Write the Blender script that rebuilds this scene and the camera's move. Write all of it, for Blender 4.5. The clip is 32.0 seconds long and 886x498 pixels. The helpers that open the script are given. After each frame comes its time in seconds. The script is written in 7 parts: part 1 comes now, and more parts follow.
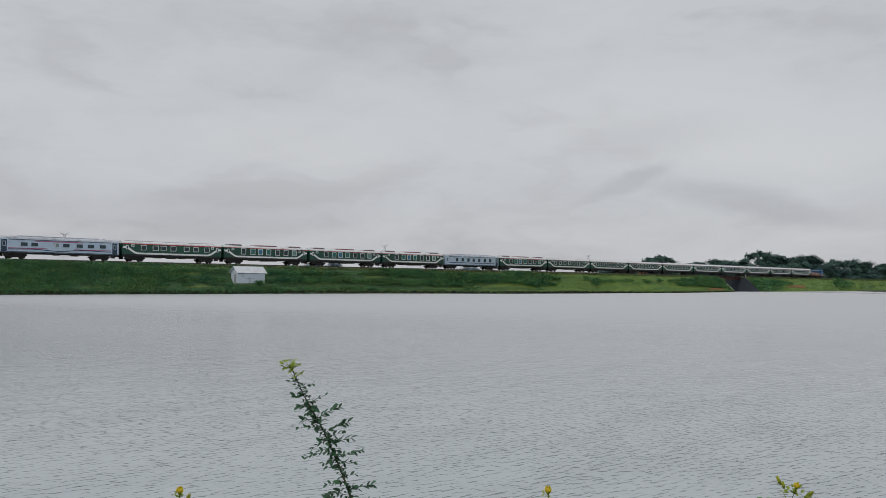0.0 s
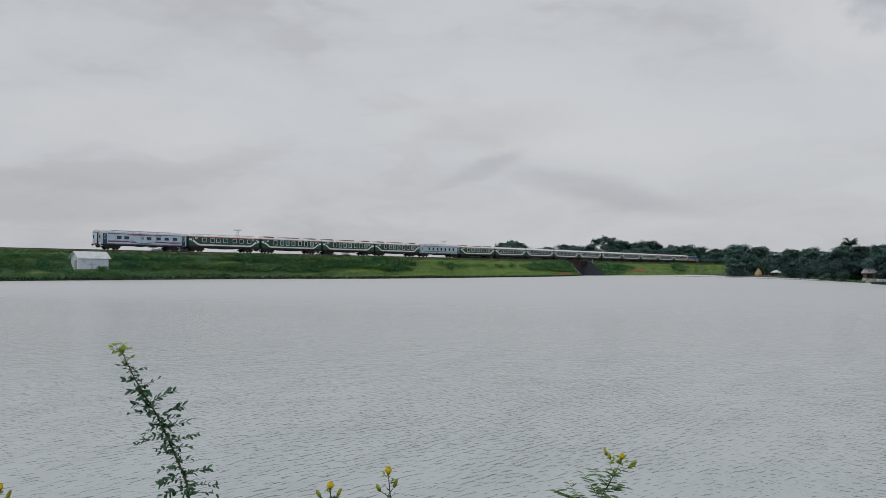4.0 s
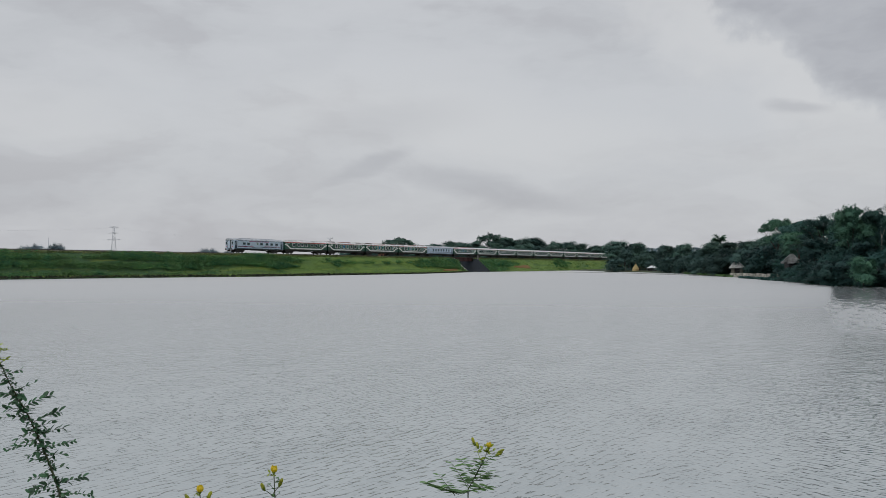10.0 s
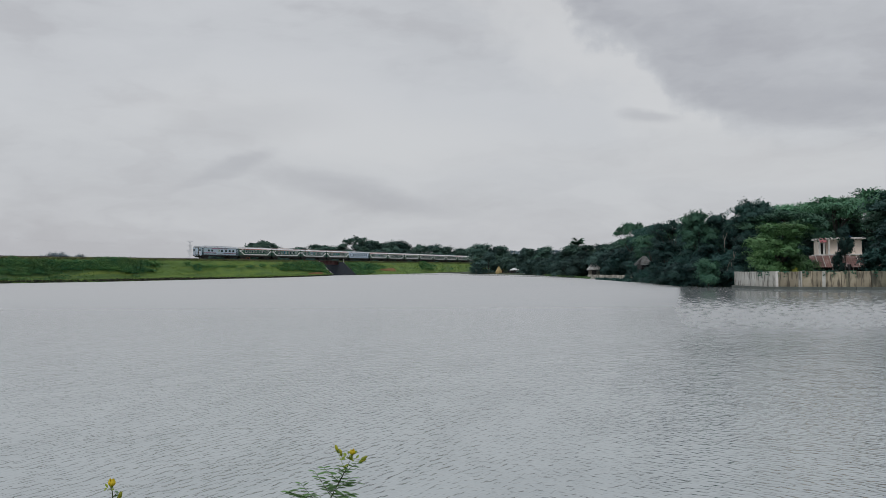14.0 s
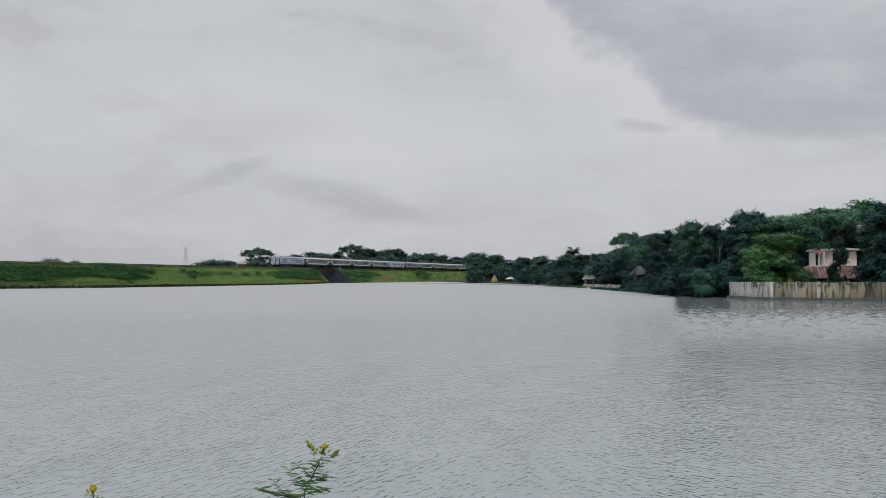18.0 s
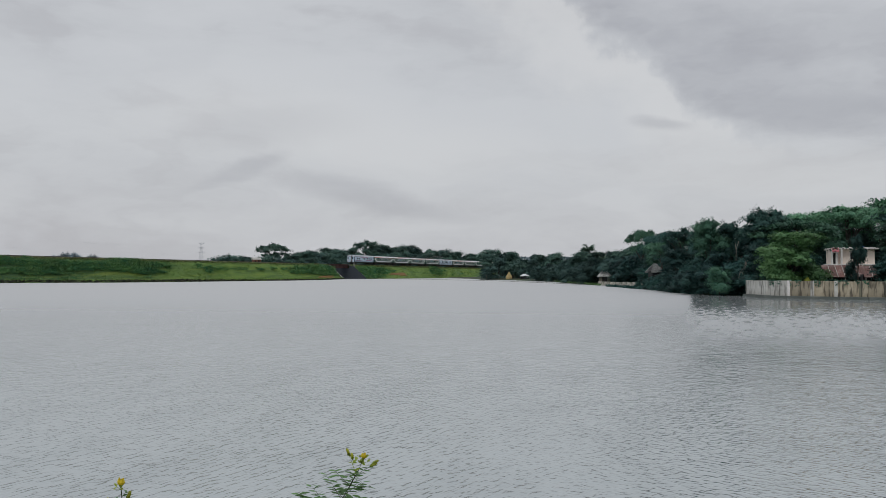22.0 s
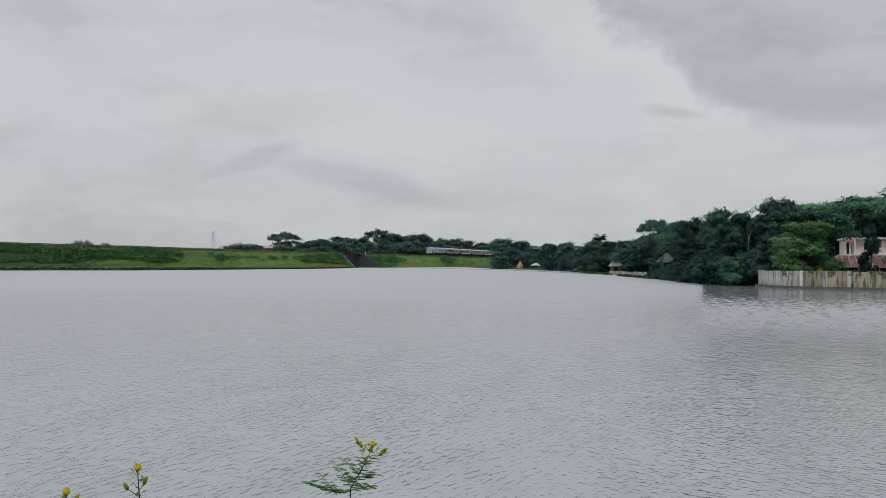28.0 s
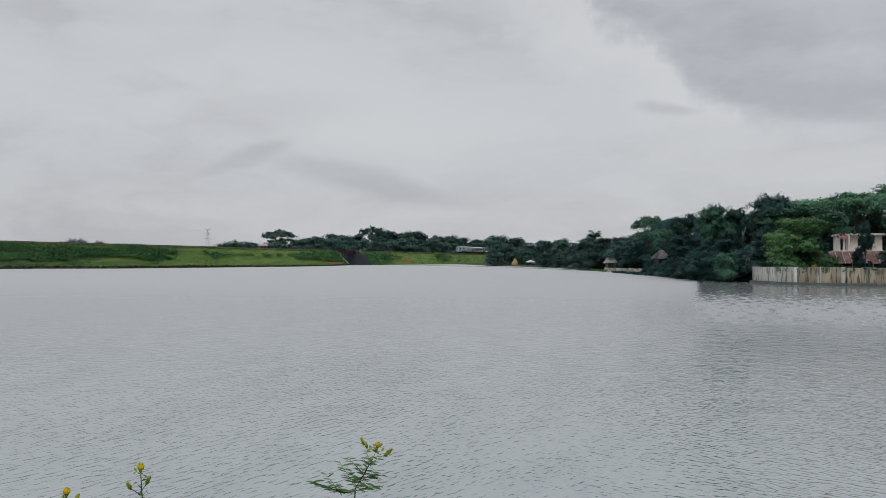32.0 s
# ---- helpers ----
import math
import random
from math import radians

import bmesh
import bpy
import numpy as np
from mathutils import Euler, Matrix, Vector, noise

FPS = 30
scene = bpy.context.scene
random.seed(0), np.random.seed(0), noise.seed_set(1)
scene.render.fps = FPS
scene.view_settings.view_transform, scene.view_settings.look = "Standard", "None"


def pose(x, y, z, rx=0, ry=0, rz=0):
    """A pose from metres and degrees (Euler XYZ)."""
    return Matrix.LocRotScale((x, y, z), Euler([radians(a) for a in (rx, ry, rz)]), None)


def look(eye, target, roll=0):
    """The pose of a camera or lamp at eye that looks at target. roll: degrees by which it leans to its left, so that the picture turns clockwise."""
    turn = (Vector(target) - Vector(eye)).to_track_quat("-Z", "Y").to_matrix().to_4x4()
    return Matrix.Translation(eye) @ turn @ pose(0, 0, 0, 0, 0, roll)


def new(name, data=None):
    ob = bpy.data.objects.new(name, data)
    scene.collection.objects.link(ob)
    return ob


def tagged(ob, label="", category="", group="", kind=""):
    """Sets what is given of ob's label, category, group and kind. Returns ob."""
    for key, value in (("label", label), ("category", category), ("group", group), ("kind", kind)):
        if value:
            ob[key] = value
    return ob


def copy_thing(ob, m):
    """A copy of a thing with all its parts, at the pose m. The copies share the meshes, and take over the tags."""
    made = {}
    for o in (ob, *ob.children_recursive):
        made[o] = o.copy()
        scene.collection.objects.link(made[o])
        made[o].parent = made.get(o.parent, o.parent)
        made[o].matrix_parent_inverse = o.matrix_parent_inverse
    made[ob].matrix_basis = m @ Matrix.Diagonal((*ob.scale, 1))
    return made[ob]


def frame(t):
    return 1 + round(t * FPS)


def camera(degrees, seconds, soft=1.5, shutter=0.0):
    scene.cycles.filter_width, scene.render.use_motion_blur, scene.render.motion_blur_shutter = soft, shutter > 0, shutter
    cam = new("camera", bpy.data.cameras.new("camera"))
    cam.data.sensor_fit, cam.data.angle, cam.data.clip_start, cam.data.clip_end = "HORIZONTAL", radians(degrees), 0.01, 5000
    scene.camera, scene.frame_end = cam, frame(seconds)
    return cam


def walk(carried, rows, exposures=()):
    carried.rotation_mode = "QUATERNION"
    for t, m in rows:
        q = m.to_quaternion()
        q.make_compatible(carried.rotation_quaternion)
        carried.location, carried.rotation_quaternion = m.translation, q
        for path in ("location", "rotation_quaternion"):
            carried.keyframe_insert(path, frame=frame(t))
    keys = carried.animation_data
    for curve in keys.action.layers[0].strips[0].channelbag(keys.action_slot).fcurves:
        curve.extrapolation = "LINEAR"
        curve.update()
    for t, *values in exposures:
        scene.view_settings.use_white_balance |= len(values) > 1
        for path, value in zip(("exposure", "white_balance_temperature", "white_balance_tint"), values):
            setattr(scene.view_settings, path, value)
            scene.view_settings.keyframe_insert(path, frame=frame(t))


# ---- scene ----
EYE_Z = 1.65


def aim(yaw, pitch, roll, dx, dz):
    """Camera pose: bearing to the right of north, tilt up, lean; small shifts of the held camera."""
    eye = Vector((dx, 0.0, EYE_Z + dz))
    a, e = radians(yaw), radians(pitch)
    return look(eye, eye + Vector((math.sin(a) * math.cos(e), math.cos(a) * math.cos(e), math.sin(e))), roll)


cam = camera(54.2, 32.0, soft=0.42)
walk(cam, [
    (0, aim(-19.93, 2.42, 0.26, -0.115, 0.005)),
    (0.5, aim(-19.82, 2.60, 0.55, -0.124, 0.016)),
    (1, aim(-19.65, 2.34, 0.56, -0.111, 0.010)),
    (1.5, aim(-18.80, 2.45, 0.53, -0.098, 0.003)),
    (2, aim(-16.67, 2.12, 0.52, -0.108, 0.010)),
    (2.5, aim(-15.01, 2.30, 0.58, -0.076, 0.011)),
    (3, aim(-13.43, 1.86, 0.38, -0.080, 0.008)),
    (3.5, aim(-11.72, 1.55, 0.20, -0.064, 0.000)),
    (5.5, aim(-6.82, 1.54, -0.11, -0.058, 0.002)),
    (6, aim(-5.25, 1.57, -0.18, -0.037, -0.004)),
    (6.5, aim(-5.04, 1.37, -0.39, -0.053, -0.004)),
    (7, aim(-4.94, 1.48, -0.39, -0.042, -0.001)),
    (7.5, aim(-5.36, 1.57, -0.32, -0.037, 0.000)),
    (8, aim(-4.78, 1.46, -0.06, -0.009, 0.002)),
    (8.5, aim(-4.74, 0.84, -0.06, -0.058, -0.006)),
    (9, aim(-4.74, 1.24, -0.31, -0.050, -0.001)),
    (9.5, aim(-4.28, 1.12, -0.35, -0.040, 0.006)),
    (10, aim(-2.97, 1.24, -0.30, -0.014, 0.001)),
    (10.5, aim(-0.52, 1.40, -0.25, -0.020, 0.010)),
    (11, aim(1.16, 1.43, -0.33, -0.001, 0.000)),
    (11.5, aim(1.46, 1.35, -0.03, -0.010, 0.006)),
    (12, aim(3.14, 1.36, -0.28, 0.006, -0.002)),
    (12.5, aim(4.95, 1.02, -0.29, 0.020, -0.004)),
    (13, aim(5.98, 1.09, -0.20, 0.008, 0.002)),
    (13.5, aim(5.93, 1.15, -0.81, 0.019, -0.001)),
    (14, aim(5.89, 1.37, -0.62, 0.006, 0.002)),
    (14.5, aim(5.84, 1.35, -0.37, 0.012, -0.002)),
    (16.5, aim(5.59, 1.34, -0.30, 0.026, -0.005)),
    (17, aim(5.71, 1.78, -0.10, 0.034, -0.011)),
    (17.5, aim(6.11, 2.27, -0.03, 0.039, -0.013)),
    (18, aim(6.16, 1.93, -0.23, 0.039, -0.011)),
    (18.5, aim(5.84, 1.63, 0.10, 0.041, -0.016)),
    (19, aim(5.33, 1.87, 0.09, 0.009, 0.001)),
    (19.5, aim(5.76, 1.91, 0.12, 0.006, 0.002)),
    (20, aim(5.61, 1.49, -0.07, -0.000, 0.002)),
    (20.5, aim(5.63, 1.63, 0.05, 0.019, -0.004)),
    (21, aim(5.39, 1.55, -0.05, -0.001, 0.002)),
    (21.5, aim(5.49, 1.82, 0.10, 0.009, -0.001)),
    (22, aim(5.20, 1.70, 0.09, 0.002, 0.001)),
    (22.5, aim(4.48, 1.41, -0.08, 0.005, -0.002)),
    (23, aim(4.53, 1.27, 0.02, 0.008, -0.002)),
    (23.5, aim(4.34, 1.26, -0.11, 0.001, -0.001)),
    (24, aim(4.48, 1.45, 0.00, 0.012, -0.003)),
    (24.5, aim(4.63, 0.85, 0.02, 0.010, -0.003)),
    (25, aim(4.61, 1.13, 0.23, 0.002, -0.001)),
    (25.5, aim(4.37, 1.22, -0.09, 0.006, -0.002)),
    (27.5, aim(4.41, 0.89, 0.49, 0.004, -0.003)),
    (28, aim(4.47, 0.97, 0.29, 0.000, 0.001)),
    (28.5, aim(4.48, 1.14, 0.28, 0.014, -0.003)),
    (29, aim(4.63, 1.24, 0.11, 0.022, -0.010)),
    (29.5, aim(4.82, 0.96, 0.18, -0.009, 0.005)),
    (30, aim(5.13, 0.97, 0.20, 0.005, -0.002)),
    (30.5, aim(4.71, 0.88, 0.28, -0.008, -0.002)),
    (31, aim(4.83, 1.07, 0.32, -0.010, 0.002)),
    (31.5, aim(4.96, 0.85, 0.21, -0.002, -0.000)),
    (32, aim(4.81, 0.78, 0.12, -0.017, 0.005)),
])


# ---- world, sun, exposure ----
SUN_AZ, SUN_EL = 200.0, 52.0


def direction(az, el):
    a, e = radians(az), radians(el)
    return Vector((math.sin(a) * math.cos(e), math.cos(a) * math.cos(e), math.sin(e)))


class Nodes:
    """Short hand for building node trees."""

    def __init__(self, tree):
        self.tree = tree
        tree.nodes.clear()

    def add(self, kind, **inputs):
        node = self.tree.nodes.new(kind)
        for key, value in inputs.items():
            self.set(node, key, value)
        return node

    def set(self, node, key, value):
        if key.startswith("i") and key[1:].isdigit():
            socket = node.inputs[int(key[1:])]
        else:
            socket = node.inputs[key.replace("_", " ")]
        if isinstance(value, bpy.types.NodeSocket):
            self.tree.links.new(value, socket)
        else:
            socket.default_value = value

    def math(self, op, a, b=0.0, c=0.0, clamp=False):
        node = self.tree.nodes.new("ShaderNodeMath")
        node.operation, node.use_clamp = op, clamp
        for i, v in enumerate((a, b, c)):
            self.set(node, f"i{i}", v)
        return node.outputs[0]

    def vec(self, op, a, b=(0, 0, 0)):
        node = self.tree.nodes.new("ShaderNodeVectorMath")
        node.operation = op
        self.set(node, "i0", a)
        self.set(node, "i1", b)
        return node.outputs["Value"] if op == "DOT_PRODUCT" else node.outputs["Vector"]

    def noise(self, vector, scale, detail=4.0, rough=0.55, distortion=0.0):
        node = self.tree.nodes.new("ShaderNodeTexNoise")
        if vector is not None:
            self.set(node, "Vector", vector)
        node.inputs["Scale"].default_value = scale
        node.inputs["Detail"].default_value = detail
        node.inputs["Roughness"].default_value = rough
        node.inputs["Distortion"].default_value = distortion
        return node

    def ramp(self, value, lo, hi, a=0.0, b=1.0):
        node = self.tree.nodes.new("ShaderNodeMapRange")
        node.interpolation_type = "SMOOTHSTEP"
        for i, v in enumerate((value, lo, hi, a, b)):
            self.set(node, f"i{i}", v)
        return node.outputs["Result"]

    def mix(self, fac, a, b, blend="MIX"):
        node = self.tree.nodes.new("ShaderNodeMix")
        node.data_type, node.blend_type = "RGBA", blend
        for key, v in ((0, fac), (6, a), (7, b)):
            if isinstance(v, bpy.types.NodeSocket):
                self.tree.links.new(v, node.inputs[key])
            else:
                node.inputs[key].default_value = v if key == 0 or len(v) == 4 else (*v, 1.0)
        return node.outputs[2]


def build_world():
    world = bpy.data.worlds.new("overcast_sky")
    scene.world = world
    world.use_nodes = True
    n = Nodes(world.node_tree)
    sky = n.add("ShaderNodeTexSky")
    sky.sky_type, sky.sun_disc = "NISHITA", False
    sky.sun_elevation, sky.sun_rotation = radians(SUN_EL), radians(SUN_AZ)
    sky.air_density, sky.dust_density = 1.2, 3.0
    way = n.add("ShaderNodeTexCoord").outputs["Generated"]
    stretched = n.vec("MULTIPLY", way, (1.0, 1.0, 3.0))
    warp = n.noise(stretched, 3.2, 5, 0.55).outputs["Color"]
    warped = n.vec("ADD", way, n.vec("MULTIPLY", n.vec("SUBTRACT", warp, (0.5, 0.5, 0.5)), (0.10, 0.10, 0.07)))
    fine = n.vec("ADD", stretched, n.vec("MULTIPLY", n.vec("SUBTRACT", warp, (0.5, 0.5, 0.5)), (0.5, 0.5, 0.5)))
    billow = n.noise(fine, 4.5, 7, 0.52).outputs[0]
    broad = n.noise(stretched, 1.7, 4, 0.5).outputs[0]
    up = n.add("ShaderNodeSeparateXYZ", i0=way).outputs[2]

    def bank(az, el, a, b, tilt, soft):
        """One cloud of the layer: an uneven ellipse about a bearing, a and b degrees wide and high."""
        c = direction(az, el)
        right = Vector((math.cos(radians(az)), -math.sin(radians(az)), 0))
        top = right.cross(c)
        ca, sa = math.cos(radians(tilt)), math.sin(radians(tilt))
        u, v = right * ca + top * sa, top * ca - right * sa
        off = n.vec("SUBTRACT", warped, tuple(c))
        x = n.math("DIVIDE", n.vec("DOT_PRODUCT", off, tuple(u)), radians(a))
        y = n.math("DIVIDE", n.vec("DOT_PRODUCT", off, tuple(v)), radians(b))
        r = n.math("ADD", n.math("MULTIPLY", x, x), n.math("MULTIPLY", y, y))
        return n.ramp(n.math("SQRT", r), 1.0 + soft, 1.0 - soft)

    haze = n.mix(n.ramp(up, 0.0, 0.30), (5.03, 5.10, 5.44), (4.90, 5.04, 5.28))
    cloud = n.mix(n.ramp(broad, 0.30, 0.72), haze, (5.60, 5.74, 5.99))
    cloud = n.mix(n.ramp(billow, 0.42, 0.66, 0.0, 0.55), cloud, (6.03, 6.17, 6.42))
    cloud = n.mix(n.ramp(billow, 0.50, 0.30, 0.0, 0.48), cloud, (4.35, 4.35, 4.6))
    bright = (6.40, 6.45, 6.55)
    dark = (3.55, 3.62, 3.98)
    # a heavy cloud bank in the north-east, heaped along its western edge, level below
    flat = n.add("ShaderNodeSeparateXYZ", i0=way).outputs
    az = n.math("MULTIPLY", n.math("ARCTAN2", flat[0], flat[1]), 57.296)
    el = n.math("MULTIPLY", n.math("ARCSINE", flat[2]), 57.296)
    heaps = n.math("SUBTRACT", n.noise(way, 13.0, 3, 0.5, 0.3).outputs[0], 0.5)
    knobs = n.math("SUBTRACT", n.noise(way, 44.0, 4, 0.6).outputs[0], 0.5)
    rags = n.math("SUBTRACT", n.noise(stretched, 11.0, 5, 0.6, 0.4).outputs[0], 0.5)
    ragged = n.math("ADD", n.math("MULTIPLY", heaps, 6.5), n.math("MULTIPLY", knobs, 2.2))
    past = n.math("ADD", n.math("ADD", n.math("MULTIPLY", n.math("SUBTRACT", az, 15.6), 0.64), n.math("MULTIPLY", n.math("SUBTRACT", el, 15.3), 0.77)), ragged)
    over = n.math("ADD", n.math("SUBTRACT", el, 8.3), n.math("MULTIPLY", rags, 5.0))
    heap = n.math("MULTIPLY", n.math("MULTIPLY", n.ramp(past, -5.5, -0.9), n.ramp(past, 0.5, -0.6)), n.ramp(el, 6.0, 10.0, 0.0, 0.75))
    cloud = n.mix(heap, cloud, bright)
    depth = n.math("MULTIPLY", n.math("MULTIPLY", n.ramp(past, -0.7, 1.9), n.ramp(over, -0.9, 1.8)), n.ramp(past, 2.0, 11.0, 0.54, 0.20))
    cloud = n.mix(n.math("MULTIPLY", depth, n.ramp(billow, 0.32, 0.68, 1.25, 0.7)), cloud, dark)
    for az, el, a, b, tilt, soft, tint, amount in (
            (1, 8.8, 9, 2.0, -4, 0.7, bright, 0.45),
            (-9, 10.0, 8, 2.4, 6, 0.8, bright, 0.35),
            (-30, 9.5, 7, 1.6, -8, 0.8, bright, 0.40),
            (26, 6.6, 12, 1.3, -5, 0.8, bright, 0.40),
            (19.2, 9.9, 1.7, 0.42, -12, 0.6, dark, 0.40),
            (30.5, 9.6, 6.5, 0.9, -7, 0.5, dark, 0.38),
            (0.6, 4.9, 5.6, 0.7, -10, 0.6, dark, 0.36),
            (-1.5, 6.1, 3.0, 0.35, -6, 0.7, dark, 0.20),
            (-8.3, 6.4, 3.0, 0.42, 17, 0.6, dark, 0.34),
            (-6.0, 9.2, 5.0, 1.0, 8, 0.8, dark, 0.18),
            (-38, 5.2, 11, 1.5, -4, 0.7, dark, 0.26)):
        cloud = n.mix(n.math("MULTIPLY", bank(az, el, a, b, tilt, soft), amount), cloud, tint)
    colour = n.mix(0.93, sky.outputs[0], cloud)
    back = n.add("ShaderNodeBackground", Color=colour, Strength=0.1)
    out = n.add("ShaderNodeOutputWorld")
    n.tree.links.new(back.outputs[0], out.inputs[0])


build_world()
sun = new("sun", bpy.data.lights.new("sun", "SUN"))
sun.data.energy, sun.data.angle, sun.data.color = 0.7, radians(25), (1.0, 0.96, 0.9)
sun.matrix_world = look(direction(SUN_AZ, SUN_EL) * 300, (0, 0, 0))
scene.view_settings.exposure = 0.0


# ---- materials ----
def material(name, base, other=None, rough=0.8, metal=0.0, scale=2.0, island=0.0, per_object=0.0, bump=0.0, bump_scale=None, stain=None, stain_scale=0.3, coat=0.0, spec=0.5, translucent=0.0):
    """A procedural surface: two-tone grain, larger stains, fine relief, and variation by piece."""
    m = bpy.data.materials.new(name)
    m.use_nodes = True
    n = Nodes(m.node_tree)
    place = n.add("ShaderNodeTexCoord").outputs["Object"]
    grain = n.noise(place, scale, 5, 0.6)
    colour = n.mix(n.ramp(grain.outputs[0], 0.32, 0.68), base, other or tuple(c * 0.8 for c in base))
    if stain:
        patch = n.noise(place, stain_scale, 4, 0.55)
        colour = n.mix(n.ramp(patch.outputs[0], 0.48, 0.66, 0.0, 0.85), colour, stain)
    if island:
        r = n.add("ShaderNodeNewGeometry").outputs["Random Per Island"]
        colour = n.mix(1.0, colour, n.add("ShaderNodeCombineXYZ", i0=n.ramp(r, 0, 1, 1 - island, 1 + island), i1=n.ramp(r, 0, 1, 1 - island * 0.8, 1 + island * 0.8), i2=n.ramp(r, 0, 1, 1 - island * 0.6, 1 + island * 0.5)).outputs[0], "MULTIPLY")
    if per_object:
        r = n.add("ShaderNodeObjectInfo").outputs["Random"]
        v = n.ramp(r, 0, 1, 1 - per_object, 1 + per_object)
        colour = n.mix(1.0, colour, n.add("ShaderNodeCombineXYZ", i0=v, i1=v, i2=v).outputs[0], "MULTIPLY")
    shader = n.add("ShaderNodeBsdfPrincipled", Base_Color=colour, Roughness=rough, Metallic=metal)
    shader.inputs["Specular IOR Level"].default_value = spec
    shader.inputs["Coat Weight"].default_value = coat
    if bump:
        relief = n.noise(place, bump_scale or scale * 3, 4, 0.6)
        b = n.add("ShaderNodeBump", Strength=bump, Height=relief.outputs[0])
        b.inputs["Distance"].default_value = 0.05
        n.tree.links.new(b.outputs[0], shader.inputs["Normal"])
    result = shader.outputs[0]
    if translucent:
        t = n.add("ShaderNodeBsdfTranslucent", Color=colour)
        mixed = n.add("ShaderNodeMixShader", i0=translucent)
        n.tree.links.new(result, mixed.inputs[1])
        n.tree.links.new(t.outputs[0], mixed.inputs[2])
        result = mixed.outputs[0]
    out = n.add("ShaderNodeOutputMaterial")
    n.tree.links.new(result, out.inputs[0])
    return m


def water_material():
    m = bpy.data.materials.new("lake_water")
    m.use_nodes = True
    n = Nodes(m.node_tree)
    place = n.add("ShaderNodeTexCoord").outputs["Object"]

    def along(angle, stretch):
        """The surface's own places, drawn out along crests that lie at this angle."""
        c, k = math.cos(radians(angle)), math.sin(radians(angle))
        u = n.math("MULTIPLY", n.vec("DOT_PRODUCT", place, (c, k, 0.0)), stretch)
        return n.add("ShaderNodeCombineXYZ", i0=u, i1=n.vec("DOT_PRODUCT", place, (-k, c, 0.0))).outputs[0]

    spot = n.add("ShaderNodeNewGeometry").outputs["Position"]
    off = n.math("ABSOLUTE", n.vec("DOT_PRODUCT", spot, (math.sin(radians(14)), math.cos(radians(14)), 0.0)))  # metres out from the camera; ripple and gloss follow it to fit the view
    # two wave trains, laid west and east to fit the view: scattered ripples on smooth water, and close rows
    across = n.vec("DOT_PRODUCT", spot, (0.996, -0.087, 0.0))
    blend = n.ramp(across, -1.0, 4.0)
    sparse = n.ramp(across, -5.0, -1.0, 0.50, 0.37)
    left = n.ramp(n.noise(along(60, 0.38), 18.0, 1, 0.4).outputs[0], sparse, 0.95)
    right = n.ramp(n.noise(along(-48, 0.5), 19.0, 1, 0.4).outputs[0], 0.42, 0.95)
    ripple = n.math("ADD", n.math("MULTIPLY", left, n.math("SUBTRACT", 1.15, blend)), n.math("MULTIPLY", right, n.math("ADD", 0.12, blend)))
    big = n.noise(along(20, 0.45), 1.6, 3, 0.5, 0.5).outputs[0]
    small = n.noise(along(30, 0.5), 15.0, 2, 0.5, 0.4).outputs[0]
    gust = n.ramp(n.noise(along(10, 0.35), 0.07, 3, 0.5, 0.5).outputs[0], 0.32, 0.68, 0.6, 1.15)
    flecks = n.noise(along(75, 0.35), 1.3, 5, 0.65, 0.3).outputs[0]
    # smooth water before the wooded headland, but for ruffled lanes; its edge is a line through the camera, placed to
    # fit its view
    smooth_zone = n.ramp(n.vec("DOT_PRODUCT", spot, (math.cos(radians(21.1)), -math.sin(radians(21.1)), 0.0)), -0.5, 0.7)
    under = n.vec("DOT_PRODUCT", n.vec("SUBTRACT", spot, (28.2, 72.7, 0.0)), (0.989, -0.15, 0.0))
    smooth_zone = n.math("MAXIMUM", smooth_zone, n.ramp(under, -0.6, 0.8))
    inner = n.ramp(off, 10.0, 36.0)
    lanes = n.noise(along(63, 0.5), 2.6, 5, 0.7, 0.6).outputs[0]
    ruffled = n.ramp(lanes, n.ramp(off, 22.0, 56.0, 0.14, 0.50), n.ramp(off, 22.0, 56.0, 0.56, 0.80))
    calm = n.math("SUBTRACT", 1.0, n.math("MULTIPLY", smooth_zone, n.math("MULTIPLY", n.math("SUBTRACT", 1.0, ruffled), n.ramp(off, 22.0, 58.0, 0.1, 1.0))))
    height = n.math("ADD", n.math("MULTIPLY", big, 0.014), n.math("ADD", n.math("MULTIPLY", ripple, 0.0145), n.math("MULTIPLY", small, 0.003)))
    chop = n.math("MULTIPLY", n.noise(along(-24, 0.7), 2.0, 3, 0.6, 0.4).outputs[0], n.math("MULTIPLY", smooth_zone, n.ramp(off, 8.0, 30.0, 0.02, 0.07)))
    height = n.math("ADD", height, chop)
    height = n.math("MULTIPLY", height, n.math("MULTIPLY", n.ramp(flecks, 0.3, 0.7, 0.75, 1.25), n.ramp(off, 6.0, 18.0, 1.0, 0.26)))
    # farther from the camera longer ripples carry the pattern, sized to fit its view
    mid = n.ramp(n.noise(along(78, 0.8), 5.5, 2, 0.5, 0.3).outputs[0], 0.42, 0.85)
    far = n.ramp(n.noise(along(76, 0.45), 2.0, 2, 0.5, 0.3).outputs[0], 0.42, 0.85)
    height = n.math("ADD", height, n.math("MULTIPLY", mid, n.math("MULTIPLY", n.ramp(off, 7.0, 13.0, 0.0, 0.0078), n.ramp(off, 30.0, 60.0, 1.0, 0.2))))
    height = n.math("ADD", height, n.math("MULTIPLY", far, n.math("MULTIPLY", n.ramp(off, 14.0, 32.0, 0.0, 0.012), n.ramp(off, 50.0, 120.0, 1.0, 0.4))))
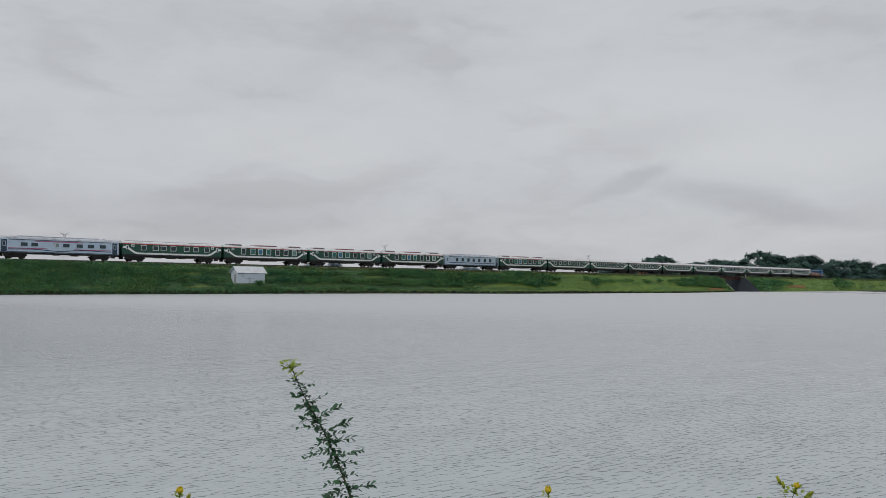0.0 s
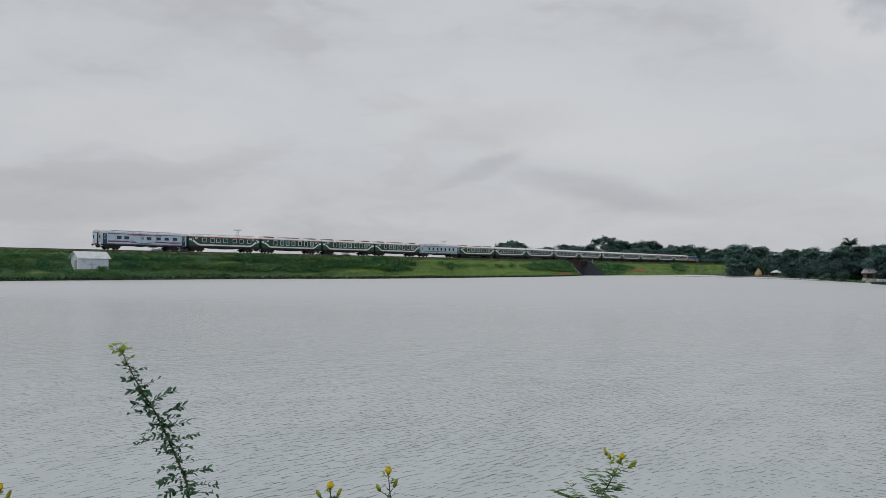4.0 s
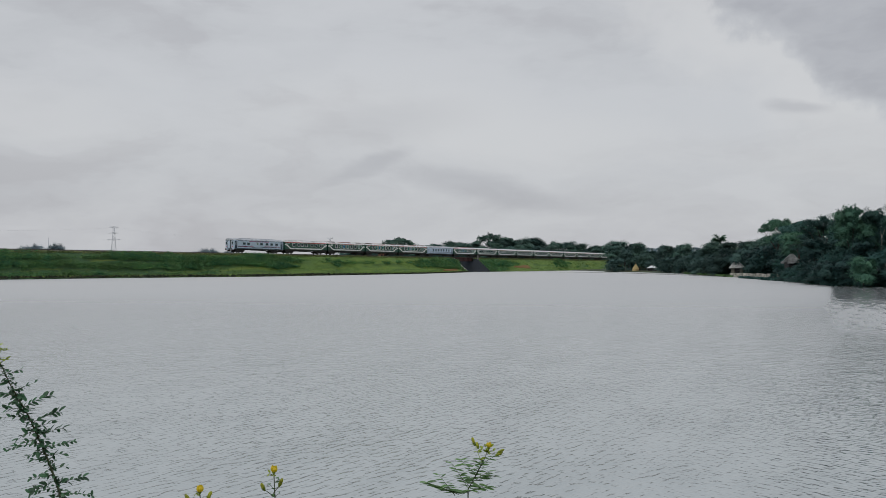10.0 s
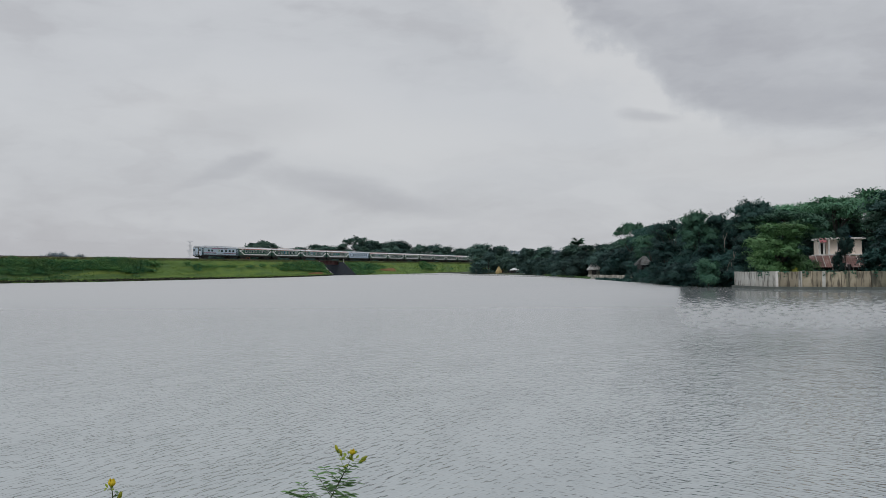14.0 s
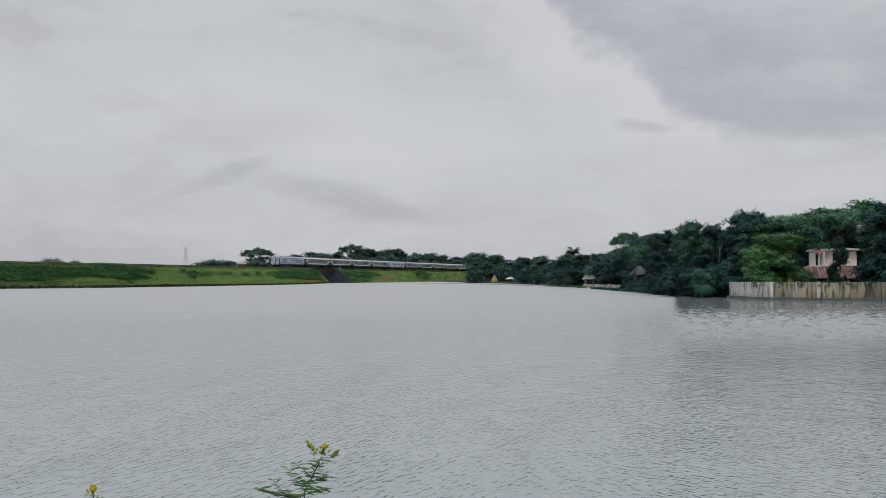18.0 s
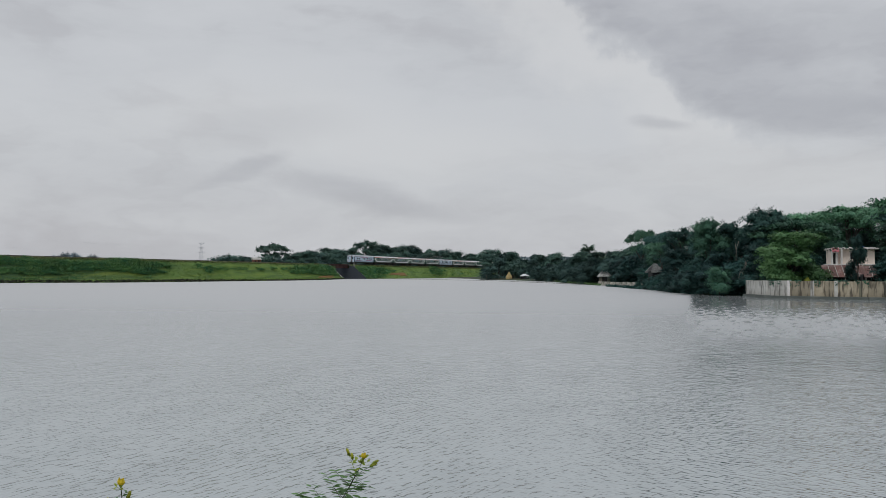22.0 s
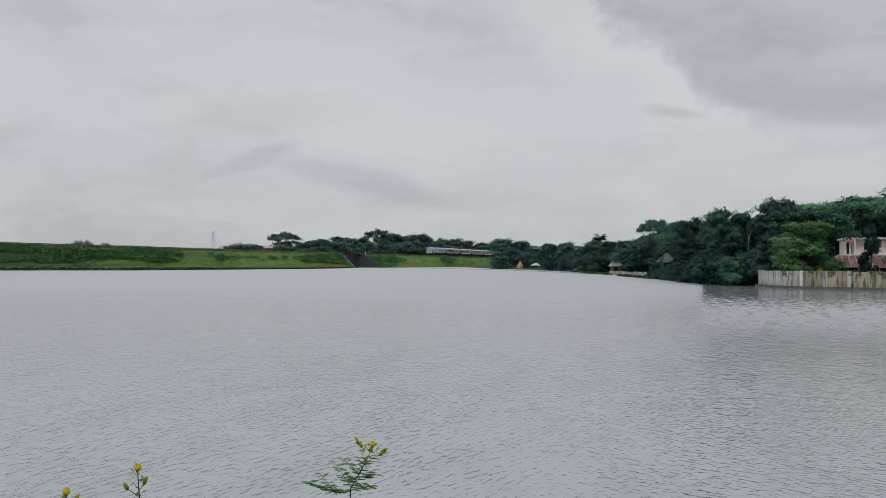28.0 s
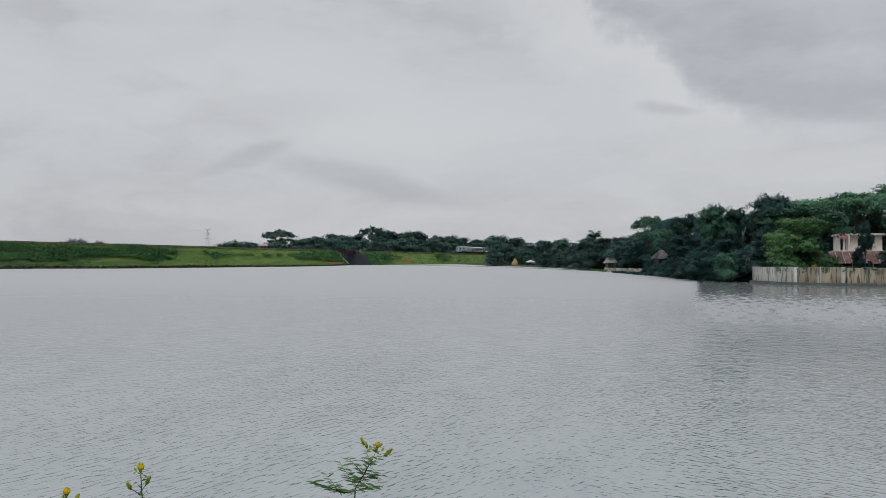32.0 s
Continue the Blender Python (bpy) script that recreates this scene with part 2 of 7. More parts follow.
    height = n.math("MULTIPLY", n.math("MULTIPLY", height, n.math("MULTIPLY", gust, n.ramp(across, -8.0, -1.0, 0.76, 1.0))), calm)
    b = n.add("ShaderNodeBump", Strength=1.0, Height=height)
    b.inputs["Distance"].default_value = 1.0
    murk = n.mix(n.noise(place, 0.02, 3).outputs[0], (0.495, 0.55, 0.57), (0.525, 0.575, 0.59))
    # darker flecks in the colour stand in for dark ripple faces
    murk = n.mix(n.ramp(flecks, 0.40, 0.66, 0.0, 0.16), murk, (0.25, 0.29, 0.31))
    zone_rough = n.math("ADD", 0.02, n.math("MULTIPLY", n.math("MULTIPLY", ruffled, inner), 0.45))
    rough = n.ramp(smooth_zone, 0.0, 1.0, n.math("ADD", n.ramp(off, 6.5, 24.0, 0.15, 0.22), n.ramp(off, 26.0, 62.0, 0.0, 0.22)), zone_rough)
    silt = n.add("ShaderNodeBsdfDiffuse", Color=murk)
    gloss = n.add("ShaderNodeBsdfGlossy", Roughness=rough)
    n.tree.links.new(b.outputs[0], gloss.inputs["Normal"])
    share = n.add("ShaderNodeFresnel", IOR=1.34)
    n.tree.links.new(b.outputs[0], share.inputs["Normal"])
    both = n.add("ShaderNodeMixShader", i0=share.outputs[0])
    n.tree.links.new(silt.outputs[0], both.inputs[1])
    n.tree.links.new(gloss.outputs[0], both.inputs[2])
    out = n.add("ShaderNodeOutputMaterial")
    n.tree.links.new(both.outputs[0], out.inputs[0])
    return m


def glass_material(name, tint):
    m = bpy.data.materials.new(name)
    m.use_nodes = True
    n = Nodes(m.node_tree)
    shader = n.add("ShaderNodeBsdfPrincipled", Base_Color=(*tint, 1), Roughness=0.08, IOR=1.5)
    out = n.add("ShaderNodeOutputMaterial")
    n.tree.links.new(shader.outputs[0], out.inputs[0])
    return m


def slope_material(m):
    """Short mown-looking turf towards the bridge, rough dark grass and soil on the nearer length."""
    n = m.node_tree
    shader = next(k for k in n.nodes if k.type == "BSDF_PRINCIPLED")
    source = shader.inputs["Base Color"].links[0].from_socket
    place = n.nodes.new("ShaderNodeNewGeometry").outputs["Position"]
    dot = n.nodes.new("ShaderNodeVectorMath")
    dot.operation = "DOT_PRODUCT"
    n.links.new(place, dot.inputs[0])
    dot.inputs[1].default_value = (0.4163, 0.9092, 0.0)
    wave = n.nodes.new("ShaderNodeTexNoise")
    wave.inputs["Scale"].default_value = 0.06
    n.links.new(place, wave.inputs["Vector"])
    shift = n.nodes.new("ShaderNodeMath")
    shift.operation = "MULTIPLY_ADD"
    n.links.new(wave.outputs[0], shift.inputs[0])
    shift.inputs[1].default_value = 110.0
    n.links.new(dot.outputs["Value"], shift.inputs[2])
    rng = n.nodes.new("ShaderNodeMapRange")
    rng.inputs[1].default_value, rng.inputs[2].default_value = 175.0, 255.0
    n.links.new(shift.outputs[0], rng.inputs[0])
    mix = n.nodes.new("ShaderNodeMix")
    mix.data_type = "RGBA"
    n.links.new(rng.outputs[0], mix.inputs[0])
    mix.inputs[6].default_value = (0.050, 0.110, 0.046, 1)
    n.links.new(source, mix.inputs[7])
    # worn and rank streaks that run along the slope
    frame_of = []
    for way, k in (((0.4163, 0.9092, 0.0), 0.07), ((-0.9092, 0.4163, 0.0), 0.9)):
        d = n.nodes.new("ShaderNodeVectorMath")
        d.operation = "DOT_PRODUCT"
        n.links.new(place, d.inputs[0])
        d.inputs[1].default_value = way
        f = n.nodes.new("ShaderNodeMath")
        f.operation = "MULTIPLY"
        n.links.new(d.outputs["Value"], f.inputs[0])
        f.inputs[1].default_value = k
        frame_of.append(f.outputs[0])
    lie = n.nodes.new("ShaderNodeCombineXYZ")
    n.links.new(frame_of[0], lie.inputs[0])
    n.links.new(frame_of[1], lie.inputs[1])
    tex = n.nodes.new("ShaderNodeTexNoise")
    tex.inputs["Scale"].default_value, tex.inputs["Detail"].default_value, tex.inputs["Distortion"].default_value = 1.0, 5, 0.6
    n.links.new(lie.outputs[0], tex.inputs["Vector"])
    for lo, hi, amount, tint in ((0.50, 0.66, 0.65, (0.055, 0.115, 0.034, 1)), (0.46, 0.32, 0.6, (0.215, 0.275, 0.050, 1))):
        r = n.nodes.new("ShaderNodeMapRange")
        r.interpolation_type = "SMOOTHSTEP"
        r.inputs[1].default_value, r.inputs[2].default_value, r.inputs[4].default_value = lo, hi, amount
        n.links.new(tex.outputs[0], r.inputs[0])
        last, mix = mix, n.nodes.new("ShaderNodeMix")
        mix.data_type = "RGBA"
        n.links.new(r.outputs[0], mix.inputs[0])
        n.links.new(last.outputs[2], mix.inputs[6])
        mix.inputs[7].default_value = tint
    n.links.new(mix.outputs[2], shader.inputs["Base Color"])
    return m


M = {}
M["water"] = water_material()
M["ground"] = material("bank_soil", (0.035, 0.058, 0.026), (0.05, 0.055, 0.032), 0.95, scale=0.8, bump=0.5, stain=(0.045, 0.075, 0.025), stain_scale=0.06)
M["slope"] = slope_material(material("embankment_grass", (0.128, 0.228, 0.050), (0.162, 0.258, 0.056), 0.95, scale=0.5, bump=0.5, bump_scale=3, stain=(0.085, 0.16, 0.055), stain_scale=0.12))
M["dirt"] = material("orange_earth", (0.26, 0.14, 0.05), (0.20, 0.12, 0.05), 0.95, scale=1.5, bump=0.5)
M["ballast"] = material("ballast", (0.13, 0.125, 0.115), (0.08, 0.078, 0.074), 0.95, scale=6, bump=0.8, stain=(0.09, 0.085, 0.05), stain_scale=0.2)
M["rail"] = material("rusty_rail", (0.085, 0.06, 0.045), (0.06, 0.045, 0.04), 0.6, 0.5, scale=8)
M["sleeper"] = material("grey_sleeper", (0.22, 0.21, 0.20), (0.16, 0.15, 0.14), 0.9, scale=5)
M["rock"] = material("shore_stone", (0.221, 0.196, 0.162), (0.128, 0.119, 0.102), 0.9, scale=3, bump=0.5, island=0.4)
M["shrub"] = material("creeper_leaf", (0.046, 0.160, 0.092), (0.125, 0.285, 0.112), 0.65, spec=0.15, scale=0.2, island=0.36, stain=(0.100, 0.175, 0.070), stain_scale=0.11, translucent=0.15)
M["shrub_light"] = material("light_creeper_leaf", (0.099, 0.215, 0.082), (0.143, 0.260, 0.090), 0.65, spec=0.15, scale=0.2, island=0.3, translucent=0.15)
M["grass"] = material("grass_blade", (0.136, 0.245, 0.054), (0.176, 0.275, 0.066), 0.7, scale=0.25, island=0.4, translucent=0.15)
M["bark"] = material("bark", (0.075, 0.068, 0.060), (0.045, 0.040, 0.036), 0.9, scale=4, bump=0.6)
# dark and mid tree leaves are tinted bluer for air haze
M["leaf_dark"] = material("dark_leaf", (0.027, 0.083, 0.079), (0.042, 0.114, 0.097), 0.6, spec=0.3, scale=0.25, island=0.18, per_object=0.25, translucent=0.09)
# darker copy of leaf_dark: shade inside the wood is put into its colour
M["leaf_shaded"] = material("shaded_leaf", (0.017, 0.054, 0.053), (0.027, 0.073, 0.067), 0.6, spec=0.3, scale=0.25, island=0.18, per_object=0.25, translucent=0.09)
# pale rain-tree leaf, brightened further for the light on the high crowns
M["leaf_pale"] = material("pale_leaf", (0.108, 0.283, 0.175), (0.159, 0.355, 0.209), 0.6, spec=0.3, scale=0.25, island=0.18, per_object=0.2, translucent=0.09)
M["leaf_mid"] = material("mid_leaf", (0.046, 0.127, 0.090), (0.070, 0.168, 0.105), 0.6, spec=0.3, scale=0.25, island=0.18, per_object=0.3, translucent=0.09)
M["leaf_light"] = material("light_leaf", (0.070, 0.176, 0.070), (0.106, 0.222, 0.080), 0.6, scale=0.25, island=0.18, per_object=0.12, translucent=0.09)
# distant foliage with the blue air haze put into its colour
M["leaf_far_haze"] = material("hazed_far_leaf", (0.165, 0.235, 0.290), (0.215, 0.290, 0.345), 0.8, scale=0.1, island=0.4, per_object=0.2)
# air haze painted into the leaves: paler and bluer copies of mid and dark
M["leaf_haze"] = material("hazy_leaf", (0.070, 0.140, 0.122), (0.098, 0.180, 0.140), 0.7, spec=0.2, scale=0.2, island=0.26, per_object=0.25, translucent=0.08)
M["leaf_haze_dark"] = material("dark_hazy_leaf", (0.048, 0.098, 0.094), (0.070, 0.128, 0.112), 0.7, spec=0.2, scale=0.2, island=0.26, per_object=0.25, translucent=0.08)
M["leaf_yellow"] = material("yellow_leaf", (0.34, 0.34, 0.05), (0.24, 0.30, 0.05), 0.6, scale=1, island=0.4, translucent=0.2)
M["edge"] = material("dark_bank_edge", (0.032, 0.040, 0.024), (0.05, 0.055, 0.03), 0.9, scale=0.6, island=0.5)
M["dead_wood"] = material("pale_dead_wood", (0.34, 0.32, 0.29), (0.24, 0.22, 0.20), 0.85, scale=5, bump=0.4)
M["tank"] = material("blue_plastic", (0.03, 0.12, 0.34), (0.025, 0.10, 0.28), 0.5, scale=3)
M["dry_grass"] = material("dry_grass", (0.12, 0.165, 0.06), (0.16, 0.19, 0.075), 0.8, scale=0.25, island=0.4)
M["palm"] = material("palm_frond", (0.06, 0.15, 0.10), (0.09, 0.19, 0.12), 0.6, scale=1, island=0.4)
M["green_paint"] = material("coach_green", (0.007, 0.062, 0.040), (0.010, 0.074, 0.046), 0.4, scale=1.2, stain=(0.016, 0.062, 0.042), stain_scale=0.6, per_object=0.12)
M["silver_paint"] = material("silver_blue_paint", (0.525, 0.637, 0.770), (0.476, 0.590, 0.715), 0.38, scale=1.5, stain=(0.37, 0.43, 0.53), stain_scale=0.7)
M["white_paint"] = material("white_paint", (0.78, 0.78, 0.76), (0.68, 0.68, 0.66), 0.55, scale=1.8, stain=(0.55, 0.54, 0.52), stain_scale=0.8)
M["cream_stripe"] = material("cream_stripe", (0.88, 0.89, 0.88), (0.82, 0.83, 0.82), 0.5, scale=2)
M["red_stripe"] = material("red_stripe", (0.630, 0.050, 0.050), (0.504, 0.044, 0.044), 0.5, scale=2)
M["magenta_stripe"] = material("magenta_stripe", (0.46, 0.06, 0.20), (0.36, 0.05, 0.16), 0.5, scale=2)
M["navy_stripe"] = material("navy_stripe", (0.015, 0.035, 0.07), (0.02, 0.05, 0.09), 0.5, scale=2)
M["roof_white"] = material("coach_roof", (0.86, 0.87, 0.88), (0.76, 0.77, 0.78), 0.6, scale=1.0, stain=(0.62, 0.62, 0.62), stain_scale=0.5)
M["roof_red"] = material("dusty_red_roof", (0.30, 0.13, 0.11), (0.22, 0.10, 0.09), 0.7, scale=1.2, stain=(0.38, 0.26, 0.23), stain_scale=0.8)
M["roof_silver"] = material("silver_roof", (0.600, 0.636, 0.684), (0.504, 0.540, 0.600), 0.5, scale=1.2, stain=(0.35, 0.37, 0.41), stain_scale=0.6)
M["hood"] = material("dusty_roof_unit", (0.19, 0.16, 0.155), (0.12, 0.105, 0.105), 0.7, scale=1.5, stain=(0.30, 0.20, 0.18), stain_scale=0.9)
M["underframe"] = material("dark_underframe", (0.022, 0.022, 0.024), (0.04, 0.035, 0.03), 0.8, scale=3, bump=0.3)
M["wheel"] = material("wheel_steel", (0.06, 0.05, 0.045), (0.04, 0.035, 0.03), 0.6, 0.4, scale=5)
M["rubber"] = material("gangway_rubber", (0.018, 0.018, 0.02), (0.03, 0.03, 0.03), 0.85, scale=4)
M["pane"] = glass_material("coach_glass", (0.022, 0.048, 0.058))
M["pane_blue"] = glass_material("blue_curtained_glass", (0.04, 0.18, 0.30))
M["pane_teal"] = glass_material("teal_curtained_glass", (0.03, 0.17, 0.15))
M["pane_pale"] = glass_material("pale_curtained_glass", (0.16, 0.28, 0.26))
M["loco_blue"] = material("loco_blue", (0.03, 0.14, 0.30), (0.025, 0.11, 0.25), 0.4, scale=2)
M["loco_orange"] = material("loco_orange", (0.50, 0.17, 0.04), (0.42, 0.14, 0.04), 0.5, scale=2)
M["tin"] = material("zinc_sheet", (0.74, 0.77, 0.80), (0.66, 0.69, 0.72), 0.5, 0.0, scale=2, stain=(0.58, 0.60, 0.61), stain_scale=0.9)
M["lime"] = material("pale_blue_wall", (0.60, 0.67, 0.74), (0.54, 0.61, 0.68), 0.8, scale=2.5, stain=(0.38, 0.42, 0.44), stain_scale=0.7)
M["door_grey"] = material("grey_door", (0.33, 0.38, 0.44), (0.28, 0.32, 0.38), 0.6, scale=3)
M["girder"] = material("rust_red_girder", (0.075, 0.026, 0.022), (0.053, 0.022, 0.021), 0.75, scale=3, bump=0.3)
M["abutment"] = material("dark_masonry", (0.034, 0.043, 0.057), (0.044, 0.054, 0.068), 0.9, scale=1.5, bump=0.4, stain=(0.04, 0.048, 0.055), stain_scale=0.5)
M["coping"] = material("pale_coping", (0.50, 0.49, 0.46), (0.40, 0.39, 0.37), 0.85, scale=2)
def streaked(name, base, other, streak, amount=0.8):
    """Concrete with dark runs of water down its face and a stained top edge."""
    m = material(name, base, other, 0.9, scale=2.2, bump=0.3, per_object=0.16)
    n = m.node_tree
    shader = next(k for k in n.nodes if k.type == "BSDF_PRINCIPLED")
    source = shader.inputs["Base Color"].links[0].from_socket
    place = n.nodes.new("ShaderNodeNewGeometry").outputs["Position"]
    mapping = n.nodes.new("ShaderNodeMapping")
    mapping.inputs["Scale"].default_value = (1.0, 1.0, 0.16)
    n.links.new(place, mapping.inputs[0])
    tex = n.nodes.new("ShaderNodeTexNoise")
    tex.inputs["Scale"].default_value = 5.0
    tex.inputs["Detail"].default_value = 5
    n.links.new(mapping.outputs[0], tex.inputs["Vector"])
    rng = n.nodes.new("ShaderNodeMapRange")
    rng.interpolation_type = "SMOOTHSTEP"
    rng.inputs[1].default_value, rng.inputs[2].default_value, rng.inputs[4].default_value = 0.50, 0.64, amount
    n.links.new(tex.outputs[0], rng.inputs[0])
    mix = n.nodes.new("ShaderNodeMix")
    mix.data_type = "RGBA"
    n.links.new(rng.outputs[0], mix.inputs[0])
    n.links.new(source, mix.inputs[6])
    mix.inputs[7].default_value = (*streak, 1)
    n.links.new(mix.outputs[2], shader.inputs["Base Color"])
    return m


M["wall_pale"] = streaked("streaked_pale_concrete", (0.54, 0.54, 0.51), (0.45, 0.44, 0.41), (0.09, 0.085, 0.075))
M["wall_tan"] = streaked("streaked_tan_concrete", (0.40, 0.355, 0.27), (0.32, 0.28, 0.205), (0.06, 0.052, 0.042), 0.85)
M["wall_moss"] = streaked("mossy_concrete", (0.22, 0.21, 0.155), (0.16, 0.155, 0.115), (0.05, 0.052, 0.042), 0.85)
M["concrete"] = material("weathered_concrete", (0.42, 0.39, 0.35), (0.33, 0.31, 0.28), 0.9, scale=2.2, bump=0.3, stain=(0.13, 0.11, 0.085), stain_scale=0.7, per_object=0.14)
M["ledge"] = material("wet_ledge", (0.136, 0.152, 0.144), (0.088, 0.104, 0.096), 0.85, scale=1.6, bump=0.5, stain=(0.09, 0.105, 0.095), stain_scale=1.1)
M["rubble"] = material("rubble_stone", (0.56, 0.53, 0.47), (0.20, 0.185, 0.16), 0.9, scale=2.6, bump=0.7, bump_scale=4, stain=(0.12, 0.13, 0.09), stain_scale=0.5, per_object=0.2)
M["house_wall"] = material("pink_white_wall", (0.88, 0.78, 0.70), (0.82, 0.71, 0.63), 0.85, scale=1.5, stain=(0.58, 0.52, 0.48), stain_scale=0.5)
M["house_white"] = material("house_white", (0.76, 0.74, 0.73), (0.66, 0.64, 0.63), 0.8, scale=2)
M["house_red"] = material("red_awning", (0.44, 0.15, 0.17), (0.36, 0.11, 0.13), 0.7, scale=2)
M["rust_tin"] = material("rusty_corrugated", (0.19, 0.095, 0.08), (0.13, 0.07, 0.06), 0.75, 0.1, scale=2, stain=(0.34, 0.27, 0.25), stain_scale=0.6, per_object=0.25)
# shade of unlit rooms and open sheds, put into a near-black colour
M["dark_room"] = material("dark_interior", (0.02, 0.02, 0.022), (0.03, 0.03, 0.03), 0.9, scale=2)
M["thatch"] = material("grey_thatch", (0.650, 0.637, 0.625), (0.338, 0.331, 0.312), 0.95, scale=4, bump=0.6, island=0.35)
M["bamboo"] = material("bamboo", (0.20, 0.19, 0.16), (0.14, 0.13, 0.11), 0.8, scale=6)
M["hay"] = material("hay", (0.45, 0.35, 0.17), (0.34, 0.26, 0.12), 0.95, scale=5, bump=0.6)
# galvanised steel, paled so that its colour holds the haze of distance
M["hazed_steel"] = material("hazed_galvanised_steel", (0.62, 0.65, 0.70), (0.56, 0.59, 0.64), 0.6, 0.0, scale=2)
M["brick_house"] = material("brick_wall", (0.30, 0.14, 0.10), (0.24, 0.11, 0.085), 0.9, scale=3)
M["stem"] = material("plant_stem", (0.075, 0.10, 0.045), (0.055, 0.07, 0.035), 0.7, scale=30)
M["leaflet"] = material("leaflet", (0.037, 0.108, 0.054), (0.056, 0.150, 0.066), 0.5, scale=18, per_object=0.35, translucent=0.2)
M["leaflet_mid"] = material("mid_leaflet", (0.07, 0.17, 0.055), (0.095, 0.21, 0.065), 0.5, scale=18, per_object=0.3, translucent=0.2)
M["leaflet_young"] = material("young_leaflet", (0.26, 0.36, 0.04), (0.33, 0.40, 0.06), 0.5, scale=18, per_object=0.2, translucent=0.3)
M["petal"] = material("yellow_petal", (0.77, 0.57, 0.022), (0.66, 0.54, 0.035), 0.6, scale=25, per_object=0.15, translucent=0.3)
M["leaflet_fresh"] = material("fresh_leaflet", (0.111, 0.231, 0.081), (0.164, 0.285, 0.105), 0.5, scale=18, per_object=0.25, translucent=0.25)
M["bud_green"] = material("yellow_green_bud", (0.52, 0.52, 0.05), (0.40, 0.45, 0.06), 0.6, scale=25, per_object=0.15, translucent=0.3)
M["weed"] = material("water_weed", (0.06, 0.14, 0.04), (0.09, 0.18, 0.05), 0.6, scale=2, island=0.4)


# ---- geometry helpers ----
def mesh_of(name, bm, mat):
    me = bpy.data.meshes.new(name)
    bm.to_mesh(me)
    bm.free()
    for one in mat if isinstance(mat, (list, tuple)) else [mat]:
        me.materials.append(one)
    return me


def part(name, bm, mat, parent, label=""):
    """Links a bmesh, or a ready mesh, as one object under a thing or part."""
    me = bm if isinstance(bm, bpy.types.Mesh) else mesh_of(name, bm, mat)
    ob = new(name, me)
    ob.parent = parent
    if label:
        ob["label"] = label
    return ob


def thing(name, label, category, group="", m=None, kind=""):
    ob = new(name)
    ob.empty_display_size = 0.2
    if m is not None:
        ob.matrix_basis = m
    return tagged(ob, label, category, group, kind)


def box(bm, x0, x1, y0, y1, z0, z1, bevel=0.0):
    vs = [bm.verts.new((x, y, z)) for x in (x0, x1) for y in (y0, y1) for z in (z0, z1)]
    fs = [bm.faces.new([vs[i] for i in f]) for f in ((0, 1, 3, 2), (4, 6, 7, 5), (0, 4, 5, 1), (2, 3, 7, 6), (0, 2, 6, 4), (1, 5, 7, 3))]
    if bevel:
        es = list({e for f in fs for e in f.edges})
        bmesh.ops.bevel(bm, geom=es, offset=bevel, segments=1, affect="EDGES")
    return vs


def boxed(*a, **k):
    bm = bmesh.new()
    box(bm, *a, **k)
    return bm


def prism(bm, outline, x0, x1, axis="x"):
    """Extrudes an outline of (y, z) from x0 to x1, or of (x, z) from y0 to y1."""
    def at(u, v, w):
        return (w, u, v) if axis == "x" else (u, w, v)
    a = [bm.verts.new(at(u, v, x0)) for u, v in outline]
    b = [bm.verts.new(at(u, v, x1)) for u, v in outline]
    k = len(outline)
    bm.faces.new(a)
    bm.faces.new(b[::-1])
    for i in range(k):
        bm.faces.new((a[i], b[i], b[(i + 1) % k], a[(i + 1) % k]))
    bmesh.ops.recalc_face_normals(bm, faces=bm.faces)


def tube(bm, points, radii, sides=6):
    """A round, tapering tube through points."""
    rings = []
    for i, p in enumerate(points):
        p = Vector(p)
        ahead = Vector(points[min(i + 1, len(points) - 1)]) - Vector(points[max(i - 1, 0)])
        ahead = ahead.normalized() if ahead.length > 1e-6 else Vector((0, 0, 1))
        side = ahead.cross(Vector((0, 0, 1)) if abs(ahead.z) < 0.9 else Vector((1, 0, 0))).normalized()
        other = ahead.cross(side)
        rings.append([bm.verts.new(p + (side * math.cos(a) + other * math.sin(a)) * radii[i]) for a in [2 * math.pi * j / sides for j in range(sides)]])
    for a, b in zip(rings, rings[1:]):
        for j in range(sides):
            bm.faces.new((a[j], a[(j + 1) % sides], b[(j + 1) % sides], b[j]))
    bm.faces.new(rings[0][::-1])
    bm.faces.new(rings[-1])


def raw_mesh(name, verts, faces, mat, smooth=False):
    """A mesh straight from arrays of points and of equal-sized faces."""
    me = bpy.data.meshes.new(name)
    verts = np.asarray(verts, dtype=np.float32).reshape(-1, 3)
    faces = np.asarray(faces, dtype=np.int32)
    k = faces.shape[1]
    me.vertices.add(len(verts))
    me.vertices.foreach_set("co", verts.ravel())
    me.loops.add(faces.size)
    me.loops.foreach_set("vertex_index", faces.ravel())
    me.polygons.add(len(faces))
    me.polygons.foreach_set("loop_start", np.arange(0, faces.size, k, dtype=np.int32))
    me.polygons.foreach_set("loop_total", np.full(len(faces), k, dtype=np.int32))
    if smooth:
        me.polygons.foreach_set("use_smooth", np.ones(len(faces), dtype=bool))
    me.update(calc_edges=True)
    me.validate()
    for one in mat if isinstance(mat, (list, tuple)) else [mat]:
        me.materials.append(one)
    return me


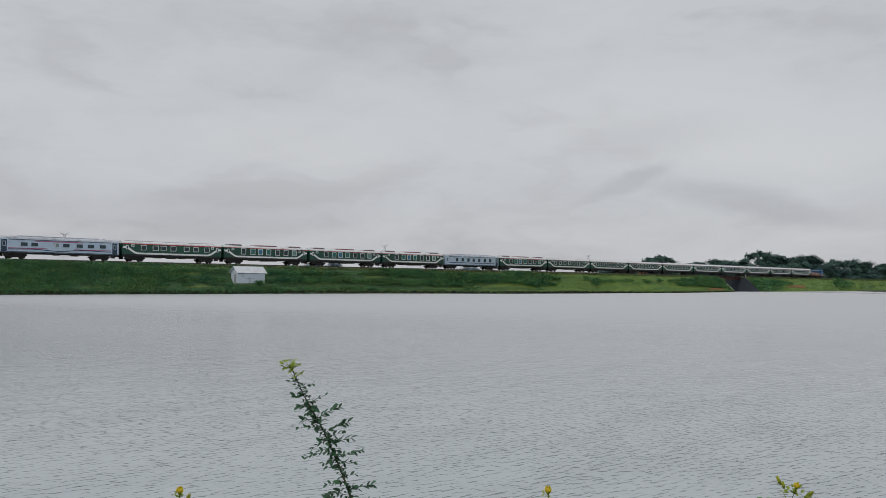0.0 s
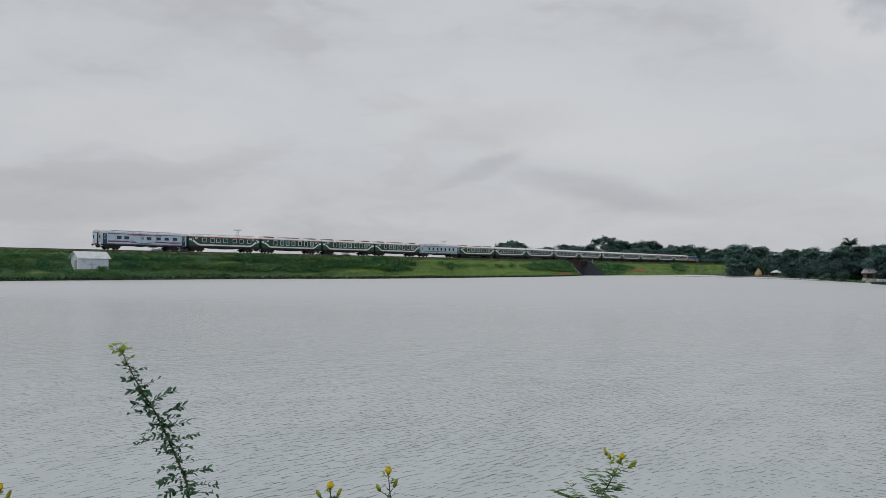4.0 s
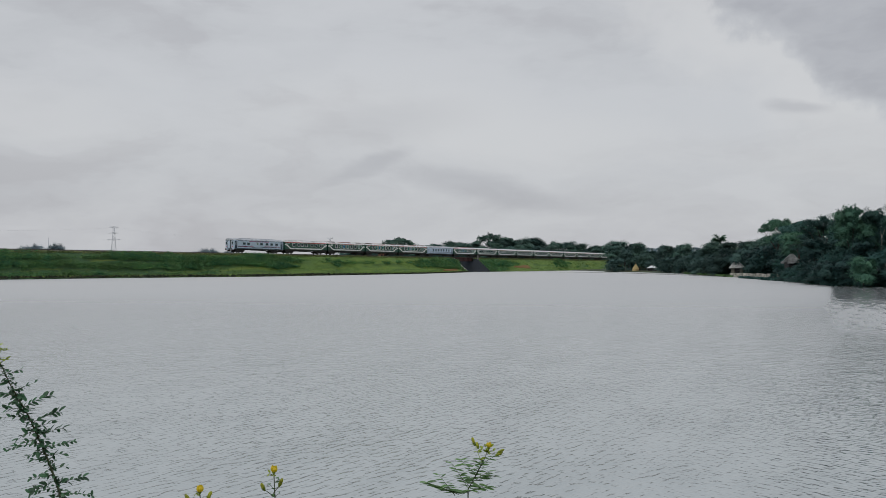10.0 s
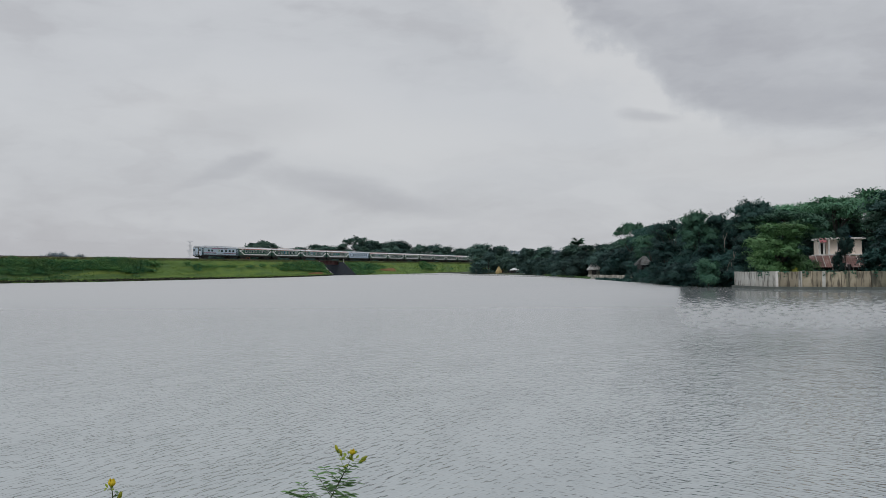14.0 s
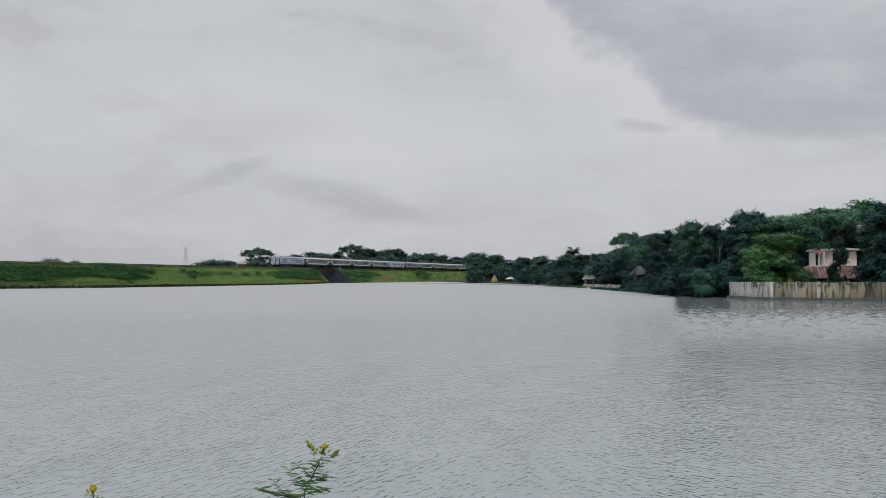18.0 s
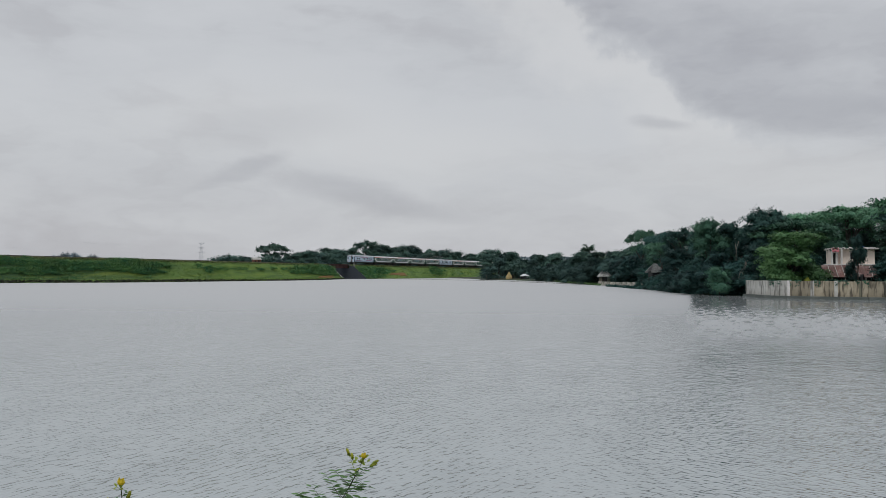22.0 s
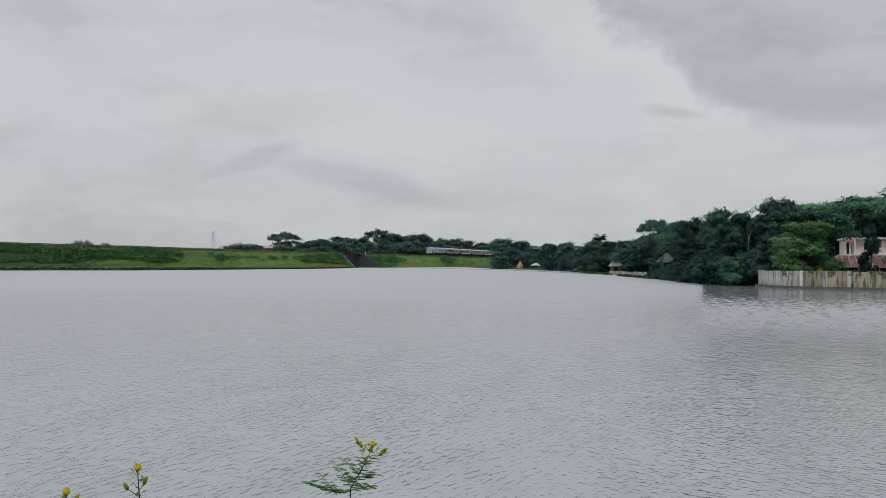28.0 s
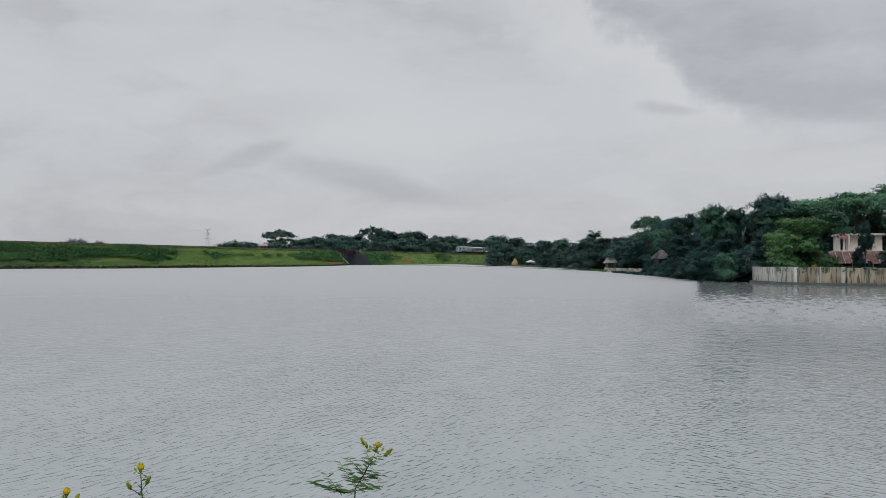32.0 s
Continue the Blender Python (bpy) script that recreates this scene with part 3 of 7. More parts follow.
def leaf_arrays(rng, centres, sizes, up_bias=0.5, long=1.6, outward=None, loose=0.75):
    """A bent leaf, a diamond of four points, at each centre, facing mostly up and outward."""
    k = len(centres)
    normal = rng.normal(size=(k, 3))
    normal[:, 2] = np.abs(normal[:, 2]) + up_bias
    if outward is not None:
        normal = normal * loose + outward * 1.5
    normal /= np.linalg.norm(normal, axis=1)[:, None]
    free = rng.normal(size=(k, 3))
    u = np.cross(normal, free)
    u /= np.linalg.norm(u, axis=1)[:, None] + 1e-9
    v = np.cross(normal, u)
    s = sizes[:, None]
    droop = -normal * s * 0.18
    pts = np.stack([centres - u * s * long / 2 + droop, centres + v * s / 2, centres + u * s * long / 2 + droop, centres - v * s / 2], 1)
    faces = np.arange(4 * k).reshape(k, 4)
    return pts.reshape(-1, 3), faces


# ---- the plan ----
TRACK = radians(24.6)
AHEAD = Vector((math.sin(TRACK), math.cos(TRACK), 0))
ACROSS = Vector((-math.cos(TRACK), math.sin(TRACK), 0))
RAIL_Z, TRACK_Q, FOOT_Q, PITCH = 5.6, 145.0, 136.0, 19.85


def along_track(s, q, z):
    """A place s metres along the railway, q metres off from the camera square to it."""
    p = AHEAD * s + ACROSS * q
    return Vector((p.x, p.y, z))


def bearing(az, dist, z=0.0):
    a = radians(az)
    return Vector((math.sin(a) * dist, math.cos(a) * dist, z))


def track_pose(s, q, z, turn=0.0):
    p = along_track(s, q, z)
    return Matrix.Translation(p) @ Matrix.Rotation(math.pi / 2 - TRACK + radians(turn), 4, "Z")


SHORE = ((5.5, 420), (7.0, 345), (7.6, 285), (9.0, 275), (12.2, 212), (13.9, 168), (15.4, 143), (17.0, 131), (18.2, 121), (19.0, 104), (20.0, 88), (21.3, 78), (24.5, 74), (25.6, 69), (28.2, 66.5), (33, 65), (40, 63), (60, 40), (80, 24), (86, 12))
LAKE = [along_track(410, FOOT_Q, 0)] + [bearing(a, d) for a, d in SHORE] + [Vector(p) for p in ((8.5, 1.6, 0), (5.5, 3.0, 0), (2.0, 3.8, 0), (0.0, 4.1, 0), (-3.0, 3.9, 0), (-8.0, 3.2, 0), (-40, 1.5, 0), (-147.7, 4.2, 0))]
LAKE_XY = np.array([(p.x, p.y) for p in LAKE])


def lake_depth(x, y):
    """Distance to the shoreline, positive on the water, for arrays of places."""
    p = np.stack([x, y], -1)
    a, b = LAKE_XY, np.roll(LAKE_XY, -1, 0)
    best = np.full(x.shape, 1e9)
    inside = np.zeros(x.shape, bool)
    for (ax, ay), (bx, by) in zip(a, b):
        ex, ey = bx - ax, by - ay
        t = np.clip(((p[..., 0] - ax) * ex + (p[..., 1] - ay) * ey) / (ex * ex + ey * ey), 0, 1)
        best = np.minimum(best, np.hypot(p[..., 0] - ax - t * ex, p[..., 1] - ay - t * ey))
        cross = ((ay > p[..., 1]) != (by > p[..., 1])) & (p[..., 0] < (bx - ax) * (p[..., 1] - ay) / (by - ay + 1e-12) + ax)
        inside ^= cross
    return np.where(inside, best, -best)


# ---- large structure ----
def build_ground():
    radii = [0.6]
    while radii[-1] < 4500:
        r = radii[-1]
        radii.append(r + (0.35 if r < 8 else r * 0.09 if r < 55 else r * 0.018 if r < 460 else r * 0.12))
    angles = list(np.arange(-180, -60, 6.0)) + list(np.arange(-60, 60, 0.6)) + list(np.arange(60, 180, 6.0))
    a = np.radians(np.array(angles))
    r = np.array(radii)
    x = r[:, None] * np.sin(a)[None]
    y = r[:, None] * np.cos(a)[None]
    depth = lake_depth(x, y)
    # the sheet falls below the water inside the shoreline
    t = np.clip((depth + 1.2) / 2.4, 0, 1)
    z = 0.45 + t * t * (3 - 2 * t) * (-1.7)
    q = x * ACROSS.x + y * ACROSS.y
    s = x * AHEAD.x + y * AHEAD.y
    z = np.where((depth < 0) & (r[:, None] < 12), np.minimum(z, 0.18), z)
    channel = (np.abs(s - 289.6) < 9.6) & (q > FOOT_Q - 3) & (q < 175)
    z = np.where(channel, -0.8, z)
    k, w = len(r), len(a)
    verts = np.concatenate([np.stack([x, y, z], -1).reshape(-1, 3), [(0, 0, 0.15)]])
    i, j = np.meshgrid(np.arange(k - 1), np.arange(w), indexing="ij")
    j2 = (j + 1) % w
    quads = np.stack([i * w + j, i * w + j2, (i + 1) * w + j2, (i + 1) * w + j], -1).reshape(-1, 4)
    fan = np.stack([np.full(w, k * w), (np.arange(w) + 1) % w, np.arange(w), np.arange(w)], -1)
    quads = quads[:, ::-1]
    me = raw_mesh("ground", verts, quads, M["ground"], True)
    ob = tagged(new("ground", me), "low green land round the lake", "ground", kind="structure")
    bm = bmesh.new()
    bm.from_mesh(me)
    bm.verts.ensure_lookup_table()
    for f in fan:
        bm.faces.new((bm.verts[f[0]], bm.verts[f[2]], bm.verts[f[1]]))
    bm.to_mesh(me)
    bm.free()
    return ob


def build_water():
    bm = bmesh.new()
    vs = [bm.verts.new(p) for p in ((-420, -60, 0), (420, -60, 0), (420, 560, 0), (-420, 560, 0))]
    bm.faces.new(vs)
    return tagged(new("water", mesh_of("water", bm, M["water"])), "wide grey rippled lake under a cloudy sky", "lake", kind="structure")


BRIDGE = (280.0, 299.3)


def slope_z(u):
    """Height of the embankment's side at u metres in from its foot."""
    return np.interp(u, (-1.5, 0.0, 0.6, 2.6, 6.1, 6.6), (-0.7, -0.05, 0.35, 1.75, 4.95, 5.08))


def build_embankment(name, s0, s1, step):
    u = np.array([-1.5, -0.6, 0.0, 0.4, 0.9, 1.6, 2.3, 3.0, 3.8, 4.6, 5.4, 6.1, 6.6, 7.2])
    u = np.concatenate([u, 18.0 - u[::-1]])
    side = np.minimum(u, 18.0 - u)
    s = np.arange(s0, s1 + 0.01, step)
    z = slope_z(side)[None] + np.zeros((len(s), 1))
    wob = np.array([[noise.noise(Vector((a * 0.25, b * 0.5, 0.3))) + 0.5 * noise.noise(Vector((a * 0.9, b * 1.3, 4.0))) for b in u] for a in s])
    live = np.clip((side - 0.0) / 1.0, 0.25, 1) * np.clip((6.3 - side) / 1.0, 0.06, 1)
    z = z + wob * 0.28 * live
    q = FOOT_Q + u[None] + wob * 0.35 * np.clip((3 - side) / 3, 0, 1)
    x = AHEAD.x * s[:, None] + ACROSS.x * q
    y = AHEAD.y * s[:, None] + ACROSS.y * q
    k, w = len(s), len(u)
    verts = np.stack([x, y, z], -1).reshape(-1, 3)
    i, j = np.meshgrid(np.arange(k - 1), np.arange(w - 1), indexing="ij")
    quads = np.stack([i * w + j, i * w + j + 1, (i + 1) * w + j + 1, (i + 1) * w + j], -1).reshape(-1, 4)
    me = raw_mesh(name, verts, quads, M["slope"], True)
    bm = bmesh.new()
    bm.from_mesh(me)
    bmesh.ops.recalc_face_normals(bm, faces=bm.faces)
    bm.to_mesh(me)
    bm.free()
    return tagged(new(name, me), "grass-grown railway embankment rising from the lake", "embankment", kind="structure")


def build_track():
    S0, S1 = -420.0, 1250.0
    track = thing("railway_track", "single railway track on grey ballast along the embankment", "railway track", kind="structure")
    for a, b in ((S0, BRIDGE[0]), (BRIDGE[1], S1)):
        bm = bmesh.new()
        prism(bm, [(-1.9, 5.3), (1.9, 5.3), (1.25, 5.72), (-1.25, 5.72)], a, b)
        part("ballast_bed", bm, M["ballast"], track)
    for y in (-0.535, 0.535):
        bm = bmesh.new()
        prism(bm, [(y - 0.06, 5.76), (y + 0.06, 5.76), (y + 0.035, 5.80), (y + 0.035, 5.9), (y - 0.035, 5.9), (y - 0.035, 5.80)], S0, S1)
        part("rail", bm, M["rail"], track)
    c = np.arange(-60, 520, 0.7)
    cube = np.array([(x, y, z) for x in (-0.12, 0.12) for y in (-1.0, 1.0) for z in (5.68, 5.775)])
    verts = cube[None] + np.stack([c, c * 0, c * 0], -1)[:, None]
    f = np.array(((0, 1, 3, 2), (4, 6, 7, 5), (0, 4, 5, 1), (2, 3, 7, 6), (0, 2, 6, 4), (1, 5, 7, 3)))
    faces = (f[None] + 8 * np.arange(len(c))[:, None, None]).reshape(-1, 4)
    tagged(part("sleepers", raw_mesh("sleepers", verts, faces, M["sleeper"]), None, track), kind="stuff")
    track.matrix_basis = track_pose(0, TRACK_Q, RAIL_Z - 5.9)


def build_bridge():
    a, b = BRIDGE
    m = track_pose(0, TRACK_Q, RAIL_Z - 5.9)
    bridge = thing("railway_bridge", "short railway bridge with rust-red girders on dark masonry abutments", "bridge", kind="structure")
    for y in (-1.05, 1.05):
        bm = bmesh.new()
        box(bm, a - 0.6, b + 0.6, y - 0.05, y + 0.05, 4.35, 5.70)
        for z in (4.35, 5.62):
            box(bm, a - 0.6, b + 0.6, y - 0.22, y + 0.22, z, z + 0.08)
        x = a
        while x < b:
            box(bm, x, x + 0.06, y - 0.18, y + 0.18, 4.43, 5.62)
            x += 1.1
        part("girder", bm, M["girder"], bridge, "rust-red steel plate girder")
    part("deck", boxed(a - 0.6, b + 0.6, -1.6, 1.6, 5.705, 5.755), M["girder"], bridge)
    for x0, x1 in ((a - 2.2, a), (b, b + 2.2)):
        bm = bmesh.new()
        prism(bm, [(-3.2, -1.0), (3.2, -1.0), (3.2, 5.3), (1.7, 5.3), (1.7, 4.35), (-1.7, 4.35), (-1.7, 5.3), (-3.2, 5.3)], x0, x1)
        part("abutment", bm, M["abutment"], bridge, "dark grey masonry abutment")
    # splayed wing walls with pale copings, falling towards the water
    for x, out, side in ((a, -1, -1), (b, 1, -1), (a, -1, 1), (b, 1, 1)):
        far = 0.0
        base = Vector((x, 3.2 * side, 0))
        tip = Vector((x + out * far, 9.4 * side, 0))
        run = (tip - base)
        nrm = Vector((-run.y, run.x, 0)).normalized() * 0.25
        bm = bmesh.new()
        pts = []
        for o in (nrm, -nrm):
            pts.append([bm.verts.new(p) for p in (base + o + Vector((0, 0, -1)), tip + o + Vector((0, 0, -1)), tip + o + Vector((0, 0, -0.1)), base + o + Vector((0, 0, 5.3)))])
        p, q = pts
        for f in (p, q[::-1], (p[0], q[0], q[1], p[1]), (p[1], q[1], q[2], p[2]), (p[2], q[2], q[3], p[3]), (p[3], q[3], q[0], p[0])):
            bm.faces.new(f)
        bmesh.ops.recalc_face_normals(bm, faces=bm.faces)
        wing = part("wing_wall", bm, M["abutment"], bridge)
        if side < 0:
            bm = bmesh.new()
            up = Vector((0, 0, 0.14))
            rows = [[bm.verts.new(pt) for pt in (e + nrm * 1.2 + h, e - nrm * 1.2 + h, e - nrm * 1.2 + h + up, e + nrm * 1.2 + h + up)] for e, h in ((base, Vector((0, 0, 5.31))), (tip, Vector((0, 0, -0.09))))]
            for i in range(4):
                bm.faces.new((rows[0][i], rows[0][(i + 1) % 4], rows[1][(i + 1) % 4], rows[1][i]))
            bm.faces.new(rows[0])
            bm.faces.new(rows[1][::-1])
            bmesh.ops.recalc_face_normals(bm, faces=bm.faces)
            part("coping", bm, M["coping"] if out < 0 else M["abutment"], wing)
    post = boxed(b + 0.1, b + 0.32, -3.75, -3.53, 4.2, 6.5, bevel=0.03)
    part("marker_post", post, M["coping"], bridge, "pale concrete marker post")
    bridge.matrix_basis = m


build_ground()
water = build_water()
build_embankment("embankment_near", -420, BRIDGE[0] + 0.2, 1.4)
build_embankment("embankment_far", BRIDGE[1] - 0.2, 1250, 2.2)
build_track()
build_bridge()


BENCH = ((96, 135.6), (116, 132.5), (130, 124), (138, 117), (166, 115.5), (211, 117), (236, 122), (262, 130), (278, 135.4))


def bench_edge(s):
    """How far off the water's edge lies where a low grassy shelf stands before the embankment."""
    return np.interp(s, [a for a, b in BENCH], [b for a, b in BENCH], left=FOOT_Q, right=FOOT_Q)


def build_bench():
    s = np.arange(96, 278.1, 1.3)
    edge = bench_edge(s) + np.array([0.8 * noise.noise(Vector((a * 0.35, 2.0, 0))) for a in s])
    f = np.array((0.0, 0.001, 0.04, 0.15, 0.35, 0.6, 0.85, 1.0))
    rise = np.array((-0.5, 0.10, 0.20, 0.24, 0.28, 0.34, 0.42, 0.5))
    q = edge[:, None] + (FOOT_Q + 0.8 - edge[:, None]) * f[None]
    z = rise[None] + np.array([[0.07 * noise.noise(Vector((a * 0.3, b * 9.0, 6.0))) for b in f] for a in s]) * (f[None] > 0.01)
    x = AHEAD.x * s[:, None] + ACROSS.x * q
    y = AHEAD.y * s[:, None] + ACROSS.y * q
    k, w = len(s), len(f)
    i, j = np.meshgrid(np.arange(k - 1), np.arange(w - 1), indexing="ij")
    quads = np.stack([i * w + j, i * w + j + 1, (i + 1) * w + j + 1, (i + 1) * w + j], -1).reshape(-1, 4)
    me = raw_mesh("shore_bench", np.stack([x, y, z], -1).reshape(-1, 3), quads[:, ::-1], M["slope"], True)
    tagged(new("shore_bench", me), "low grassy shelf at the embankment's foot", "bank", kind="structure")


build_bench()


# ---- vegetation on the embankment ----
def shrub_density(s, u):
    """How thickly creepers cover the side of the embankment, s along and u up it."""
    n1 = np.array([noise.noise(Vector((a * 0.055, b * 0.16, 7.0))) for a, b in zip(s, u)])
    n2 = np.array([noise.noise(Vector((a * 0.25, b * 0.5, 2.0))) for a, b in zip(s, u)])
    upper = np.interp(s, (-100, 62, 78, 88, 100, 150, 188, 212, 226, 245, 254, 264, 280, 299, 308, 330, 600),
                      (1.1, 1.0, 0.8, 0.55, 1.0, 0.95, 0.8, 0.3, -0.4, -0.4, 0.7, 0.9, 1.0, 1.0, 0.55, 0.0, -0.1))
    lower = np.interp(s, (-100, 60, 84, 100, 134, 160, 172, 245, 268, 282, 296, 312, 340, 600),
                      (1.0, 1.0, 0.85, 0.6, 0.4, 0.05, -0.35, -0.5, 0.0, 0.7, 0.7, 0.25, -0.2, -0.2))
    mid = np.clip((u - 1.6) / 1.4, 0, 1)
    streak = np.array([noise.noise(Vector((a * 0.035, b * 1.1, 13.0))) for a, b in zip(s, u)])
    bench = np.exp(-((u - 1.5) / 0.32) ** 2) * 0.75 - np.exp(-((u - 0.6) / 0.3) ** 2) * 0.25
    shoulder = np.clip((u - 5.2) / 0.5, 0, 1) * np.interp(s, (60, 95, 320, 400), (-0.1, 0.6, 0.9, 0.5))
    return lower + (upper - lower) * mid + n1 * 1.1 + n2 * 0.6 + streak * 1.1 - bench - shoulder - np.interp(s, (60, 90, 190, 230), (0.0, 0.18, 0.18, 0.0))


def slope_place(s, u, lift):
    q = FOOT_Q + u
    return np.stack([AHEAD.x * s + ACROSS.x * q, AHEAD.y * s + ACROSS.y * q, slope_z(u) + lift], -1)


def build_slope_plants():
    rng = np.random.default_rng(11)
    # clumps of creeper leaves
    n = 32000
    s = np.concatenate([rng.uniform(20, 190, int(n * 0.62)), rng.uniform(190, 420, n - int(n * 0.62))])
    u = rng.uniform(0.1, 6.2, n)
    keep = shrub_density(s, u) > rng.uniform(0.32, 0.62, n)
    keep &= ~((s > BRIDGE[0] - 0.8) & (s < BRIDGE[1] + 0.9))
    keep &= ~((np.abs(s - 269) < 6.5) & (u < 1.9))
    keep &= ~((np.abs(s - 88.7) < 4.0) & (u > 0.9) & (u < 4.4))
    s, u = s[keep], u[keep]
    for name, pick, mat, label in (("creeper_shrubs", rng.random(len(s)) < 0.6, "shrub", "dense dark green creepers covering the embankment side"),
                                   ("light_shrubs", None, "shrub_light", "lighter green low shrubs on the embankment side")):
        if pick is not None:
            first = pick
        else:
            pick = ~first
        ss, uu = s[pick], u[pick]
        per = 14
        k = len(ss) * per
        height = rng.uniform(0.15, 0.75, len(ss)) * np.interp(ss, (90, 250, 400), (1.0, 1.2, 1.5))
        spread = np.interp(ss, (60, 250, 420), (0.36, 0.5, 0.75))
        off = rng.normal(size=(len(ss), per, 3)) * np.array((1, 1, 0.0)) * spread[:, None, None]
        base = slope_place(ss, uu, 0)[:, None] + off
        base[..., 2] += rng.uniform(0.05, 1, (len(ss), per)) * height[:, None]
        mound = np.array([max(0.0, noise.noise(Vector((a * 0.45, b * 0.8, 21.0)))) for a, b in zip(ss, uu)])
        base[..., 2] += (mound * np.clip((6.0 - uu) / 1.6, 0, 1))[:, None] * 0.9
        size = np.repeat(np.interp(ss, (60, 200, 420), (0.14, 0.24, 0.45)), per) * rng.uniform(0.6, 1.3, k)
        pts, faces = leaf_arrays(rng, base.reshape(-1, 3), size, 0.4, 1.3)
        tagged(new(name, raw_mesh(name, pts, faces, M[mat])), label, "shrubs", kind="stuff")
    # grass tufts
    n = 40000
    s = np.concatenate([rng.uniform(20, 230, n // 2), rng.uniform(230, 520, n - n // 2)])
    u = rng.uniform(0.0, 6.6, n)
    keep = shrub_density(s, u) < rng.uniform(0.2, 0.9, n)
    keep &= ~((s > BRIDGE[0] - 0.3) & (s < BRIDGE[1] + 0.4))
    s, u = s[keep], u[keep]
    k = len(s)
    c = slope_place(s, u, -0.03)
    h = rng.uniform(0.07, 0.22, k) * np.interp(s, (90, 300, 500), (1, 1.3, 1.6))
    w = h * rng.uniform(0.35, 0.8, k)
    a = rng.uniform(0, math.pi, k)
    d = np.stack([np.cos(a), np.sin(a), np.zeros(k)], -1)
    tip = c + np.stack([rng.normal(0, 0.2, k), rng.normal(0, 0.2, k), h], -1)
    pts = np.stack([c - d * w[:, None], c + d * w[:, None], tip], 1).reshape(-1, 3)
    tagged(new("embankment_grass", raw_mesh("embankment_grass", pts, np.arange(3 * k).reshape(k, 3), M["grass"])), "yellow-green grass on the embankment side", "grass", kind="stuff")
    # rank grass along the shoulder, up to the ballast
    n = 16000
    s = np.concatenate([rng.uniform(20, 190, n // 2), rng.uniform(190, 480, n - n // 2)])
    u = rng.uniform(5.9, 7.25, n)
    keep = ~((s > BRIDGE[0] - 0.3) & (s < BRIDGE[1] + 0.4))
    s, u = s[keep], u[keep]
    k = len(s)
    tall = rng.uniform(0.10, 0.34, k) * np.interp(s, (60, 110, 480), (1.35, 0.9, 1.2))
    pts, faces = leaf_arrays(rng, slope_place(s, u, 0.0) + np.array((0, 0, 1)) * (tall * rng.uniform(0.1, 1.0, k))[:, None], rng.uniform(0.14, 0.28, k) * np.interp(s, (60, 300), (1, 1.7)), 0.2, 1.8)
    lush = s + rng.normal(0, 14, k) < 84
    for name, pick, mat, label in (("verge_shrubs", lush, "shrub", "dark creepers growing up to the track"), ("verge_grass", ~lush, "dry_grass", "dry yellow-green grass beside the ballast")):
        rows = np.repeat(pick, 4)
        tagged(new(name, raw_mesh(name, pts[rows], np.arange(4 * pick.sum()).reshape(-1, 4), M[mat])), label, "grass", kind="stuff")
    # tufts on the low shelf
    n = 9000
    s = rng.uniform(100, 277, n)
    edge = bench_edge(s) - FOOT_Q
    u = edge * rng.uniform(0, 1, n) ** 0.7 + 0.4
    pts, faces = leaf_arrays(rng, slope_place(s, u, 0.0) * (1, 1, 0) + np.array((0, 0, 1)) * (0.24 + rng.uniform(0.0, 0.24, (n, 1))), rng.uniform(0.2, 0.42, n), 0.4, 1.6)
    tagged(new("shelf_grass", raw_mesh("shelf_grass", pts, faces, M["grass"])), "rough grass tufts on the low shelf by the water", "grass", kind="stuff")
    # the dark, washed-out edge of the turf along the water, with ragged tufts over it
    n = 9000
    s = rng.uniform(25, 280, n)
    u = bench_edge(s) - FOOT_Q + rng.uniform(-0.15, 0.5, n) * np.interp(s, (60, 160, 195), (2.0, 1.8, 1.0)) + np.array([noise.noise(Vector((a * 0.4, 0, 5.0))) for a in s]) * 0.25
    pts, faces = leaf_arrays(rng, slope_place(s, u, 0.0) * (1, 1, 0) + np.array((0, 0, 1)) * (rng.uniform(0.0, 0.24, n) * np.interp(s, (60, 160, 195), (2.4, 2.0, 1.0)))[:, None], rng.uniform(0.16, 0.34, n) * np.interp(s, (60, 280), (1, 1.7)), 0.1, 1.5)
    tagged(new("bank_edge", raw_mesh("bank_edge", pts, faces, M["edge"])), "dark washed-out turf edge along the waterline", "bank edge", kind="stuff")
    # stones and bare earth along the waterline
    n = 1500
    s = rng.uniform(30, 420, n)
    u = bench_edge(s) - FOOT_Q + rng.normal(-0.25, 0.2, n)
    c = slope_place(s, u, 0.0)
    octa = np.array([(1, 0, 0), (0, 1, 0), (-1, 0, 0), (0, -1, 0), (0, 0, 0.7), (0, 0, -0.7)])
    f = np.array([(0, 1, 4), (1, 2, 4), (2, 3, 4), (3, 0, 4), (1, 0, 5), (2, 1, 5), (3, 2, 5), (0, 3, 5)])
    size = rng.uniform(0.08, 0.28, n)[:, None, None]
    verts = c[:, None] + octa[None] * size * rng.uniform(0.6, 1.3, (n, 6, 3))
    faces = (f[None] + 6 * np.arange(n)[:, None, None]).reshape(-1, 3)
    tagged(new("shore_stones", raw_mesh("shore_stones", verts, faces, M["rock"])), "reddish-grey stones along the waterline", "stones", kind="stuff")


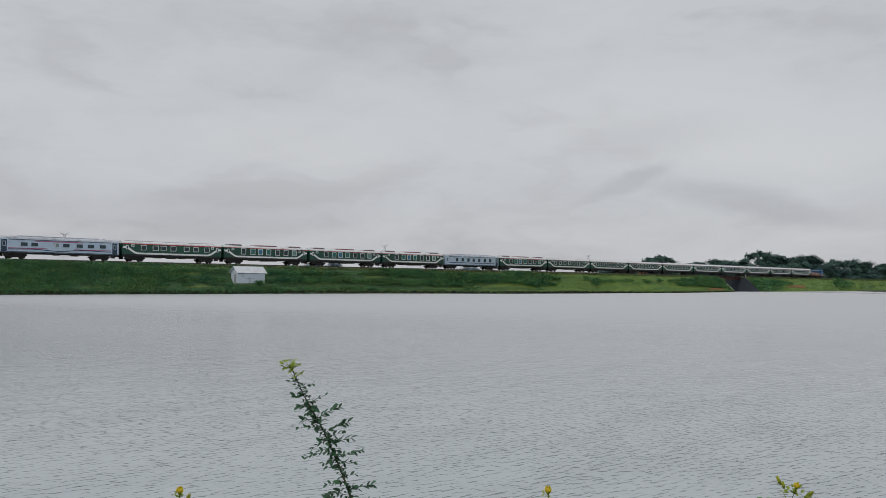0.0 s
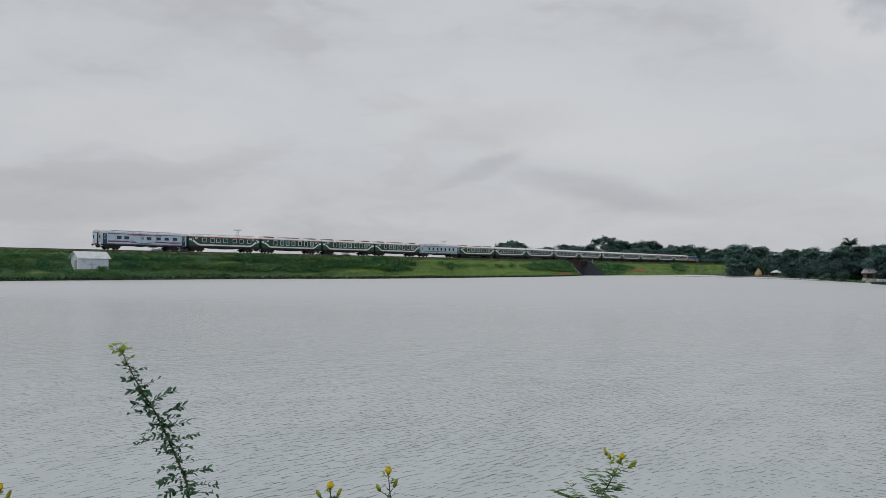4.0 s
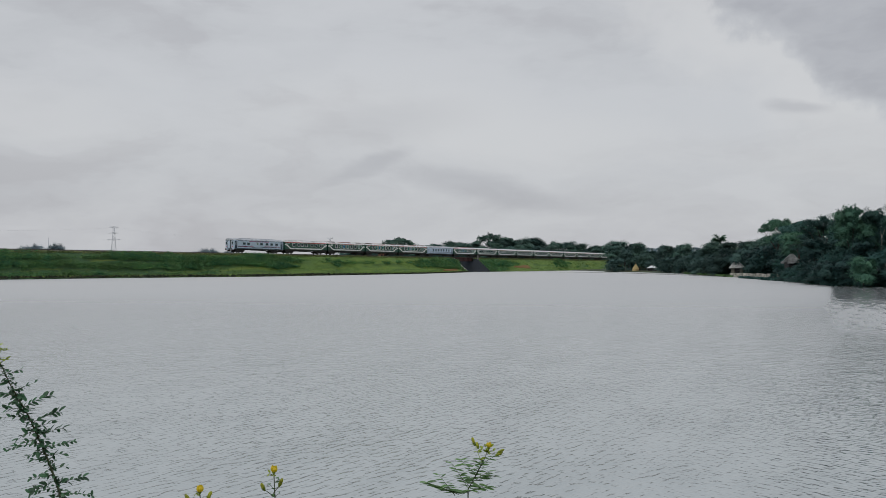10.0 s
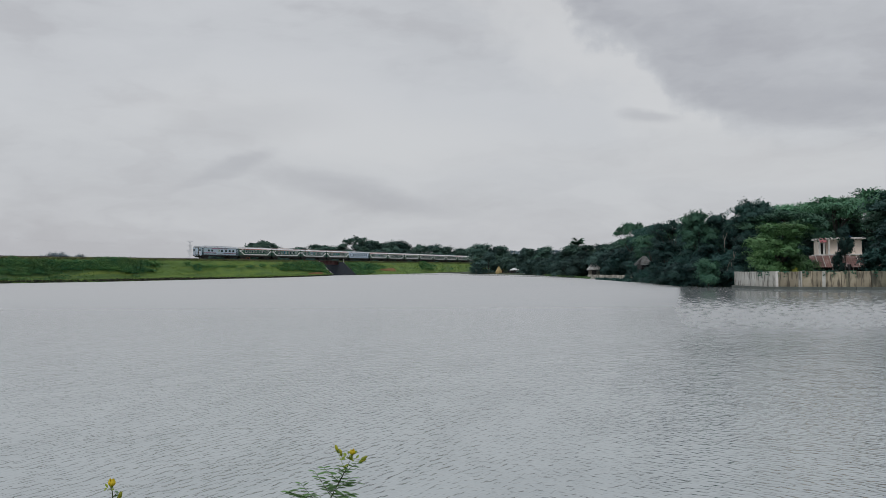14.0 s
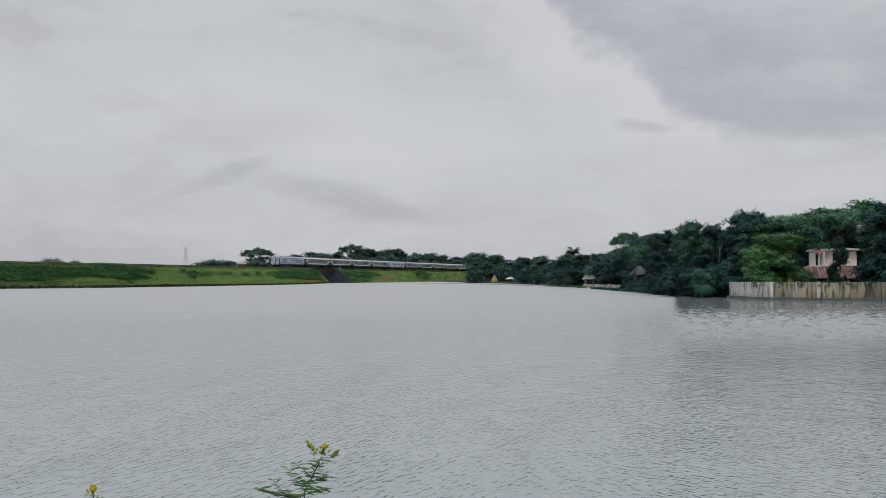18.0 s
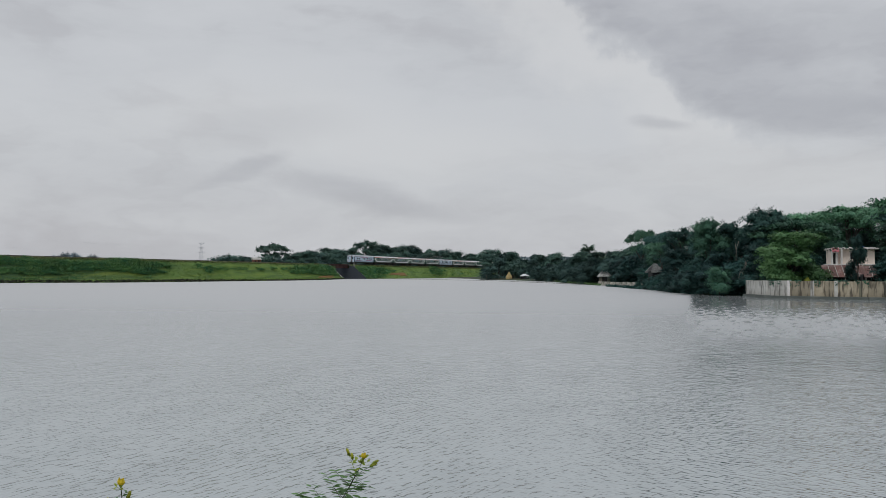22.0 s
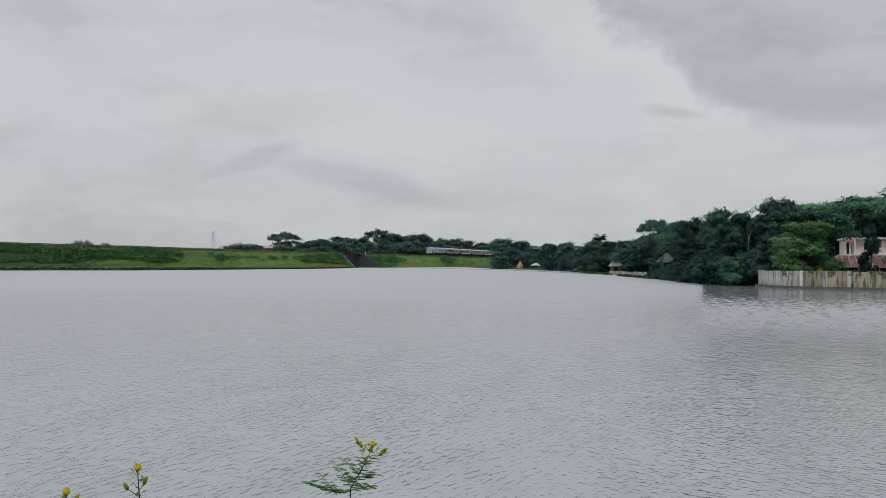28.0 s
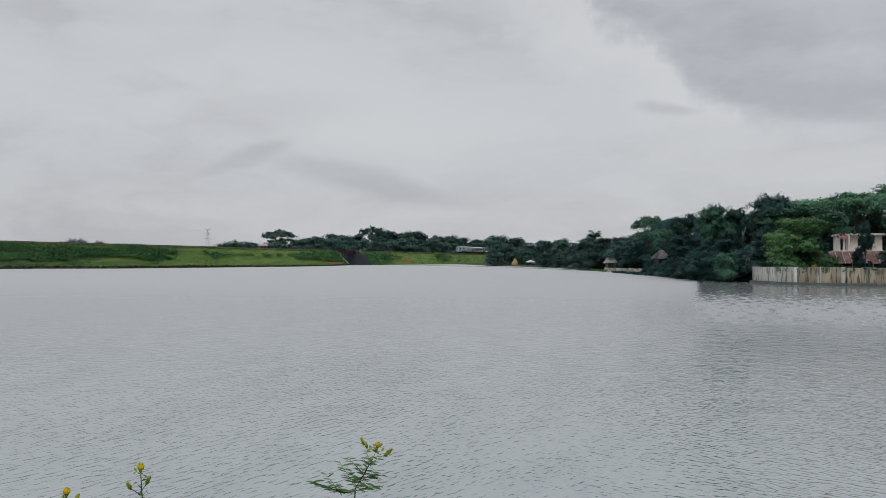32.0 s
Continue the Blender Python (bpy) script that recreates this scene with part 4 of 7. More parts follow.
def build_bare_patch(s, u, length, high, label):
    """A worn patch of orange earth lying on the embankment side."""
    rng = np.random.default_rng(int(s))
    k = 26
    ring = []
    for i in range(k):
        a = 2 * math.pi * i / k
        r = 1 + 0.35 * math.sin(3 * a + s) * rng.uniform(0.4, 1)
        ring.append((s + math.cos(a) * length * r, np.clip(u + math.sin(a) * high * r, 0.1, 6.0)))
    bm = bmesh.new()
    levels = []
    for f, lift in ((1.0, 0.02), (0.85, 0.30), (0.45, 0.36)):
        ss = np.array([s + (p[0] - s) * f for p in ring])
        uu = np.array([u + (p[1] - u) * f for p in ring])
        levels.append([bm.verts.new(p) for p in slope_place(ss, uu, lift)])
    for a, b in zip(levels, levels[1:]):
        for i in range(k):
            bm.faces.new((a[i], a[(i + 1) % k], b[(i + 1) % k], b[i]))
    bm.faces.new(levels[-1])
    bmesh.ops.recalc_face_normals(bm, faces=bm.faces)
    tagged(new("bare_earth", mesh_of("bare_earth", bm, M["dirt"])), label, "earth", kind="structure")


build_slope_plants()
build_bare_patch(269, 1.0, 5.5, 0.6, "orange bare earth beside the bridge")
build_bare_patch(338, 2.5, 9, 0.7, "orange bare earth on the grassy embankment side")


# ---- train ----
BODY = 19.2
HALF = BODY / 2


def shared(name, build, mat):
    bm = bmesh.new()
    build(bm)
    return mesh_of(name, bm, mat)


def ring_frame(bm, w, h, t, d):
    """A window surround, w by h inside, t wide, standing d proud of the side."""
    box(bm, -w / 2 - t, -w / 2, -d, 0, -h / 2 - t, h / 2 + t)
    box(bm, w / 2, w / 2 + t, -d, 0, -h / 2 - t, h / 2 + t)
    box(bm, -w / 2, w / 2, -d, 0, h / 2, h / 2 + t)
    box(bm, -w / 2, w / 2, -d, 0, -h / 2 - t, -h / 2)


WINDOW_MESHES = {}


def window(parent, x, z, w, h, side, frame_mat, pane_mat, t=0.065):
    key = (w, h, frame_mat, pane_mat, t)
    if key not in WINDOW_MESHES:
        WINDOW_MESHES[key] = (shared("window_frame", lambda bm: ring_frame(bm, w, h, t, 0.035), M[frame_mat]),
                              shared("pane", lambda bm: box(bm, -w / 2, w / 2, -0.012, 0.0, -h / 2, h / 2), M[pane_mat]))
    f, p = WINDOW_MESHES[key]
    ob = part("window", f, None, parent)
    ob.matrix_basis = Matrix.Translation((x, -1.385 * side, z)) @ Matrix.Rotation(0 if side > 0 else math.pi, 4, "Z")
    part("pane", p, None, ob)
    return ob


def side_strip(bm, pts_low, pts_high, y, d=0.014):
    """A painted band on a coach side between two lines of (x, z)."""
    s = 1 if y < 0 else -1
    rows = []
    for (x0, z0), (x1, z1) in zip(pts_low, pts_high):
        rows.append([bm.verts.new(p) for p in ((x0, y - d * s, z0), (x1, y - d * s, z1), (x1, y, z1), (x0, y, z0))])
    for a, b in zip(rows, rows[1:]):
        for i in range(4):
            bm.faces.new((a[i], a[(i + 1) % 4], b[(i + 1) % 4], b[i]))
    bm.faces.new(rows[0])
    bm.faces.new(rows[-1][::-1])
    bmesh.ops.recalc_face_normals(bm, faces=bm.faces)


def wheel_mesh(bm):
    for y, r, w in ((0.0, 0.40, 0.11), (0.075, 0.435, 0.03)):
        a = [bm.verts.new((r * math.cos(t), y - w / 2, r * math.sin(t))) for t in [math.pi * i / 8 for i in range(16)]]
        b = [bm.verts.new((v.co.x, y + w / 2, v.co.z)) for v in a]
        bm.faces.new(a)
        bm.faces.new(b[::-1])
        for i in range(16):
            bm.faces.new((a[i], b[i], b[(i + 1) % 16], a[(i + 1) % 16]))
    bmesh.ops.recalc_face_normals(bm, faces=bm.faces)


WHEEL = shared("wheel", wheel_mesh, M["wheel"])


def bogie_frame(bm):
    for y in (-0.86, 0.86):
        prism(bm, [(-1.55, 0.55), (-1.15, 0.30), (-0.8, 0.38), (-0.35, 0.24), (0.35, 0.24), (0.8, 0.38), (1.15, 0.30), (1.55, 0.55), (1.45, 0.72), (-1.45, 0.72)], y - 0.09, y + 0.09, "y")
        for x in (-0.32, 0.0, 0.32):
            box(bm, x - 0.10, x + 0.10, y - 0.14, y + 0.14, 0.40, 0.90)
        for x in (-1.0, 1.0):
            box(bm, x - 0.18, x + 0.18, y - 0.16, y + 0.16, 0.30, 0.62)
    box(bm, -0.45, 0.45, -0.9, 0.9, 0.55, 0.95)


BOGIE = shared("bogie", bogie_frame, M["underframe"])


def add_bogie(parent, x):
    b = part("bogie", BOGIE, None, parent)
    b.location = (x, 0, 0)
    for wx in (-1.0, 1.0):
        for wy in (-0.55, 0.55):
            w = part("wheel", WHEEL, None, b)
            w.matrix_basis = Matrix.Translation((wx, wy, 0.435)) @ Matrix.Rotation(0 if wy < 0 else math.pi, 4, "Z")


def coach_shell(parent, paint, roof_mat, height=3.62, boxes=((-3.2, -2.2, 0.24), (-0.7, 0.7, 0.30), (1.7, 2.5, 0.26))):
    y = 1.37
    bm = bmesh.new()
    prism(bm, [(-y, 1.02), (y, 1.02), (y, 2.95), (y - 0.03, 3.12), (-y + 0.03, 3.12), (-y, 2.95)], -HALF, HALF)
    part("body", bm, M[paint], parent)
    bm = bmesh.new()
    arc = [(-y + 0.02, 3.12)] + [((y - 0.03) * math.cos(t), 3.16 + (height - 3.16) * math.sin(t) ** 0.75) for t in [math.pi * (1 - i / 12) for i in range(1, 12)]] + [(y - 0.02, 3.12)]
    prism(bm, arc[::-1], -HALF, HALF)
    roof = part("roof", bm, M[roof_mat], parent)
    bm = bmesh.new()
    box(bm, -HALF + 0.3, HALF - 0.3, -1.15, 1.15, 0.80, 1.015)
    part("underframe", bm, M["underframe"], parent)
    for x0, x1, d in boxes:
        part("equipment_box", boxed(x0, x1, -1.1, -0.35, 0.80 - d + 0.1, 0.80, bevel=0.03), M["underframe"], parent)
        part("equipment_box", boxed(x0 + 0.4, x1 + 0.5, 0.35, 1.1, 0.80 - d + 0.15, 0.80, bevel=0.03), M["underframe"], parent)
    for x in (-6.75, 6.75):
        add_bogie(parent, x)
    for e in (-1, 1):
        x = e * HALF
        part("gangway", boxed(min(x, x + e * 0.30), max(x, x + e * 0.30), -0.55, 0.55, 1.1, 3.15, bevel=0.05), M["rubber"], parent)
        part("coupler", boxed(min(x - e * 0.4, x + e * 0.31), max(x - e * 0.4, x + e * 0.31), -0.12, 0.12, 0.72, 0.98, bevel=0.03), M["underframe"], parent)
        for yy in (-0.8, 0.8):
            part("end_step", boxed(min(x - e * 1.3, x - e * 0.6), max(x - e * 1.3, x - e * 0.6), yy * 1.5 - 0.12, yy * 1.5 + 0.12, 0.42, 0.80), M["underframe"], parent)
    for i in range(6):
        px = -7.5 + i * 3.0
        bm = bmesh.new()
        box(bm, px - 0.16, px + 0.16, -0.16, 0.16, height - 0.04, height + 0.10, bevel=0.04)
        part("roof_vent", bm, M[roof_mat], roof)
    return roof


def roof_hood(roof, x, height=3.62):
    """A sloped roof unit of the cooled coaches, dark at its outer edge."""
    bm = bmesh.new()
    prism(bm, [(x - 1.5, height - 0.12), (x + 1.5, height - 0.12), (x + 1.1, height + 0.15), (x - 1.1, height + 0.15)], -1.0, 1.0, "y")
    part("roof_unit", bm, M["hood"], roof, "dark sloped roof unit")


def green_coach(kind):
    labels = {"a": "dark green railway coach with white lower band and small windows",
              "b": "dark green railway coach with large white-framed windows",
              "c": "dark green railway coach with white roof and framed windows"}
    c = thing("railway_coach", labels[kind], "railway coach", "coaches of the train")
    roof = coach_shell(c, "green_paint", "roof_white")
    spots = {"a": (-5.7, -3.5, -2.0, -0.1, 2.5, 4.4, 6.6), "b": (-5.4, -3.3, -1.6, 0.3, 2.4, 4.4, 6.4), "c": (-6.4, -4.25, -2.15, 0.0, 2.1, 4.2, 6.4)}[kind]
    w, h = {"a": (0.95, 0.72), "b": (0.92, 0.96), "c": (0.92, 0.80)}[kind]
    rim = 0.065 if kind == "a" else 0.08
    for side in (1, -1):
        y = -1.37 * side
        for i, x in enumerate(spots):
            glass = "pane"
            if kind == "b":
                glass = ("pane", "pane_teal", "pane_blue", "pane_teal", "pane", "pane", "pane_pale")[i]
            window(c, x, 2.42, w, h, side, "cream_stripe", glass, rim)
        for e in (-1, 1):
            window(c, e * 7.75, 2.78, 0.42, 0.26, side, "cream_stripe", "pane_pale", 0.07)
            bm = bmesh.new()
            x = e * 8.75
            box(bm, x - 0.40, x + 0.40, min(y, y - 0.012 * side), max(y, y - 0.012 * side), 1.06, 3.05)
            door = part("door", bm, M["green_paint"], c)
            wnd = window(door, x, 2.45, 0.24, 0.52, side, "cream_stripe", "pane", 0.10)
            wnd.location.y -= 0.012 * side
        # the white band, swept up towards both ends
        low = [(-9.55, 2.30), (-9.0, 2.28), (-8.55, 2.10), (-7.6, 1.50), (-7.15, 1.33), (-6.7, 1.27), (6.7, 1.27), (7.15, 1.33), (7.6, 1.50), (8.55, 2.10), (9.0, 2.28), (9.55, 2.30)]
        high = [(-9.55, 2.66), (-8.85, 2.62), (-8.2, 2.30), (-7.3, 1.72), (-6.95, 1.62), (-6.6, 1.57), (6.6, 1.57), (6.95, 1.62), (7.3, 1.72), (8.2, 2.30), (8.85, 2.62), (9.55, 2.66)]
        bm = bmesh.new()
        side_strip(bm, [(-9.5, 1.03), (9.5, 1.03)], [(-9.5, 1.26), (9.5, 1.26)], y)
        part("skirt", bm, M["underframe"], c, "dark lower skirt")
        bm = bmesh.new()
        side_strip(bm, low, high, y - 0.013 * side)
        part("white_band", bm, M["cream_stripe"], c, "cream-white painted band")
        bm = bmesh.new()
        eave = {"a": 3.0, "b": 3.06, "c": 3.095}[kind]
        side_strip(bm, [(-9.5, eave), (9.5, eave)], [(-9.5, 3.13), (9.5, 3.13)], y)
        part("red_band", bm, M["red_stripe"], c, "red painted band under the roof")
    if kind == "a":
        bm = bmesh.new()
        box(bm, -8.8, 8.6, -0.75, 0.75, 3.60, 3.68, bevel=0.03)
        part("roof_walk", bm, M["roof_white"], roof)
    if kind == "b":
        roof_hood(roof, -6.9)
        roof_hood(roof, 6.9)
        bm = bmesh.new()
        prism(bm, [(-2.6, 3.52), (2.6, 3.52), (2.4, 3.74), (-2.4, 3.74)], -0.95, 0.95, "y")
        part("roof_unit", bm, M["roof_red"], roof, "dusty red roof panel")
    if kind == "c":
        bm = bmesh.new()
        box(bm, -9.0, 9.0, -0.55, 0.55, 3.59, 3.66, bevel=0.02)
        part("roof_walk", bm, M["roof_white"], roof)
    return c


def silver_coach(rear):
    label = "pale silver-blue rear coach with magenta and navy lines" if rear else "pale silver-blue coach among the green ones"
    c = thing("railway_coach", label, "railway coach", "coaches of the train")
    roof = coach_shell(c, "silver_paint", "roof_silver", boxes=((-1.0, -0.2, 0.24), (1.9, 2.9, 0.30)) if rear else ((-1.4, -0.2, 0.3), (1.2, 2.1, 0.28)))
    spots = (-5.9, -4.3, 0.7, 2.9, 4.8, 6.8) if rear else (-5.6, -3.6, -1.6, 0.3, 2.3, 4.4, 6.4)
    w, h = (1.05, 0.55) if rear else (0.85, 0.8)
    for side in (1, -1):
        y = -1.37 * side
        for x in spots:
            window(c, x, 2.32, w, h, side, "silver_paint", "pane", 0.06)
        if rear:
            window(c, -0.75, 2.32, 0.55, 0.5, side, "white_paint", "pane_pale", 0.05)
        for e in (-1, 1):
            x = e * 8.9
            bm = bmesh.new()
            box(bm, x - 0.42, x + 0.42, min(y, y - 0.012 * side), max(y, y - 0.012 * side), 1.05, 3.0)
            # navy doors are flat; the shade of the recess is put into their colour
            door = part("door", bm, M["navy_stripe"] if (rear or e > 0) else M["silver_paint"], c, "doorway, its recess shade painted navy on a flat panel" if rear else "")
            wnd = window(door, x, 2.35, 0.30, 0.65, side, "silver_paint", "pane", 0.07)
            wnd.location.y -= 0.012 * side
        bm = bmesh.new()
        x0 = -8.3
        side_strip(bm, [(x0, 2.98), (8.3, 2.98)], [(x0, 3.08), (8.3, 3.08)], y)
        part("eave_line", bm, M["navy_stripe"], c)
        if rear:
            bm = bmesh.new()
            side_strip(bm, [(-4.2, 2.80), (3.6, 2.80)], [(-4.2, 2.93), (3.6, 2.93)], y)
            part("upper_line", bm, M["magenta_stripe"], c, "magenta painted line")
            bm = bmesh.new()
            side_strip(bm, [(-8.3, 1.64), (-2.4, 1.64)], [(-8.3, 1.74), (-2.4, 1.74)], y)
            part("lower_line", bm, M["magenta_stripe"], c, "magenta painted line")
            bm = bmesh.new()
            side_strip(bm, [(2.0, 1.64), (8.3, 1.64)], [(2.0, 1.74), (8.3, 1.74)], y)
            part("lower_line", bm, M["magenta_stripe"], c, "magenta painted line")
            xs = [-8.3 + 16.6 * i / 40 for i in range(41)]
            mid = [1.50 + 0.16 * math.sin((x + 8.3) * 0.62) * math.exp(-((x + 0.3) / 5.5) ** 2) for x in xs]
            bm = bmesh.new()
            side_strip(bm, [(x, m - 0.06) for x, m in zip(xs, mid)], [(x, m + 0.06) for x, m in zip(xs, mid)], y - 0.012 * side)
            part("wave_line", bm, M["navy_stripe"], c, "navy wave line")
        else:
            bm = bmesh.new()
            side_strip(bm, [(-8.3, 1.52), (8.3, 1.52)], [(-8.3, 1.66), (8.3, 1.66)], y)
            part("lower_line", bm, M["navy_stripe"], c)
        bm = bmesh.new()
        side_strip(bm, [(-9.4, 1.04), (9.4, 1.04)], [(-9.4, 1.16), (9.4, 1.16)], y)
        part("sole_line", bm, M["navy_stripe"], c)
    bm = bmesh.new()
    box(bm, -6.5, 6.5, -0.6, 0.6, 3.60, 3.72, bevel=0.05)
    part("roof_walk", bm, M["roof_silver"], roof)
    if rear:
        # the blunt tail end: corner pillars, closed gangway, lamps, buffers and steps
        x = -HALF
        for yy in (-1, 1):
            bm = bmesh.new()
            box(bm, x - 0.10, x + 0.0, yy * 0.95 - 0.36, yy * 0.95 + 0.36, 1.02, 3.10, bevel=0.04)
            panel = part("end_panel", bm, M["silver_paint"], c)
            part("end_window", boxed(x - 0.115, x - 0.10, yy * 0.98 - 0.20, yy * 0.98 + 0.20, 2.05, 2.75), M["pane"], panel, "dark glass")
            part("tail_lamp", boxed(x - 0.16, x - 0.10, yy * 0.98 - 0.09, yy * 0.98 + 0.09, 1.45, 1.63, bevel=0.02), M["red_stripe"], c, "red tail lamp")
            bm = bmesh.new()
            tube(bm, [(x - 0.02, yy * 0.87, 0.92), (x - 0.42, yy * 0.87, 0.92)], [0.09, 0.09], 8)
            tube(bm, [(x - 0.42, yy * 0.87, 0.92), (x - 0.48, yy * 0.87, 0.92)], [0.21, 0.21], 10)
            part("buffer", bm, M["underframe"], c)
            part("hand_rail", boxed(x - 0.16, x - 0.12, yy * 0.60 - 0.02, yy * 0.60 + 0.02, 1.2, 2.9), M["white_paint"], c)
        part("end_door", boxed(x - 0.33, x - 0.301, -0.42, 0.42, 1.15, 3.05, bevel=0.01), M["silver_paint"], c, "closed end door")
        bm = bmesh.new()
        prism(bm, [(-1.30, 3.10), (1.30, 3.10), (0.9, 3.52), (0, 3.66), (-0.9, 3.52)], x - 0.22, x)
        part("end_visor", bm, M["roof_silver"], c)
        part("apron", boxed(x - 0.12, x, -1.30, 1.30, 0.78, 1.05, bevel=0.03), M["silver_paint"], c)
    return c


def locomotive():
    c = thing("locomotive", "blue diesel locomotive with an orange band at the train's head", "locomotive")
    bm = bmesh.new()
    prism(bm, [(-0.85, 1.35), (0.85, 1.35), (0.85, 3.05), (0.6, 3.35), (-0.6, 3.35), (-0.85, 3.05)], -6.2, 3.0)
    hood = part("hood", bm, M["loco_blue"], c)
    for i in range(6):
        for y in (-1, 1):
            part("grille", boxed(-5.6 + i * 1.4, -4.7 + i * 1.4, y * 0.85 - 0.012, y * 0.85 + 0.012, 2.1, 2.9), M["underframe"], hood)
    bm = bmesh.new()
    prism(bm, [(-1.33, 1.35), (1.33, 1.35), (1.33, 3.15), (0.9, 3.55), (-0.9, 3.55), (-1.33, 3.15)], 3.01, 5.4)
    cab = part("cab", bm, M["loco_blue"], c)
    for y in (-1, 1):
        part("cab_window", boxed(3.6, 4.8, y * 1.335 - 0.012, y * 1.335 + 0.012, 2.35, 3.0), M["pane"], cab)
    part("short_hood", boxed(5.41, 6.6, -0.85, 0.85, 1.35, 2.6, bevel=0.08), M["loco_blue"], c)
    part("frame", boxed(-6.8, 6.9, -1.35, 1.35, 1.05, 1.34), M["loco_orange"], c, "orange frame band")
    for y in (-1, 1):
        part("band", boxed(-6.2, 3.0, y * 0.86 - 0.012, y * 0.86 + 0.012, 1.55, 1.95), M["loco_orange"], c, "orange painted band")
        bm = bmesh.new()
        for i in range(12):
            x = -6.6 + i * 1.2
            box(bm, x - 0.02, x + 0.02, y * 1.32 - 0.02, y * 1.32 + 0.02, 1.34, 2.2)
        box(bm, -6.7, 6.7, y * 1.32 - 0.02, y * 1.32 + 0.02, 2.2, 2.24)
        part("railing", bm, M["white_paint"], c)
    part("fuel_tank", boxed(-1.7, 1.7, -1.1, 1.1, 0.35, 1.04, bevel=0.08), M["underframe"], c)
    for x in (-4.3, 4.3):
        add_bogie(c, x)
    part("coupler", boxed(-7.3, -6.8, -0.12, 0.12, 0.72, 0.98), M["underframe"], c)
    return c


def build_train():
    cars = []
    kinds = ["rear", "a", "b", "b", "b", "silver", "b"] + ["c"] * 9
    made = {}
    for kind in kinds:
        if kind in made:
            cars.append(copy_thing(made[kind], Matrix()))
        else:
            made[kind] = silver_coach(kind == "rear") if kind in ("rear", "silver") else green_coach(kind)
            cars.append(made[kind])
    cars.append(locomotive())
    return cars


train = build_train()


# ---- trees ----
def crown_arrays(rng, lobes, count, size, inner=0.26):
    """Sprays of leaves, each a small drooping dome, over a set of lobes (centre, radii), round a thinner dark inside."""
    area = np.array([r[0] * r[1] + r[0] * r[2] for _, r in lobes])
    centre, radius = np.array([l[0] for l in lobes]), np.array([l[1] for l in lobes])
    per = 52
    sprays = int(count * (1 - inner) / per)
    pick = rng.choice(len(lobes), sprays, p=area / area.sum())
    d = rng.normal(size=(sprays, 3))
    d /= np.linalg.norm(d, axis=1)[:, None]
    d[:, 2] = np.where(d[:, 2] < -0.3, -d[:, 2] * 0.7, d[:, 2])
    c = centre[pick] + d * radius[pick] * rng.uniform(0.72, 1.1, sprays)[:, None]
    wide = size * rng.uniform(1.8, 4.8, sprays)
    off = rng.normal(size=(sprays, per, 3)) * (0.62, 0.62, 0.26)
    off[..., 2] -= 0.35 * (off[..., 0] ** 2 + off[..., 1] ** 2)
    spray = (c[:, None] + off * wide[:, None, None]).reshape(-1, 3)
    away = np.repeat(d * 0.95 + np.array((0, 0, 0.4)), per, axis=0)
    pts, _ = leaf_arrays(rng, spray, size * rng.uniform(0.6, 1.3, len(spray)), 0.0, 1.5, away, 0.5)
    n_in = int(count * inner)
    pick = rng.choice(len(lobes), n_in, p=area / area.sum())
    d = rng.normal(size=(n_in, 3))
    d /= np.linalg.norm(d, axis=1)[:, None]
    core = centre[pick] + d * radius[pick] * rng.uniform(0.1, 0.72, n_in)[:, None]
    more, _ = leaf_arrays(rng, core, size * rng.uniform(1.3, 2.2, n_in), 0.2, 1.4)
    pts = np.concatenate([pts, more])
    return pts, np.arange(len(pts)).reshape(-1, 4)


def limbed_trunk(rng, fork, radius, lobes, lean=0.0):
    bm = bmesh.new()
    base = Vector((0, 0, -0.3))
    top = Vector((lean, rng.normal(0, 0.2), fork))
    mid = base.lerp(top, 0.5) + Vector((rng.normal(0, 0.12), rng.normal(0, 0.12), 0))
    tube(bm, [base, base + Vector((0, 0, 0.7)), mid, top], [radius * 1.5, radius, radius * 0.85, radius * 0.7], 7)
    order = sorted(lobes, key=lambda l: -l[1][0])[:7]
    for c, r in order:
        end = Vector(c) + Vector((0, 0, -0.15 * r[2]))
        bend = top.lerp(end, 0.5) + Vector((rng.normal(0, 0.25), rng.normal(0, 0.25), rng.uniform(-0.2, 0.5)))
        tube(bm, [top - Vector((0, 0, 0.2)), bend, end], [radius * 0.5, radius * 0.3, radius * 0.10], 5)
        for _ in range(2):
            tip = end + Vector((rng.normal(0, 0.5) * r[0], rng.normal(0, 0.5) * r[1], rng.uniform(0.1, 0.6) * r[2]))
            tube(bm, [bend.lerp(end, 0.6), tip], [radius * 0.16, radius * 0.05], 4)
    return bm


TREE_MESHES = {}


